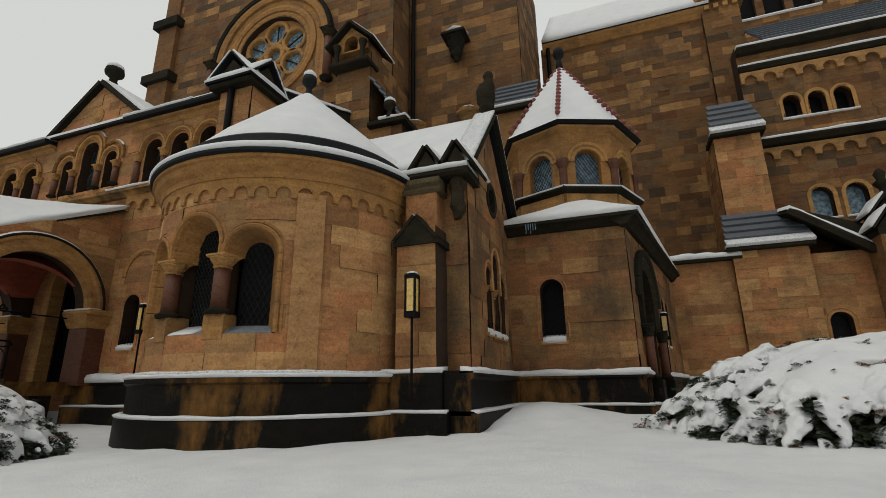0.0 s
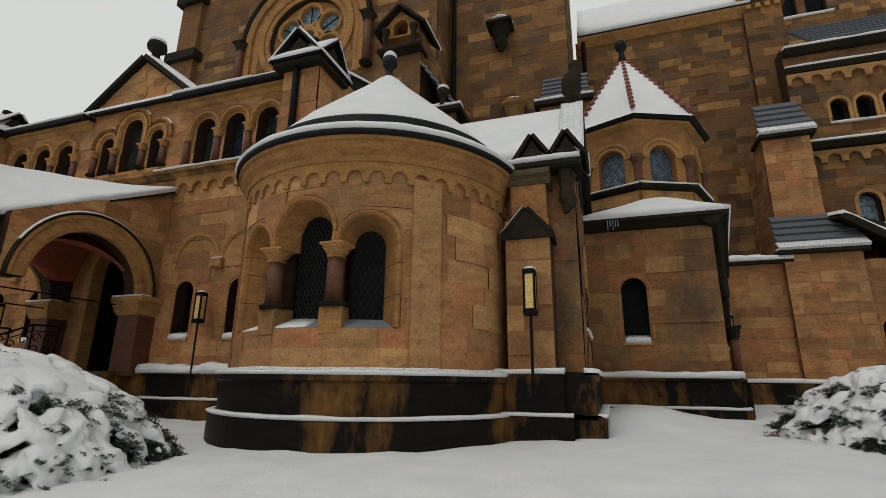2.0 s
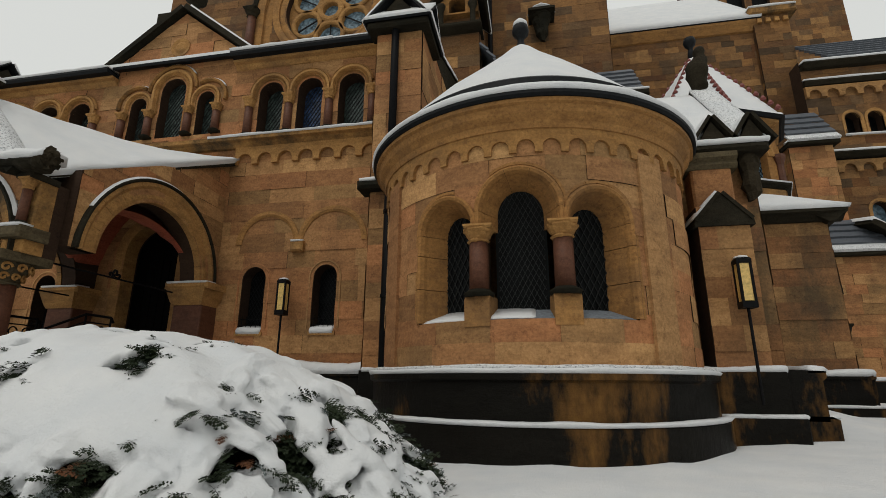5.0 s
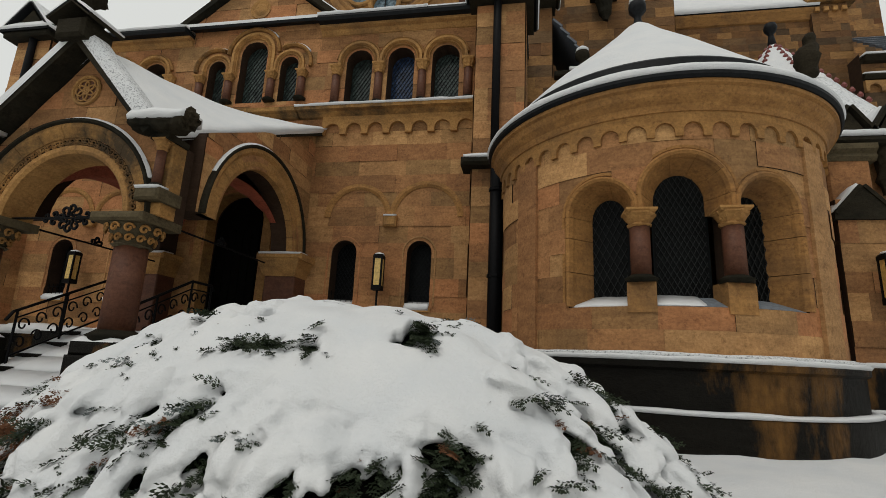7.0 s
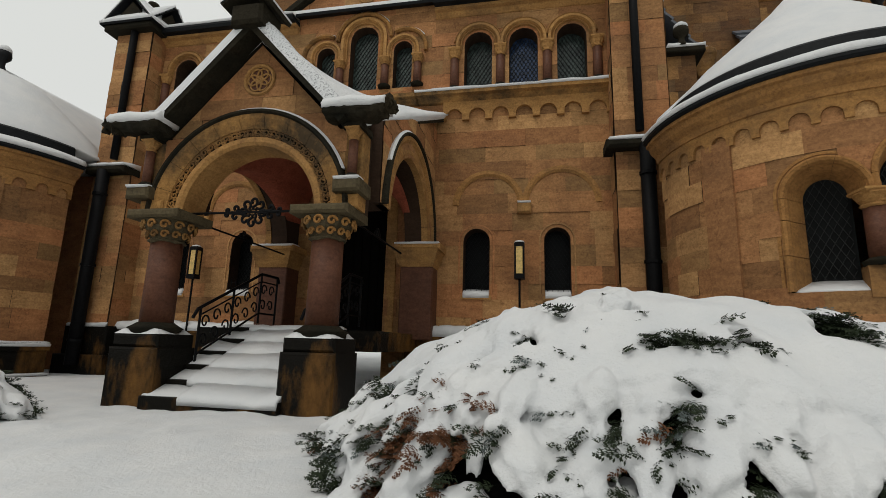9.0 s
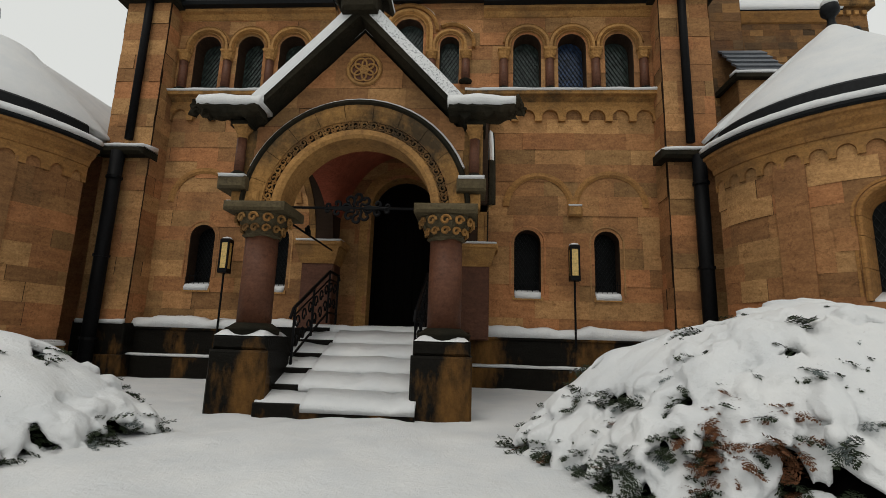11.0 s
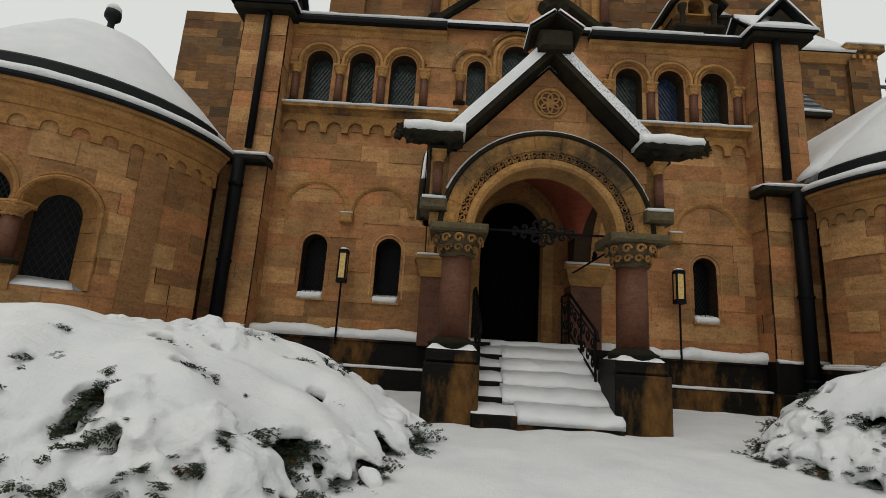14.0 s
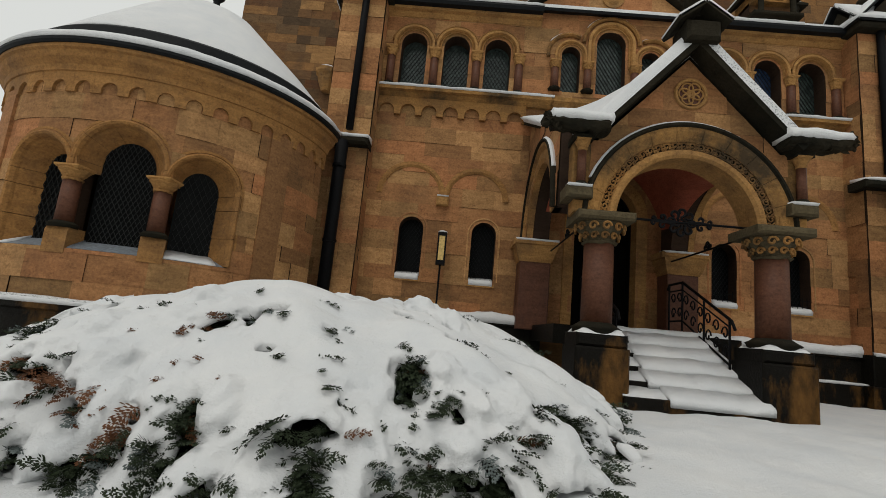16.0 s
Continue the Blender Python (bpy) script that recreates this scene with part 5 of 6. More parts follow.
def chapel():
    X0, X1, Y = 11.15, 13.6, 1.95
    f = south(Y)
    wall("wall_chapel_front", f, [(X0, 0.95), (X1, 0.95), (X1, 4.05), (X0, 4.05)], [arch_hole(12.05, 0.48, 1.72, 2.95)], 0.45, "stained sandstone chapel wall with one small arched window", 0.33, (0.5, 0.95), seed=101, mat=M_STAINED)
    arched_window(f, 12.05, 0.48, 1.72, 2.95, 0.3, "small dark round-arched chapel window", "chapel windows", 0.08, M_GLASS, 0.14, True, True, trim=M_BLOCK, rim_d=0.01)
    g = lambda u, d, z: (X1 + 0.196 * (u - Y) + 0.981 * d, Y + 0.981 * (u - Y) - 0.196 * d, z)
    port = [(2.75, 0.0), (2.75, 2.55)] + [(3.5 - 0.75 * math.cos(math.pi * k / 12), 2.55 + 0.75 * math.sin(math.pi * k / 12)) for k in range(1, 12)] + [(4.25, 2.55), (4.25, 0.0)]
    wall("wall_chapel_side", g, [(1.95, 0.0)] + port + [(8.9, 0.0), (8.9, 4.05), (1.95, 4.05)], [arch_hole(5.9, 0.32, 1.75, 3.0), arch_hole(6.6, 0.32, 1.75, 3.0)], 0.45, "side wall of the chapel with a round-arched portal", 0.33, (0.5, 0.95), seed=103, mat=M_STAINED)
    po = thing("side_portal", "blackened round-arched side portal with column", "portal", kind="structure")
    part("archivolt", arch_band(g, 3.5, 2.55, [(0.74, -0.1), (0.74, 0.05), (0.9, 0.12), (1.0, 0.1), (1.0, -0.05)], 1.95, 20), M_SOOTY, po)
    part("snow", arch_band(g, 3.5, 2.55, [(1.0, 0.0), (1.0, 0.1), (1.03, 0.06)], None, 14, 30, 150), M_SNOW, po)
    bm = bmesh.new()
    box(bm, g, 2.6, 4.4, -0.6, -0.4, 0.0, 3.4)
    part("door_leaf", bm, M_DOOR_AND_SHADE, po)
    for q in range(9):
        part("voussoir", arch_band(g, 3.5, 2.55, [(1.0, -0.05), (1.0, 0.08), (1.07, 0.15), (1.16, 0.16), (1.2, 0.1), (1.2, -0.05)], None, 3, 20 * q + 0.4, 20 * q + 19.6), M_SOOTY, po)
    for u in (5.9, 6.6):
        bm = bmesh.new()
        box(bm, g, u - 0.2, u + 0.2, -0.3, -0.25, 1.7, 3.05)
        part("slit_pane", bm, M_GLASS, po)
        snow_band(po, g, u - 0.16, u + 0.16, -0.2, 0.02, 1.75, 0.06, 4)
    for u in (2.62, 4.38):
        column(g(u, 0.12, 0)[:2], 0.9, 2.0, 0.09, "dark column of the side portal", group="portal columns", square=1.6, n=10, cmat=M_SOOTY)
        bm = bmesh.new()
        box(bm, g, u - 0.18, u + 0.18, 0, 0.3, -0.1, 0.9, 0.02)
        part("base_block", bm, M_DARK, po)
    ro = thing("chapel_roof", "snow-covered eaves of the chapel below the octagon", "roof", kind="structure")
    part("cornice", band(f, X0 - 0.1, X1 + 0.25, [(0, 3.95), (0.08, 3.96), (0.2, 4.06), (0.3, 4.1), (0.3, 4.16), (-0.4, 4.2)]), M_SOOTY, ro)
    part("cornice", band(g, 1.7, 8.6, [(-0.02, 3.9), (0.1, 3.92), (0.22, 4.05), (0.3, 4.08), (0.3, 4.16), (-0.4, 4.18)]), M_SOOTY, ro)
    v = [(X0 - 0.1, Y - 0.3, 4.18), (X1 + 0.3, Y - 0.3, 4.18), (X1 + 1.5, 8.2, 4.18), (X0 - 0.1, 8.2, 4.18), (12.75, 3.0, 4.95), (13.0, 7.6, 5.0)]
    snow_slope(ro, [v[0], v[1], v[4], v[4]], 0.1, 16, 8, 3)
    snow_slope(ro, [v[1], v[2], v[5], v[4]], 0.1, 16, 8, 4)
    pl = thing("chapel_plinth", "blackened stepped plinth of the chapel", "plinth", kind="structure")
    for ff, a, b in ((f, X0, X1 + 0.18), (g, 1.8, 2.45), (g, 4.6, 8.6)):
        part("plinth_upper", band(ff, a, b, [(-0.2, 0.4), (0.12, 0.4), (0.12, 0.9), (0.17, 0.94), (0.17, 1.0), (-0.2, 1.02)]), M_DARK, pl)
        part("plinth_lower", band(ff, a - 0.05, b + 0.05, [(-0.2, -0.2), (0.24, -0.2), (0.24, 0.42), (0.16, 0.46), (-0.2, 0.46)]), M_DARK, pl)
        snow_band(pl, ff, a, b, 0.0, 0.17, 1.0, 0.09, 14, 3)
        snow_band(pl, ff, a, b, 0.12, 0.24, 0.45, 0.03, 14, 4)
    ic = []
    for k in range(5):
        ic.append(tube([(11.65 + 0.05 * k, Y - 0.31, 4.12), (11.65 + 0.05 * k, Y - 0.31, 4.0 - 0.1 * random.Random(k).random())], 0.012, 4))
    part("icicles", mesh_of(*join(*ic)), M_PALE, ro)


chapel()


def octagon():
    cx, cy, R = 12.42, 4.3, 1.6
    t = thing("octagonal_turret", "octagonal sandstone turret with paired arched windows and a snowy tiled spire", "turret", at=(0, 0, 0))
    H = R * math.cos(math.pi / 8)
    half = R * math.sin(math.pi / 8)
    for k in range(8):
        a = math.pi / 8 + k * math.pi / 4 - math.pi / 2
        nx, ny = math.cos(a), math.sin(a)
        tx, ty = -ny, nx
        f = lambda u, d, z, nx=nx, ny=ny, tx=tx, ty=ty: (cx + nx * (H + d) + tx * u, cy + ny * (H + d) + ty * u, z)
        if math.sin(a) < 0.5:
            bm = sheet([(-half, 4.6), (half, 4.6), (half, 6.85), (-half, 6.85)], [arch_hole(0, 0.62, 5.28, 6.25)])
            part("wall_face", slab(bm, f, -0.3, 0.0), M_TRIM, t)
            bm.free()
            bm = sheet(arch_hole(0, 0.66, 5.25, 6.28), [])
            part("pane", slab(bm, f, -0.22, -0.2), M_PALE, t, "pale leaded glass")
            bm.free()
            part("glazing_bars", lattice(f, 0, 0.62, 5.28, 6.25, -0.19, 0.13), M_LEAD, t)
            part("archivolt", arch_band(f, 0, 5.94, [(0.31, -0.05), (0.33, 0.03), (0.4, 0.01), (0.44, 0.05), (0.5, 0.05), (0.5, -0.05)], None, 16), M_TRIM, t)
            for z, o, mt in ((5.2, 0.16, M_SOOTY), (6.8, 0.14, M_TRIM)):
                part("string_course", band(f, -half - o * 0.45, half + o * 0.45, [(0, z - 0.08), (o, z), (o, z + 0.06), (0, z + 0.08)]), mt, t)
            snow_band(t, f, -half - 0.05, half + 0.05, 0.02, 0.16, 5.26, 0.03, 6, k)
            part("frieze", band(f, -half + 0.02, half - 0.02, [(0, 4.82), (0.05, 4.84), (0.05, 5.1), (0, 5.12)]), M_CARVED, t)
        p = (cx + R * math.cos(a + math.pi / 8), cy + R * math.sin(a + math.pi / 8))
        sh = part("corner_shaft", lathe([(0.11, 0), (0.09, 0.1), (0.09, 0.5), (0.15, 0.66), (0.15, 0.74)], (p[0], p[1], 5.24), 8), M_RED, t)
    pr = [(1.88, 6.9), (1.84, 6.98), (1.77, 7.02), (1.0, 8.25), (0.1, 9.55), (0.01, 9.6)]
    bm = lathe([(1.62, 6.84), (1.82, 6.86), (1.9, 6.92), (1.5, 7.0)], (cx, cy, 0), 8)
    bm.transform(Matrix.Identity(4))
    part("eave_rim", bm, M_LEAD, t)
    part("spire_snow", lathe(pr, (cx, cy, 0.02), 8), M_SNOW, t, "even snow on the spire")
    for k in range(8):
        a = k * math.pi / 4
        for j in range(13):
            q = (j + 0.6) / 13.5
            r = 1.82 * (1 - q) + 0.05
            z = 7.0 + 2.55 * q
            if math.sin(a) > 0.8:
                continue
            bm = lathe([(0.055, 0), (0.075, 0.05), (0.02, 0.13)], (cx + r * math.cos(a), cy + r * math.sin(a), z), 5)
            part("ridge_tile", bm, M_TILE, t)
    smooth(part("finial_stem", lathe([(0.12, 0), (0.08, 0.3), (0.06, 0.4), (0.14, 0.5), (0.17, 0.6), (0.14, 0.72), (0.03, 0.76)], (cx, cy, 9.5), 12), M_LEAD, t))


octagon()


# ---- the tall main church behind ----
def main_church():
    Y = 5.6
    f = south(Y)
    RC, RZ, RR = 0.75, 14.35, 1.7
    hole = [(RC + RR * math.cos(2 * math.pi * k / 40), RZ + RR * math.sin(2 * math.pi * k / 40)) for k in range(40)]
    wall("wall_rose", f, [(-5.0, 4.0), (6.4, 4.0), (6.4, 21.0), (-5.0, 21.0)], [hole], 0.8, "high sandstone gable wall with the rose window", 0.36, (0.5, 1.1), seed=121, mat=M_FAR, joined=True)
    ro = thing("rose_window", "large rose window with six petals in yellow stone tracery", "window", kind="structure")
    part("pane", lathe([(RR + 0.05, 0), (RR + 0.05, 0.02)], n=32), M_PALE, ro, "pale blue glass").matrix_basis = pose(RC, Y + 0.4, RZ, 90, 0, 0)
    ring = lambda u, z, r, w, d0, d1, n=32: swept([(lambda a, b, q=2 * math.pi * k / n: f(u + (r + a) * math.cos(q), b, z + (r + a) * math.sin(q))) for k in range(n + 1)], [(-w, d0), (-w, d1 - 0.04), (-w * 0.5, d1), (w * 0.5, d1), (w, d1 - 0.04), (w, d0)], True, False)
    part("hub", ring(RC, RZ, 0.42, 0.11, -0.38, -0.12), M_TRIM, ro)
    for k in range(6):
        a = radians(60 * k + 30)
        part("petal", ring(RC + 1.08 * math.cos(a), RZ + 1.08 * math.sin(a), 0.54, 0.09, -0.38, -0.15, 24), M_TRIM, ro)
        part("bar", mesh_of(*tube([f(RC + 0.6 * math.cos(a), -0.3, RZ + 0.6 * math.sin(a)), f(RC + 1.5 * math.cos(a), -0.3, RZ + 1.5 * math.sin(a))], 0.03, 4)), M_LEAD, ro)
    # web between the petals
    ho = [[(RC + 1.08 * math.cos(radians(60 * k + 30)) + 0.52 * math.cos(q * math.pi / 10), RZ + 1.08 * math.sin(radians(60 * k + 30)) + 0.52 * math.sin(q * math.pi / 10)) for q in range(20)] for k in range(6)]
    ho.append([(RC + 0.38 * math.cos(q * math.pi / 10), RZ + 0.38 * math.sin(q * math.pi / 10)) for q in range(20)])
    bm = sheet([(RC + (RR + 0.02) * math.cos(2 * math.pi * k / 40), RZ + (RR + 0.02) * math.sin(2 * math.pi * k / 40)) for k in range(40)], ho)
    part("web", slab(bm, f, -0.36, -0.24), M_TRIM, ro)
    bm.free()
    for r, w, d1, mt in ((1.85, 0.12, 0.05, M_TRIM), (2.1, 0.13, 0.12, M_TRIM), (2.38, 0.16, 0.06, M_CARVED), (2.7, 0.16, 0.18, M_TRIM)):
        part("ring_moulding", arch_band(f, RC, RZ, [(r - w, -0.1), (r - w, d1 - 0.04), (r, d1), (r + w, d1 - 0.03), (r + w, -0.1)], RZ - 2.2 if r > 2.3 else None, 30, 0 if r > 2.3 else -180), mt, ro)
    part("hood", arch_band(f, RC, RZ, [(2.86, 0), (2.86, 0.2), (3.0, 0.24), (3.04, 0)], None, 30), M_SOOTY, ro)
    for s in (1, -1):
        column((RC + s * 2.95, Y - 0.25), RZ - 2.2, RZ + 0.05, 0.16, "red column beside the rose window", group="rose columns", square=1.8, n=12, cmat=M_SOOTY)
    # +x flank, further walls towards the tower
    wall("wall_flank", east(6.4), [(5.6, 4.0), (7.2, 4.0), (7.2, 21), (5.6, 21)], [], 0.5, "narrow flank of the rose wall", 0.36, (0.5, 1.0), seed=123, mat=M_FAR, joined=True)
    wall("wall_aisle", south(7.1), [(6.3, 3.0), (10.85, 3.0), (10.85, 19.0), (6.3, 19.0)], [], 0.6, "high sandstone wall with a corbelled canopy", 0.36, (0.5, 1.1), seed=125, mat=M_FAR, joined=True)
    wall("wall_far_aisle", south(7.1), [(-12.0, 3.0), (-4.9, 3.0), (-4.9, 13.2), (-12.0, 13.2)], [], 0.6, "high sandstone wall behind the apse roof", 0.36, (0.5, 1.1), seed=126, mat=M_FAR, joined=True)
    wall("wall_aisle_end", east(10.85), [(7.1, 3.0), (12.3, 3.0), (12.3, 19.0), (7.1, 19.0)], [], 0.6, "end of the high wall", 0.36, (0.5, 1.1), seed=127, mat=M_FAR, joined=True)
    wall("wall_nave", south(12.2), [(11.0, 0.0), (18.0, 0.0), (18.0, 16.35), (11.0, 16.35)], [], 0.6, "long nave wall of brownish coursed sandstone", 0.34, (0.4, 1.0), seed=129, mat=M_FAR, joined=True)
    nr = thing("nave_roof", "nave roof slope under unbroken snow", "roof", kind="structure")
    p = [(11.1, 11.9, 16.45), (18.2, 11.9, 16.45), (18.2, 17.1, 22.0), (11.1, 17.1, 22.0)]
    roof_slab("roof_deck", nr, p, M_LEAD, 0.06)
    snow_slope(nr, [Vector(q) + Vector((0, -0.05, 0.06)) for q in p], 0.15, 16, 10, 3)
    part("cornice", band(south(12.2), 11.1, 18.0, [(0, 15.95), (0.1, 16.0), (0.28, 16.35), (0.3, 16.46), (0, 16.46)]), M_TRIM, nr)
    # tower with string courses
    tx0, tx1, ty = 18.35, 34.0, 10.3
    tw = south(ty)
    h1 = [arch_hole(u, 0.5, 9.75, 10.65) for u in (19.75, 20.5, 21.25)]
    h2 = [[(u - 0.85, 35.3), (u + 0.85, 35.3), (u + 0.85, 43.6), (u - 0.85, 43.6)] for u in (27.9, 30.3, 32.7)]
    h3 = [arch_hole(u, 0.6, 6.0, 7.1) for u in (20.0, 20.95)]
    wall("wall_tower", tw, [(tx0, 0), (tx1, 0), (tx1, 13.0), (tx0, 13.0)], h1 + h3, 0.7, "massive tower wall of coursed sandstone with arched slits", 0.33, (0.4, 0.9), seed=131, mat=M_FAR, joined=True)
    th = south(40.0)
    wall("wall_high_tower", th, [(25.0, 8.0), (40.2, 8.0), (40.2, 60.0), (25.0, 60.0)], h2, 1.2, "high tower stage with tall openings", 0.62, (0.8, 1.7), seed=133, mat=M_FAR, joined=True)
    twr = thing("tower_mouldings", "snowy string courses, corbel friezes and windows of the tower", "moulding", kind="structure")
    for z, o, snow in ((8.95, 0.4, True), (12.75, 0.4, True), (12.05, 0.2, True)):
        part("string_course", band(tw, tx0, tx1, [(0, z - 0.2), (o * 0.6, z - 0.18), (o, z - 0.05), (o, z), (0, z + 0.1)]), M_SOOTY, twr)
        snow_band(twr, tw, tx0, tx1, 0.02, o, z + 0.02, 0.09, 30, z)
    for z in (8.3, 11.4):
        n = 26
        stp = (tx1 - tx0) / n
        pts = [(tx0, z + 0.4), (tx0, z - 0.05)]
        for k in range(n):
            c = tx0 + stp * (k + 0.5)
            pts += [(c - 0.2, z - 0.05)] + [(c - 0.2 * math.cos(math.pi * j / 8), z + 0.06 + 0.2 * math.sin(math.pi * j / 8)) for j in range(9)] + [(c + 0.2, z - 0.05)]
        pts += [(tx1, z - 0.05), (tx1, z + 0.4)]
        bm = sheet(pts[::-1], [])
        part("corbel_table", slab(bm, tw, 0, 0.14), M_FAR, twr)
        bm.free()
    for loop, g, m, ff in [(h, 0.4, M_GLASS, tw) for h in h1] + [(h, 0.5, M_GLASS, th) for h in h2] + [(h, 0.35, M_PALE, tw) for h in h3]:
        bm = sheet(loop, [])
        part("pane", slab(bm, ff, -g - 0.02, -g), m, twr)
        bm.free()
    for u in (19.75, 20.5, 21.25):
        part("surround", arch_band(tw, u, 10.4, [(0.25, -0.1), (0.25, 0.02), (0.36, 0.04), (0.36, -0.1)], 9.75, 14), M_TRIM, twr)
    snow_band(twr, tw, 19.4, 21.6, -0.2, 0.1, 9.72, 0.06, 8, 2)
    snow_band(twr, th, 26.6, 34.0, -0.3, 0.28, 35.25, 0.15, 8, 3)
    n = 7
    for k in range(n):
        t0, t1 = k / n, (k + 1) / n
        q = [(19.3, 10.15 + 2.2 * t0, 13.0 + 2.1 * t0), (34.0, 10.15 + 2.2 * t0, 13.0 + 2.1 * t0), (34.0, 10.2 + 2.2 * t1, 12.96 + 2.1 * t1), (19.3, 10.2 + 2.2 * t1, 12.96 + 2.1 * t1)]
        roof_slab("slate_course", twr, q, M_SLATE, 0.08)
    for u in (20.0, 20.95):
        part("surround", arch_band(tw, u, 6.8, [(0.3, -0.1), (0.3, 0.02), (0.42, 0.04), (0.42, -0.1)], 6.0, 14), M_TRIM, twr)
        snow_band(twr, tw, u - 0.4, u + 0.4, -0.2, 0.1, 5.98, 0.05, 4, u)
    # stair buttress in steps
    b = thing("tower_buttress", "stepped tower buttress with slate-covered, snowy offsets", "buttress")
    def stage(x0, x1, y0, z0, z1, mat=M_COURSED, seed=1):
        wall("wall_buttress", south(y0), [(x0, z0), (x1, z0), (x1, z1), (x0, z1)], [], 2.0, "stage of the tower buttress", 0.33, (0.4, 0.8), seed=seed, mat=mat, joined=True)
        wall("wall_buttress", west(x0), [(-y0 - 2, z0), (-y0, z0), (-y0, z1), (-y0 - 2, z1)], [], 0.05, "flank of the tower buttress", 0.33, (0.4, 0.8), seed=seed + 1, mat=mat, joined=True)
    stage(16.75, 18.75, 8.5, 0, 4.8, seed=141)
    stage(16.95, 18.35, 9.35, 4.75, 9.1, seed=143)
    stage(17.9, 19.3, 12.0, 9.0, 16.6, M_FAR, seed=145)
    for (x0, x1, ya, za, yb, zb) in ((16.6, 18.9, 8.3, 4.85, 9.4, 6.2), (16.85, 18.5, 9.1, 9.1, 10.0, 10.6)):
        n = 5
        for k in range(n):
            t0, t1 = k / n, (k + 1) / n
            p = [(x0 + 0.04 * k, ya + (yb - ya) * t0 - 0.06, za + (zb - za) * t0), (x1 - 0.04 * k, ya + (yb - ya) * t0 - 0.06, za + (zb - za) * t0), (x1 - 0.04 * k, ya + (yb - ya) * t1, za + (zb - za) * t1 - 0.04), (x0 + 0.04 * k, ya + (yb - ya) * t1, za + (zb - za) * t1 - 0.04)]
            roof_slab("slate_course", b, p, M_SLATE if k else M_FROST, 0.06)
        bm = bmesh.new()
        box(bm, south(0), x0, x1, -yb - 0.2, -ya + 0.02, za - 0.14, za, 0.03)
        part("offset_slab", bm, M_SOOTY, b)
        snow_band(b, south(0), x0, x1, -ya - 0.3, -ya + 0.02, za, 0.07, 12, za)
    bm = bmesh.new()
    box(bm, south(12.0), 17.7, 19.6, -1.5, 0.25, 16.6, 16.95, 0.06)
    part("cap", bm, M_WEATHERED, b, "moulded stone cap under snow")
    snow_band(b, south(12.0), 17.7, 19.6, -1.4, 0.24, 16.95, 0.1, 8, 5)
    for x in (18.0, 18.35, 18.7, 19.05):
        bm = bmesh.new()
        box(bm, south(12.0), x, x + 0.2, 0.0, 0.14, 16.2, 16.42, 0.02)
        part("dentil", bm, M_TRIM, b)
    # low wall and lean-to between chapel and buttress
    wall("wall_low", south(8.7), [(13.4, 0.2), (26.0, 0.2), (26.0, 4.5), (13.4, 4.5)], [arch_hole(19.2, 0.55, 1.5, 2.75)], 0.5, "low sandstone wall behind the chapel", 0.33, (0.5, 1.0), seed=151, mat=M_COURSED, joined=True)
    arched_window(south(8.7), 19.2, 0.55, 1.5, 2.75, 0.3, "small arched window in the low wall", "low wall windows", 0.14, M_GLASS, 0.15, True)
    lw = thing("low_wall_coping", "snowy coping of the low wall", "moulding", kind="structure")
    part("coping", band(south(8.7), 13.4, 17.0, [(-0.6, 4.5), (0.25, 4.5), (0.28, 4.58), (-0.6, 4.85)]), M_SOOTY, lw)
    snow_band(lw, south(8.7), 13.4, 17.0, -0.5, 0.27, 4.6, 0.18, 20, 3)
    snow_band(lw, south(8.7), 13.4, 26.0, 0.0, 0.3, 0.95, 0.1, 20, 4)
    part("plinth", band(south(8.7), 13.4, 26.0, [(-0.2, -0.2), (0.3, -0.2), (0.3, 0.9), (-0.2, 0.95)]), M_DARK, lw)
    # lean-to roof against the tower
    lt = thing("lean_to_roof", "sloping snow-covered lean-to roof with stone verge", "roof", kind="structure")
    p = [(18.3, 8.2, 5.7), (22.4, 8.2, 2.6), (22.4, 10.28, 4.9), (18.3, 10.28, 6.2)]
    roof_slab("roof_deck", lt, p, M_SOOTY, 0.16)
    snow_slope(lt, [Vector(q) + Vector((0.05, 0.1, 0.16)) for q in p], 0.2, 16, 8, 5)
    # aisle buttress with slate offset
    ab = thing("aisle_buttress", "buttress head with slate offset above the octagon", "buttress")
    bm = bmesh.new()
    box(bm, south(0), 9.9, 11.5, -7.1, -5.9, 3.0, 9.6, 0.03)
    part("shaft", bm, M_FAR, ab)
    for k in range(5):
        t0, t1 = k / 5, (k + 1) / 5
        roof_slab("slate_course", ab, [(9.95, 5.75 + 1.3 * t0, 9.7 + 1.6 * t0), (11.45, 5.75 + 1.3 * t0, 9.7 + 1.6 * t0), (11.45, 5.8 + 1.3 * t1, 9.66 + 1.6 * t1), (9.95, 5.8 + 1.3 * t1, 9.66 + 1.6 * t1)], M_SLATE, 0.06)
    bm = bmesh.new()
    box(bm, south(0), 9.75, 11.6, -7.1, -5.7, 9.5, 9.68, 0.03)
    part("offset_slab", bm, M_SOOTY, ab)
    snow_band(ab, south(0), 9.75, 11.6, -6.1, -5.7, 9.68, 0.1, 10, 2)
    # pipes
    for x, y, z0, z1 in ((6.62, 6.95, 6, 19), (11.35, 12.0, 6, 16.2)):
        pp = thing("downpipe", "tall dark downpipe in the wall corner", "downpipe", "downpipes")
        part("pipe", mesh_of(*tube([(x, y, z0), (x, y, z1)], 0.09, 8)), M_IRON, pp)
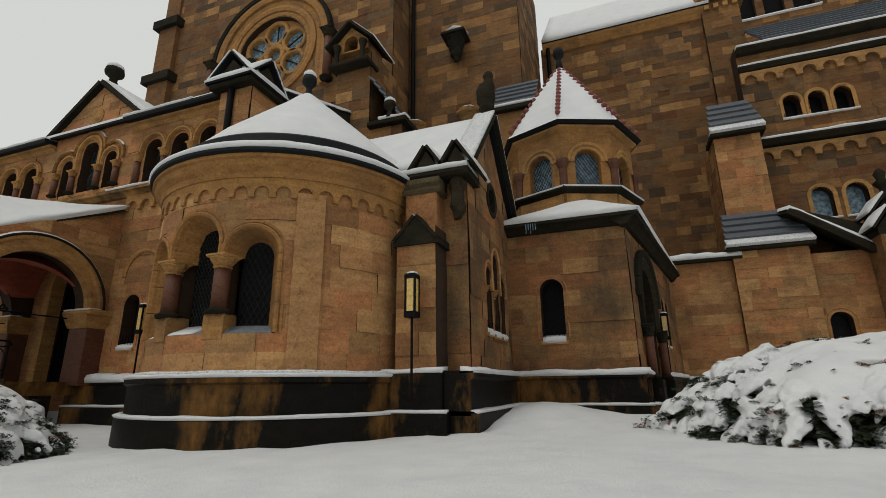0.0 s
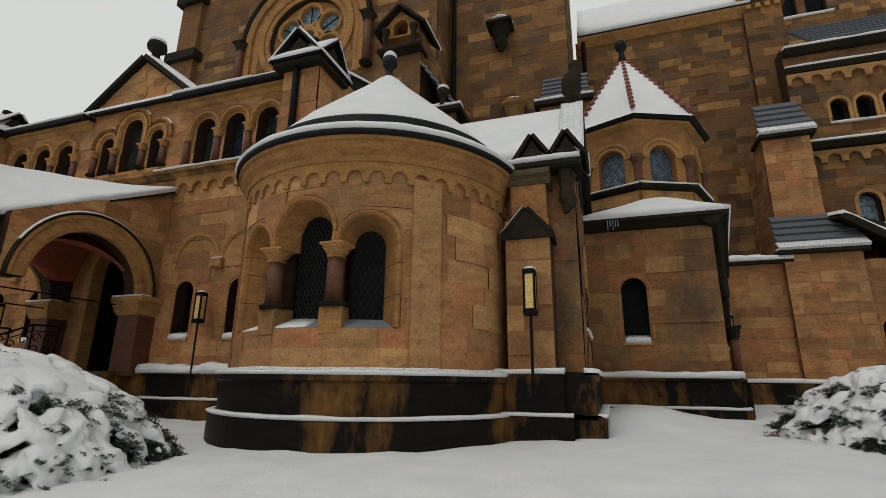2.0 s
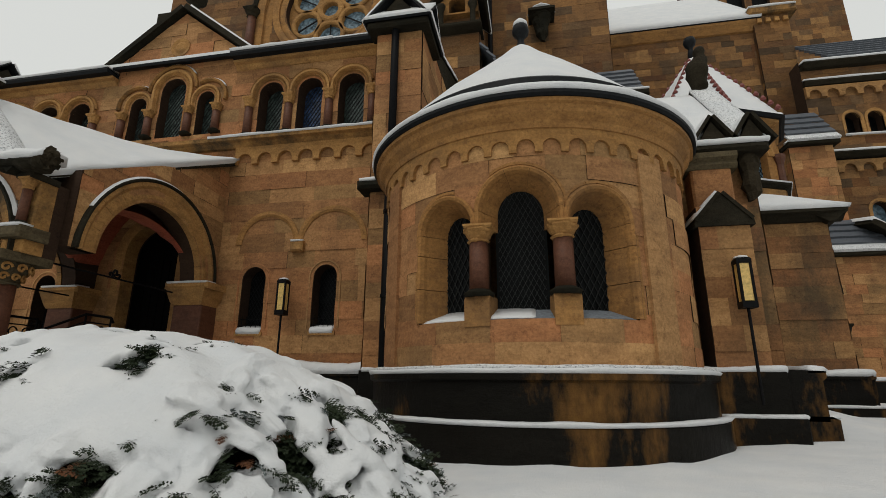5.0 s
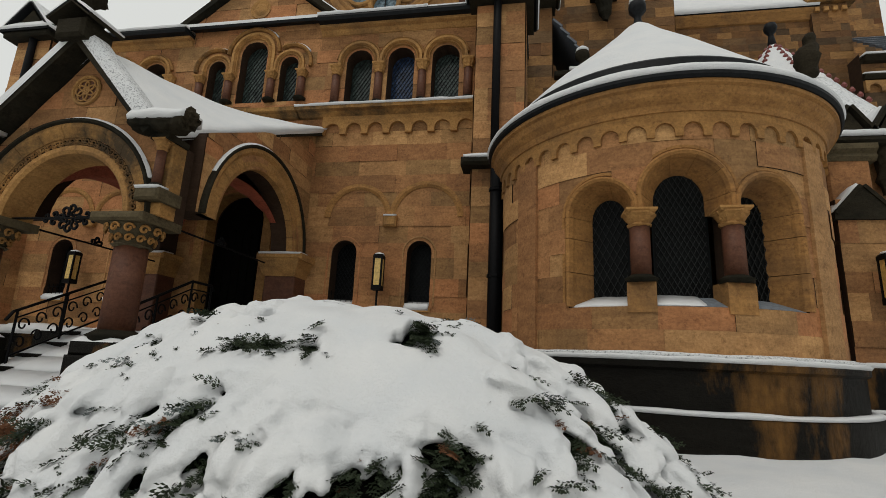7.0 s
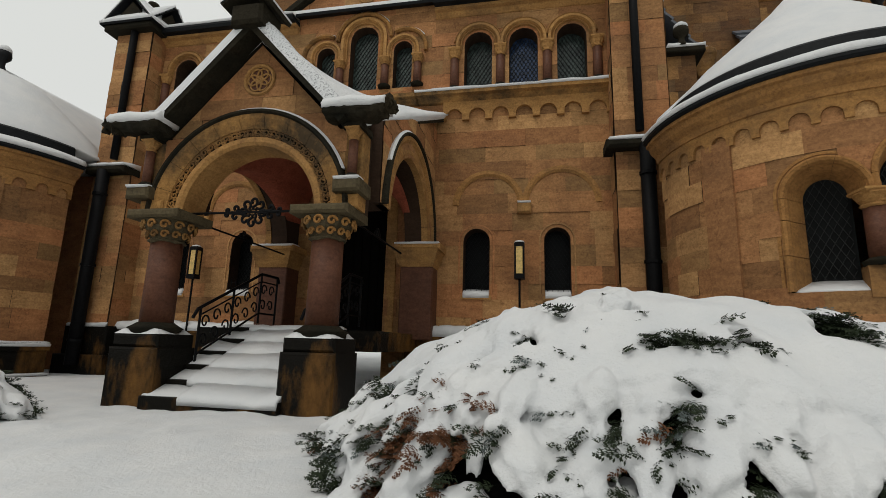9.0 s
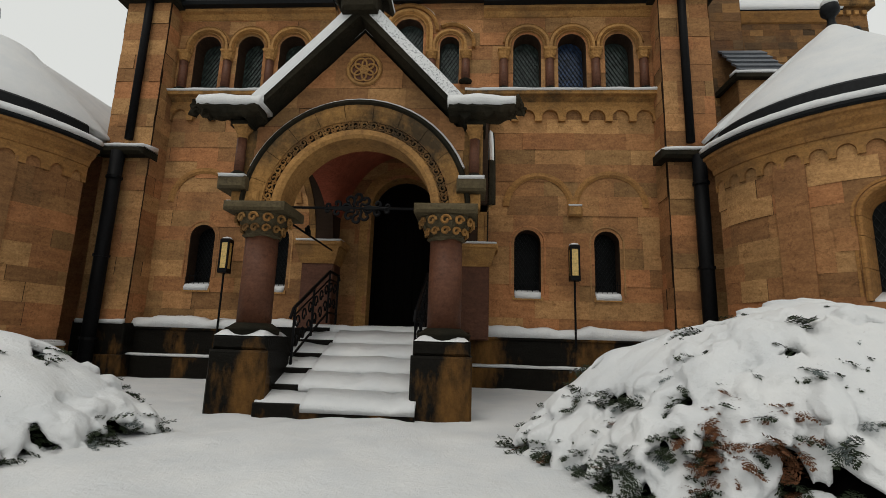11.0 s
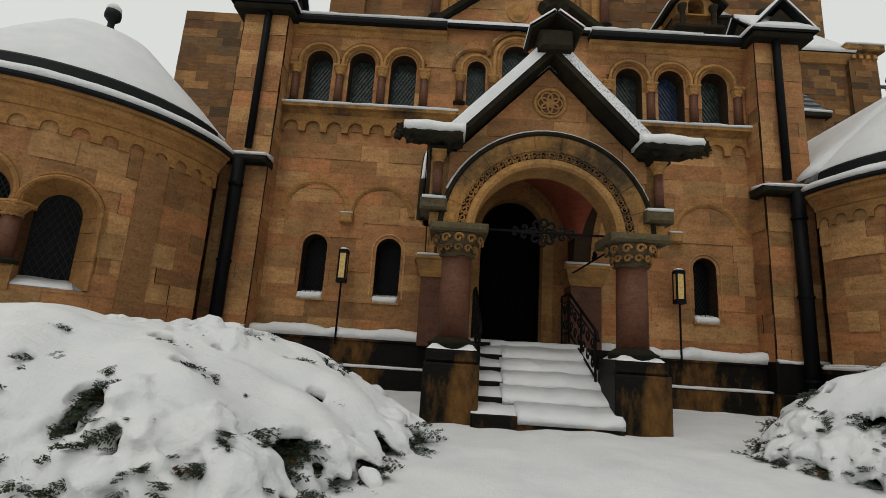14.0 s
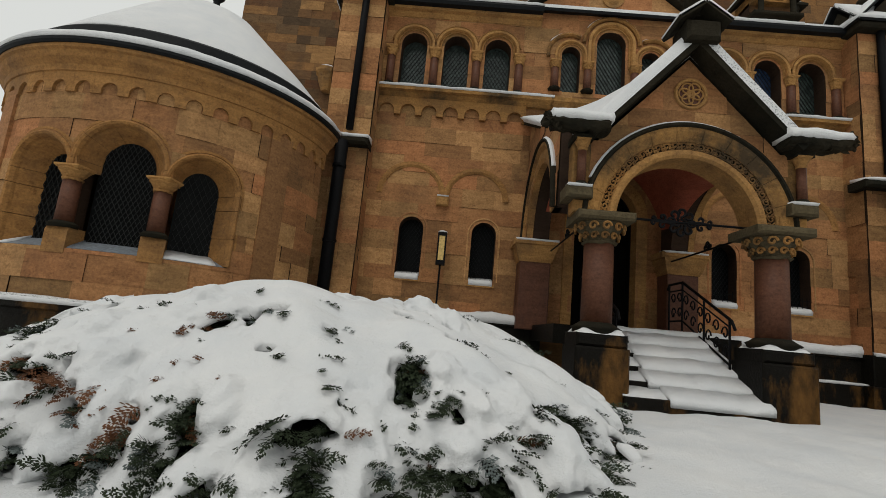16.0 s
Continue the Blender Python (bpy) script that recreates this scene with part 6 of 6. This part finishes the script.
    # corbelled canopies
    for x, y, z, sc in ((8.5, 6.75, 13.2, 1.0),):
        c = thing("canopy", "carved stone canopy console with snow", "canopy", "canopies", at=(x, y, z))
        bm = lathe([(0.08, -0.6), (0.2, -0.35), (0.26, 0.0), (0.34, 0.3), (0.4, 0.36), (0.4, 0.42)], n=10)
        carve(bm, 0.08, 5)
        part("console", bm, M_SOOTY, c)
        part("little_roof", lathe([(0.66, 0.4), (0.66, 0.48), (0.05, 0.95)], n=4, square=True), M_SOOTY, c)
        smooth(part("snow", lathe([(0.5, 0.58), (0.32, 0.78), (0.03, 1.0)], n=8), M_SNOW, c))
    for x, y, z in ((8.9, 6.85, 10.2), (6.95, 6.4, 9.8), (-8.3, 6.85, 9.6)):
        v = thing("stone_console", "round carved stone console on the wall with snow", "ornament", "stone consoles", at=(x, y, z))
        bm = lathe([(0.18, -0.6), (0.32, -0.2), (0.38, 0.0), (0.45, 0.1), (0.45, 0.22)], n=12)
        carve(bm, 0.05, 8)
        part("console", bm, M_CARVED, v)
        smooth(part("snow", lathe([(0.42, 0.21), (0.32, 0.33), (0.02, 0.38)], n=12), M_SNOW, v))
    # buttress beside the rose window: gabled head over a niche, slate offset at its side
    rb = thing("rose_buttress", "stepped buttress with a gabled niche head and a snowy slate offset", "buttress")
    wall("wall_buttress", south(3.75), [(5.3, 4.0), (6.55, 4.0), (6.55, 11.5), (5.3, 11.5)], [], 1.9, "shaft of the buttress beside the rose window", 0.36, (0.45, 0.8), seed=161, mat=M_FAR, joined=True)
    wall("wall_buttress", east(6.55), [(3.75, 4.0), (5.6, 4.0), (5.6, 11.5), (3.75, 11.5)], [], 0.3, "flank of the buttress beside the rose window", 0.36, (0.45, 0.8), seed=162, mat=M_FAR, joined=True)
    bm = sheet([(5.3, 11.4), (6.55, 11.4), (6.55, 11.75), (5.92, 12.35), (5.3, 11.75)], [arch_hole(5.92, 0.5, 11.45, 12.0)])
    part("niche_head", slab(bm, south(3.6), -0.9, 0.1), M_WEATHERED, rb, "weathered gabled niche")
    bm.free()
    for x in (5.45, 6.4):
        smooth(part("niche_column", lathe([(0.11, 0), (0.08, 0.08), (0.08, 0.5), (0.14, 0.66), (0.14, 0.72)], (x, 3.42, 10.95), 8), M_SOOTY, rb))
    bm = bmesh.new()
    box(bm, south(3.5), 5.2, 6.65, -0.6, 0.2, 10.85, 10.97, 0.03)
    part("niche_floor", bm, M_SOOTY, rb)
    for k in (1, -1):
        p = [(5.92 + k * 0.85, 3.3, 11.62), (5.92 + k * 0.85, 4.8, 11.62), (5.92, 4.8, 12.45), (5.92, 3.3, 12.45)]
        p = p if k > 0 else p[::-1]
        roof_slab("slope", rb, p, M_SOOTY, 0.08)
        snow_slope(rb, [Vector(q) + Vector((k * 0.04, 0.12, 0.06)) for q in p], 0.09, 8, 8, k)
    wall("wall_buttress", south(3.75), [(6.55, 4.0), (7.7, 4.0), (7.7, 8.6), (6.55, 8.6)], [], 1.9, "lower stage of the buttress beside the rose window", 0.36, (0.45, 0.8), seed=163, mat=M_FAR, joined=True)
    for k in range(6):
        t0, t1 = k / 6, (k + 1) / 6
        x0, x1, z0, z1 = 7.75 - 1.15 * t0, 7.7 - 1.15 * t1, 8.7 + 1.7 * t0, 8.66 + 1.7 * t1
        roof_slab("slate_course", rb, [(x0, 3.6, z0), (x0, 5.6, z0), (x1, 5.6, z1), (x1, 3.6, z1)], M_SLATE, 0.06)
    bm = bmesh.new()
    box(bm, south(0), 6.6, 7.9, -5.6, -3.5, 8.52, 8.68, 0.03)
    part("offset_slab", bm, M_SOOTY, rb)
    snow_band(rb, south(0), 7.0, 7.9, -3.9, -3.5, 8.68, 0.1, 8, 3)
    knob(rb, (7.35, 3.6, 8.7), 0.2, 0.6)
    # cluster of small gables at the foot of the lean-to roof
    pc = thing("snowy_pinnacle", "cluster of small dark stone gables and a finial under snow", "pinnacle", at=(20.75, 8.0, 0))
    bm = bmesh.new()
    box(bm, south(0), -0.55, 0.75, -1.2, 0.25, 0.2, 4.7, 0.05)
    part("pier", bm, M_FAR, pc)
    for x, y, z, w in ((-0.25, -0.05, 4.7, 0.34), (0.35, -0.05, 4.3, 0.36), (0.0, 0.5, 5.25, 0.36)):
        bm = sheet([(x - w, z), (x + w, z), (x + w, z + 0.18), (x, z + 0.62), (x - w, z + 0.18)], [])
        part("gable", slab(bm, south(y), -0.5, 0.2), M_SOOTY, pc)
        bm.free()
        for k in (1, -1):
            p = [(x + k * (w + 0.1), y - 0.32, z + 0.14), (x + k * (w + 0.1), y + 0.55, z + 0.14), (x, y + 0.55, z + 0.72), (x, y - 0.32, z + 0.72)]
            p = p if k > 0 else p[::-1]
            roof_slab("slope", pc, p, M_SOOTY, 0.06)
            snow_slope(pc, [Vector(q) + Vector((k * 0.03, 0.04, 0.045)) for q in p], 0.1, 6, 6, k + x)
    smooth(part("finial", lathe([(0.16, 5.8), (0.1, 6.0), (0.1, 6.15), (0.22, 6.3), (0.1, 6.42), (0.16, 6.6), (0.05, 6.75)], (0, 0.3, 0), 8), M_SOOTY, pc))
    # left corner turret
    lt2 = thing("corner_turret", "stepped dark corner turret against the sky", "turret", at=(-5.3, 5.9, 0))
    for z0, z1, r in ((4, 14.2, 0.85), (14.2, 14.6, 1.15), (14.6, 17.2, 0.75), (17.2, 17.6, 1.05), (17.6, 21, 0.6)):
        part("stage", lathe([(r, z0), (r, z1)], n=4, square=True), M_FAR if r < 1 else M_SOOTY, lt2)


main_church()


# ---- lamps ----
def wall_lamp(foot=-0.15):
    l = thing("lamp_post", "slim black lamp post with a tall yellow box lantern", "lamp", "lamp posts")
    part("pole", mesh_of(*tube([(0, 0, foot), (0, 0, 1.05)], 0.02, 8)), M_IRON, l)
    lan = part("lantern", lathe([(0.128, 1.02), (0.128, 1.1), (0.1, 1.1), (0.1, 1.12), (0.04, 1.12), (0.04, 1.6), (0.128, 1.6), (0.128, 1.65), (0.1, 1.68)], n=4, square=True), M_IRON, l)
    for a in range(4):
        c, s = math.cos(a * math.pi / 2), math.sin(a * math.pi / 2)
        bm = bmesh.new()
        box(bm, lambda u, d, z: (c * d - s * u, s * d + c * u, z), -0.058, 0.058, 0.064, 0.077, 1.11, 1.6, 0.004)
        part("glass_panel", bm, M_LAMP, lan, "opal yellow glass")
    for sx in (1, -1):
        for sy in (1, -1):
            bm = bmesh.new()
            box(bm, south(0), sx * 0.073 - 0.015, sx * 0.073 + 0.015, sy * 0.073 - 0.015, sy * 0.073 + 0.015, 1.08, 1.61)
            part("corner_bar", bm, M_IRON, lan)
    smooth(part("snow", lathe([(0.1, 1.675), (0.08, 1.7), (0.01, 1.72)], n=8), M_SNOW, lan))
    return l


lamp = wall_lamp()
lamp.location = (3.26, -0.32, 0.98)
for x, y, z in ((-3.26, -0.32, 0.98), (10.5, -1.72, 0.75)):
    copy_thing(lamp, pose(x, y, z))


tall_lamp = wall_lamp(-0.75)
tall_lamp.location = (14.35, 5.2, 0.85)


# ---- shrubs under snow ----
def frond_template():
    """A flat feathery juniper frond of unit length, pointing along x."""
    v, f = [], []
    for k in range(9):
        t = 0.06 + 0.11 * k
        for sg in (1, -1):
            ang = radians(48 - 18 * t) * sg
            ln = 0.4 * (1 - 0.78 * t) + 0.05
            dx, dy = math.cos(ang), math.sin(ang)
            for j in range(3):
                a, b = ln * j / 3, ln * (j + 1.35) / 3
                w = 0.05 * (1 - 0.2 * j)
                lift = 0.05 * math.sin(k * 2.1 + j * 1.7 + sg)
                o = len(v)
                m = (a + b) / 2
                v += [(t + dx * a, dy * a, 0), (t + dx * m - dy * w, dy * m + dx * w, lift), (t + dx * b, dy * b, lift * 1.6), (t + dx * m + dy * w, dy * m - dx * w, lift)]
                f.append((o, o + 1, o + 2, o + 3))
    o = len(v)
    v += [(0, -0.012, 0), (0, 0.012, 0), (1.0, 0.004, 0.02), (1.0, -0.004, 0.02)]
    f.append((o, o + 1, o + 2, o + 3))
    return np.array(v), np.array(f)


FROND_V, FROND_F = frond_template()


def fronds(name, spots, mat, parent):
    """spots: (base, azimuth, pitch, roll, length) for each frond."""
    if not spots:
        return
    vs = np.empty((len(spots), len(FROND_V), 3))
    for k, (base, az, pitch, roll, ln) in enumerate(spots):
        m = np.array((Matrix.Rotation(az, 3, "Z") @ Matrix.Rotation(-pitch, 3, "Y") @ Matrix.Rotation(roll, 3, "X")))
        bent = FROND_V.copy()
        bent[:, 2] -= 0.22 * bent[:, 0] ** 2
        vs[k] = bent @ m.T * ln + np.array(base)
    fs = (FROND_F[None] + (np.arange(len(spots)) * len(FROND_V))[:, None, None]).reshape(-1, 4)
    me = bpy.data.meshes.new(name)
    me.from_pydata(vs.reshape(-1, 3).tolist(), [], fs.tolist())
    me.materials.append(mat)
    ob = new(name, me)
    ob.parent = parent
    tagged(ob, kind="stuff")


def shrub(name_label, cx, cy, rx, ry, h, seed, torn=0.0, lobes=150, many=2400, brown=(0, 0, 0.0)):
    """A low juniper: pillows of snow on drooping boughs, dark feathery sprays between and under them."""
    rng = random.Random(seed)
    sh = thing("juniper_shrub", name_label, "shrub", "junipers", at=(cx, cy, 0))

    def rim_of(x, y):
        a = math.atan2(y / ry, x / rx)
        return 1 + 0.13 * noise.noise((math.cos(a) * 1.7, math.sin(a) * 1.7, seed)) + 0.07 * noise.noise((math.cos(a) * 5, math.sin(a) * 5, seed + 3))

    def dome(x, y):
        q = math.hypot(x / rx, y / ry) / rim_of(x, y)
        g = ground_z(cx + x, cy + y)
        z = h * max(0.0, 1 - min(q, 1.0) ** 2.3) ** 0.85
        return g + z + 0.12 * noise.noise((x * 0.9, y * 0.9, seed)) * min(1, max(0, 1 - q) * 5), q

    def openness(x, y, q):
        return torn + 0.75 * noise.noise((x * 0.75, y * 0.95, seed + 11)) + 0.28 * noise.noise((x * 2.4, y * 2.4, seed + 31)) + 1.9 * max(0, q - 0.72) - 0.6 * max(0, 0.45 - q)

    # closed areas: an even, softly lumped blanket
    n = 120
    verts, keep = [], {}
    for j in range(n + 1):
        for i in range(n + 1):
            x, y = (-1.05 + 2.1 * i / n) * rx, (-1.05 + 2.1 * j / n) * ry
            z, q = dome(x, y)
            pit = noise.noise((x * 3.6, y * 3.6, seed + 71)) + 0.3 * noise.noise((x * 9, y * 9, seed + 5))
            keep[i, j] = q < 0.93 and openness(x, y, q) < 0.17 and pit < 0.48
            soft_ = noise.voronoi((x * 2.4 + seed, y * 2.4, 1.3))[0][0]
            verts.append((x, y, z + 0.05 * (1 - min(1, soft_ * 1.3) ** 2) + 0.025 * noise.noise((x * 3.3, y * 3.3, seed + 8))))
    faces = [(j * (n + 1) + i, j * (n + 1) + i + 1, (j + 1) * (n + 1) + i + 1, (j + 1) * (n + 1) + i) for j in range(n) for i in range(n) if keep[i, j] and keep[i + 1, j] and keep[i, j + 1] and keep[i + 1, j + 1]]
    total, seen = len(verts), set()
    for q in faces:
        seen.update(zip(q, q[1:] + q[:1]))
    low = [(x, y, z - 0.1) for x, y, z in verts]
    shell = faces + [tuple(k + total for k in q[::-1]) for q in faces] + [(b, a, a + total, b + total) for a, b in seen if (b, a) not in seen]
    pieces = [(verts + low, shell)]
    # pillows on the boughs
    ball = bmesh.new()
    bmesh.ops.create_icosphere(ball, subdivisions=3, radius=1.0)
    ball.verts.index_update()
    ball_v = [v.co.copy() for v in ball.verts]
    ball_f = [tuple(v.index for v in f.verts) for f in ball.faces]
    ball.free()
    pads, tries = [], 0

    def pad(x, y, z, az, pitch, L, W, T):
        rot = Matrix.Rotation(az, 3, "Z") @ Matrix.Rotation(-pitch, 3, "Y")
        s = rng.random() * 50
        vs = []
        for c in ball_v:
            k = 1 + 0.35 * noise.noise((c.x * 1.6 + s, c.y * 1.6, c.z * 1.6)) + 0.3 * noise.noise((c.x * 4.2 + s, c.y * 4.2, c.z * 3))
            q = Vector((c.x * L * k, c.y * W * k * (1 - 0.2 * c.x), (c.z if c.z > 0 else c.z * 0.5) * T * k))
            q.z -= 0.2 * L * max(0, c.x) ** 2 + 0.12 * W * c.y * c.y
            vs.append(rot @ q + Vector((x, y, z)))
        pieces.append((vs, ball_f))
        pads.append((x, y, z, az, L, W, T, pitch))

    while len(pads) < lobes and tries < 9000:
        tries += 1
        x, y = rng.uniform(-1, 1) * rx, rng.uniform(-1, 1) * ry
        z, q = dome(x, y)
        o = openness(x, y, q)
        if q > 0.97 or o < 0.03 or (o < 0.25 and rng.random() > 0.35):
            continue
        if any((x - p[0]) ** 2 + (y - p[1]) ** 2 < (0.5 * (p[4] + p[5])) ** 2 for p in pads):
            continue
        e = 0.05
        gx, gy = (dome(x + e, y)[0] - dome(x - e, y)[0]) / (2 * e), (dome(x, y + e)[0] - dome(x, y - e)[0]) / (2 * e)
        az = (math.atan2(-gy, -gx) if math.hypot(gx, gy) > 0.12 else math.atan2(y, x)) + rng.uniform(-0.55, 0.55)
        slope = math.atan(min(1.1, math.hypot(gx, gy)))
        L, W = rng.uniform(0.13, 0.3), rng.uniform(0.1, 0.18)
        pad(x, y, z + rng.uniform(-0.1, 0.02), az, -0.7 * slope + rng.uniform(-0.25, 0.25), L, W, rng.uniform(0.06, 0.1))
    for x, y, z, az, L, W, T, pitch in list(pads):
        for _ in range(rng.choice((2, 3, 3, 4))):
            da = rng.uniform(-1.5, 1.5)
            r = L * rng.uniform(0.75, 1.05)
            pad(x + r * math.cos(az + da), y + r * math.sin(az + da), z + r * math.tan(pitch) - 0.05, az + da, pitch - 0.25, rng.uniform(0.06, 0.12), rng.uniform(0.035, 0.06), 0.04)
    snow = smooth(part("snow_blanket", mesh_of(*join(*pieces)), M_SNOW, sh, "thick pillowy fresh snow lying on the boughs"))
    weld = snow.modifiers.new("weld", "REMESH")
    weld.mode, weld.voxel_size, weld.use_smooth_shade = "VOXEL", 0.018, True
    soft_mod = snow.modifiers.new("soften", "SMOOTH")
    soft_mod.factor, soft_mod.iterations = 0.5, 2
    # dark body below: the shade under the boughs is put into its near-black colour
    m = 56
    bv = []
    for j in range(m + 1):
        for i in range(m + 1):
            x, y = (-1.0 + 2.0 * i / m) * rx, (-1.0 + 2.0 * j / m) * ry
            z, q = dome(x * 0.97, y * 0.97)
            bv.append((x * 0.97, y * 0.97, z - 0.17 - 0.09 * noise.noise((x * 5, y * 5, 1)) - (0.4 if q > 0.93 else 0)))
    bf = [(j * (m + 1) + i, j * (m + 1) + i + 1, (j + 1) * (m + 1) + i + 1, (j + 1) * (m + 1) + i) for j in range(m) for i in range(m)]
    part("shaded_growth", mesh_of(bv, bf), M_DOOR_AND_SHADE, sh, "inner growth as one sheet, its deep shade put into the near-black colour")
    # sprays in the gaps, under the tips of the pillows and round the rim
    P = np.array([(p[0], p[1], math.cos(p[3]), math.sin(p[3]), p[4], p[5]) for p in pads])
    kinds = {"green": [], "brown": [], "dusted": []}

    def grow(x, y, z, az):
        spot = ((x, y, z), az, rng.uniform(-0.35, 0.55), rng.uniform(-0.7, 0.7), rng.uniform(0.09, 0.2))
        near = math.hypot(x / rx - brown[0], y / ry - brown[1]) < brown[2]
        key = "brown" if near and rng.random() < 0.75 or rng.random() < 0.03 else ("dusted" if rng.random() < 0.1 else "green")
        kinds[key].append(spot)

    made = tries = 0
    while made < many and tries < 60000:
        tries += 1
        x, y = rng.uniform(-1, 1) * rx, rng.uniform(-1, 1) * ry
        z, q = dome(x, y)
        if q > 1.0:
            continue
        i, j = int((x / rx + 1.05) / 2.1 * n), int((y / ry + 1.05) / 2.1 * n)
        if keep.get((i, j)) and rng.random() > 0.004:
            continue
        du, dv = x - P[:, 0], y - P[:, 1]
        lu, lv = (du * P[:, 2] + dv * P[:, 3]) / P[:, 4], (dv * P[:, 2] - du * P[:, 3]) / P[:, 5]
        if (lu * lu + lv * lv < 0.75).any():
            continue
        made += 1
        grow(x, y, z - rng.uniform(0.0, 0.15), math.atan2(y, x) + rng.uniform(-1.1, 1.1))
    for x, y, z, az, L, W, T, pitch in pads:
        for _ in range(8 if L > 0.125 else 3):
            a = rng.uniform(-1.3, 1.3)
            u, w = 0.82 * L * math.cos(a), 0.82 * W * math.sin(a)
            px, py = x + u * math.cos(az) - w * math.sin(az), y + u * math.sin(az) + w * math.cos(az)
            grow(px, py, z + u * math.tan(pitch) - 0.22 * L - rng.uniform(0.0, 0.05), az + 0.7 * a)
    for nm, key, mat in (("needle_sprays", "green", M_NEEDLE), ("browned_sprays", "brown", M_BROWNED), ("dusted_sprays", "dusted", M_DUSTED)):
        fronds(nm, kinds[key], mat, sh)
    return sh


shrub("sprawling juniper under thick snow between apse and path", 4.55, -5.0, 2.6, 1.75, 1.18, 1, 0.0, 430, 6500, (-0.6, -0.65, 0.16))
shrub("sprawling juniper under thick snow before the other apse", -4.15, -5.6, 2.7, 2.05, 0.95, 2, 0.0, 380, 5500, (-0.2, -0.7, 0.2))
shrub("low juniper under snow beside the chapel", 16.4, -0.5, 2.75, 2.0, 1.12, 3, 0.0, 230, 3000, (-0.2, -0.75, 0.15))

lay_blocks()
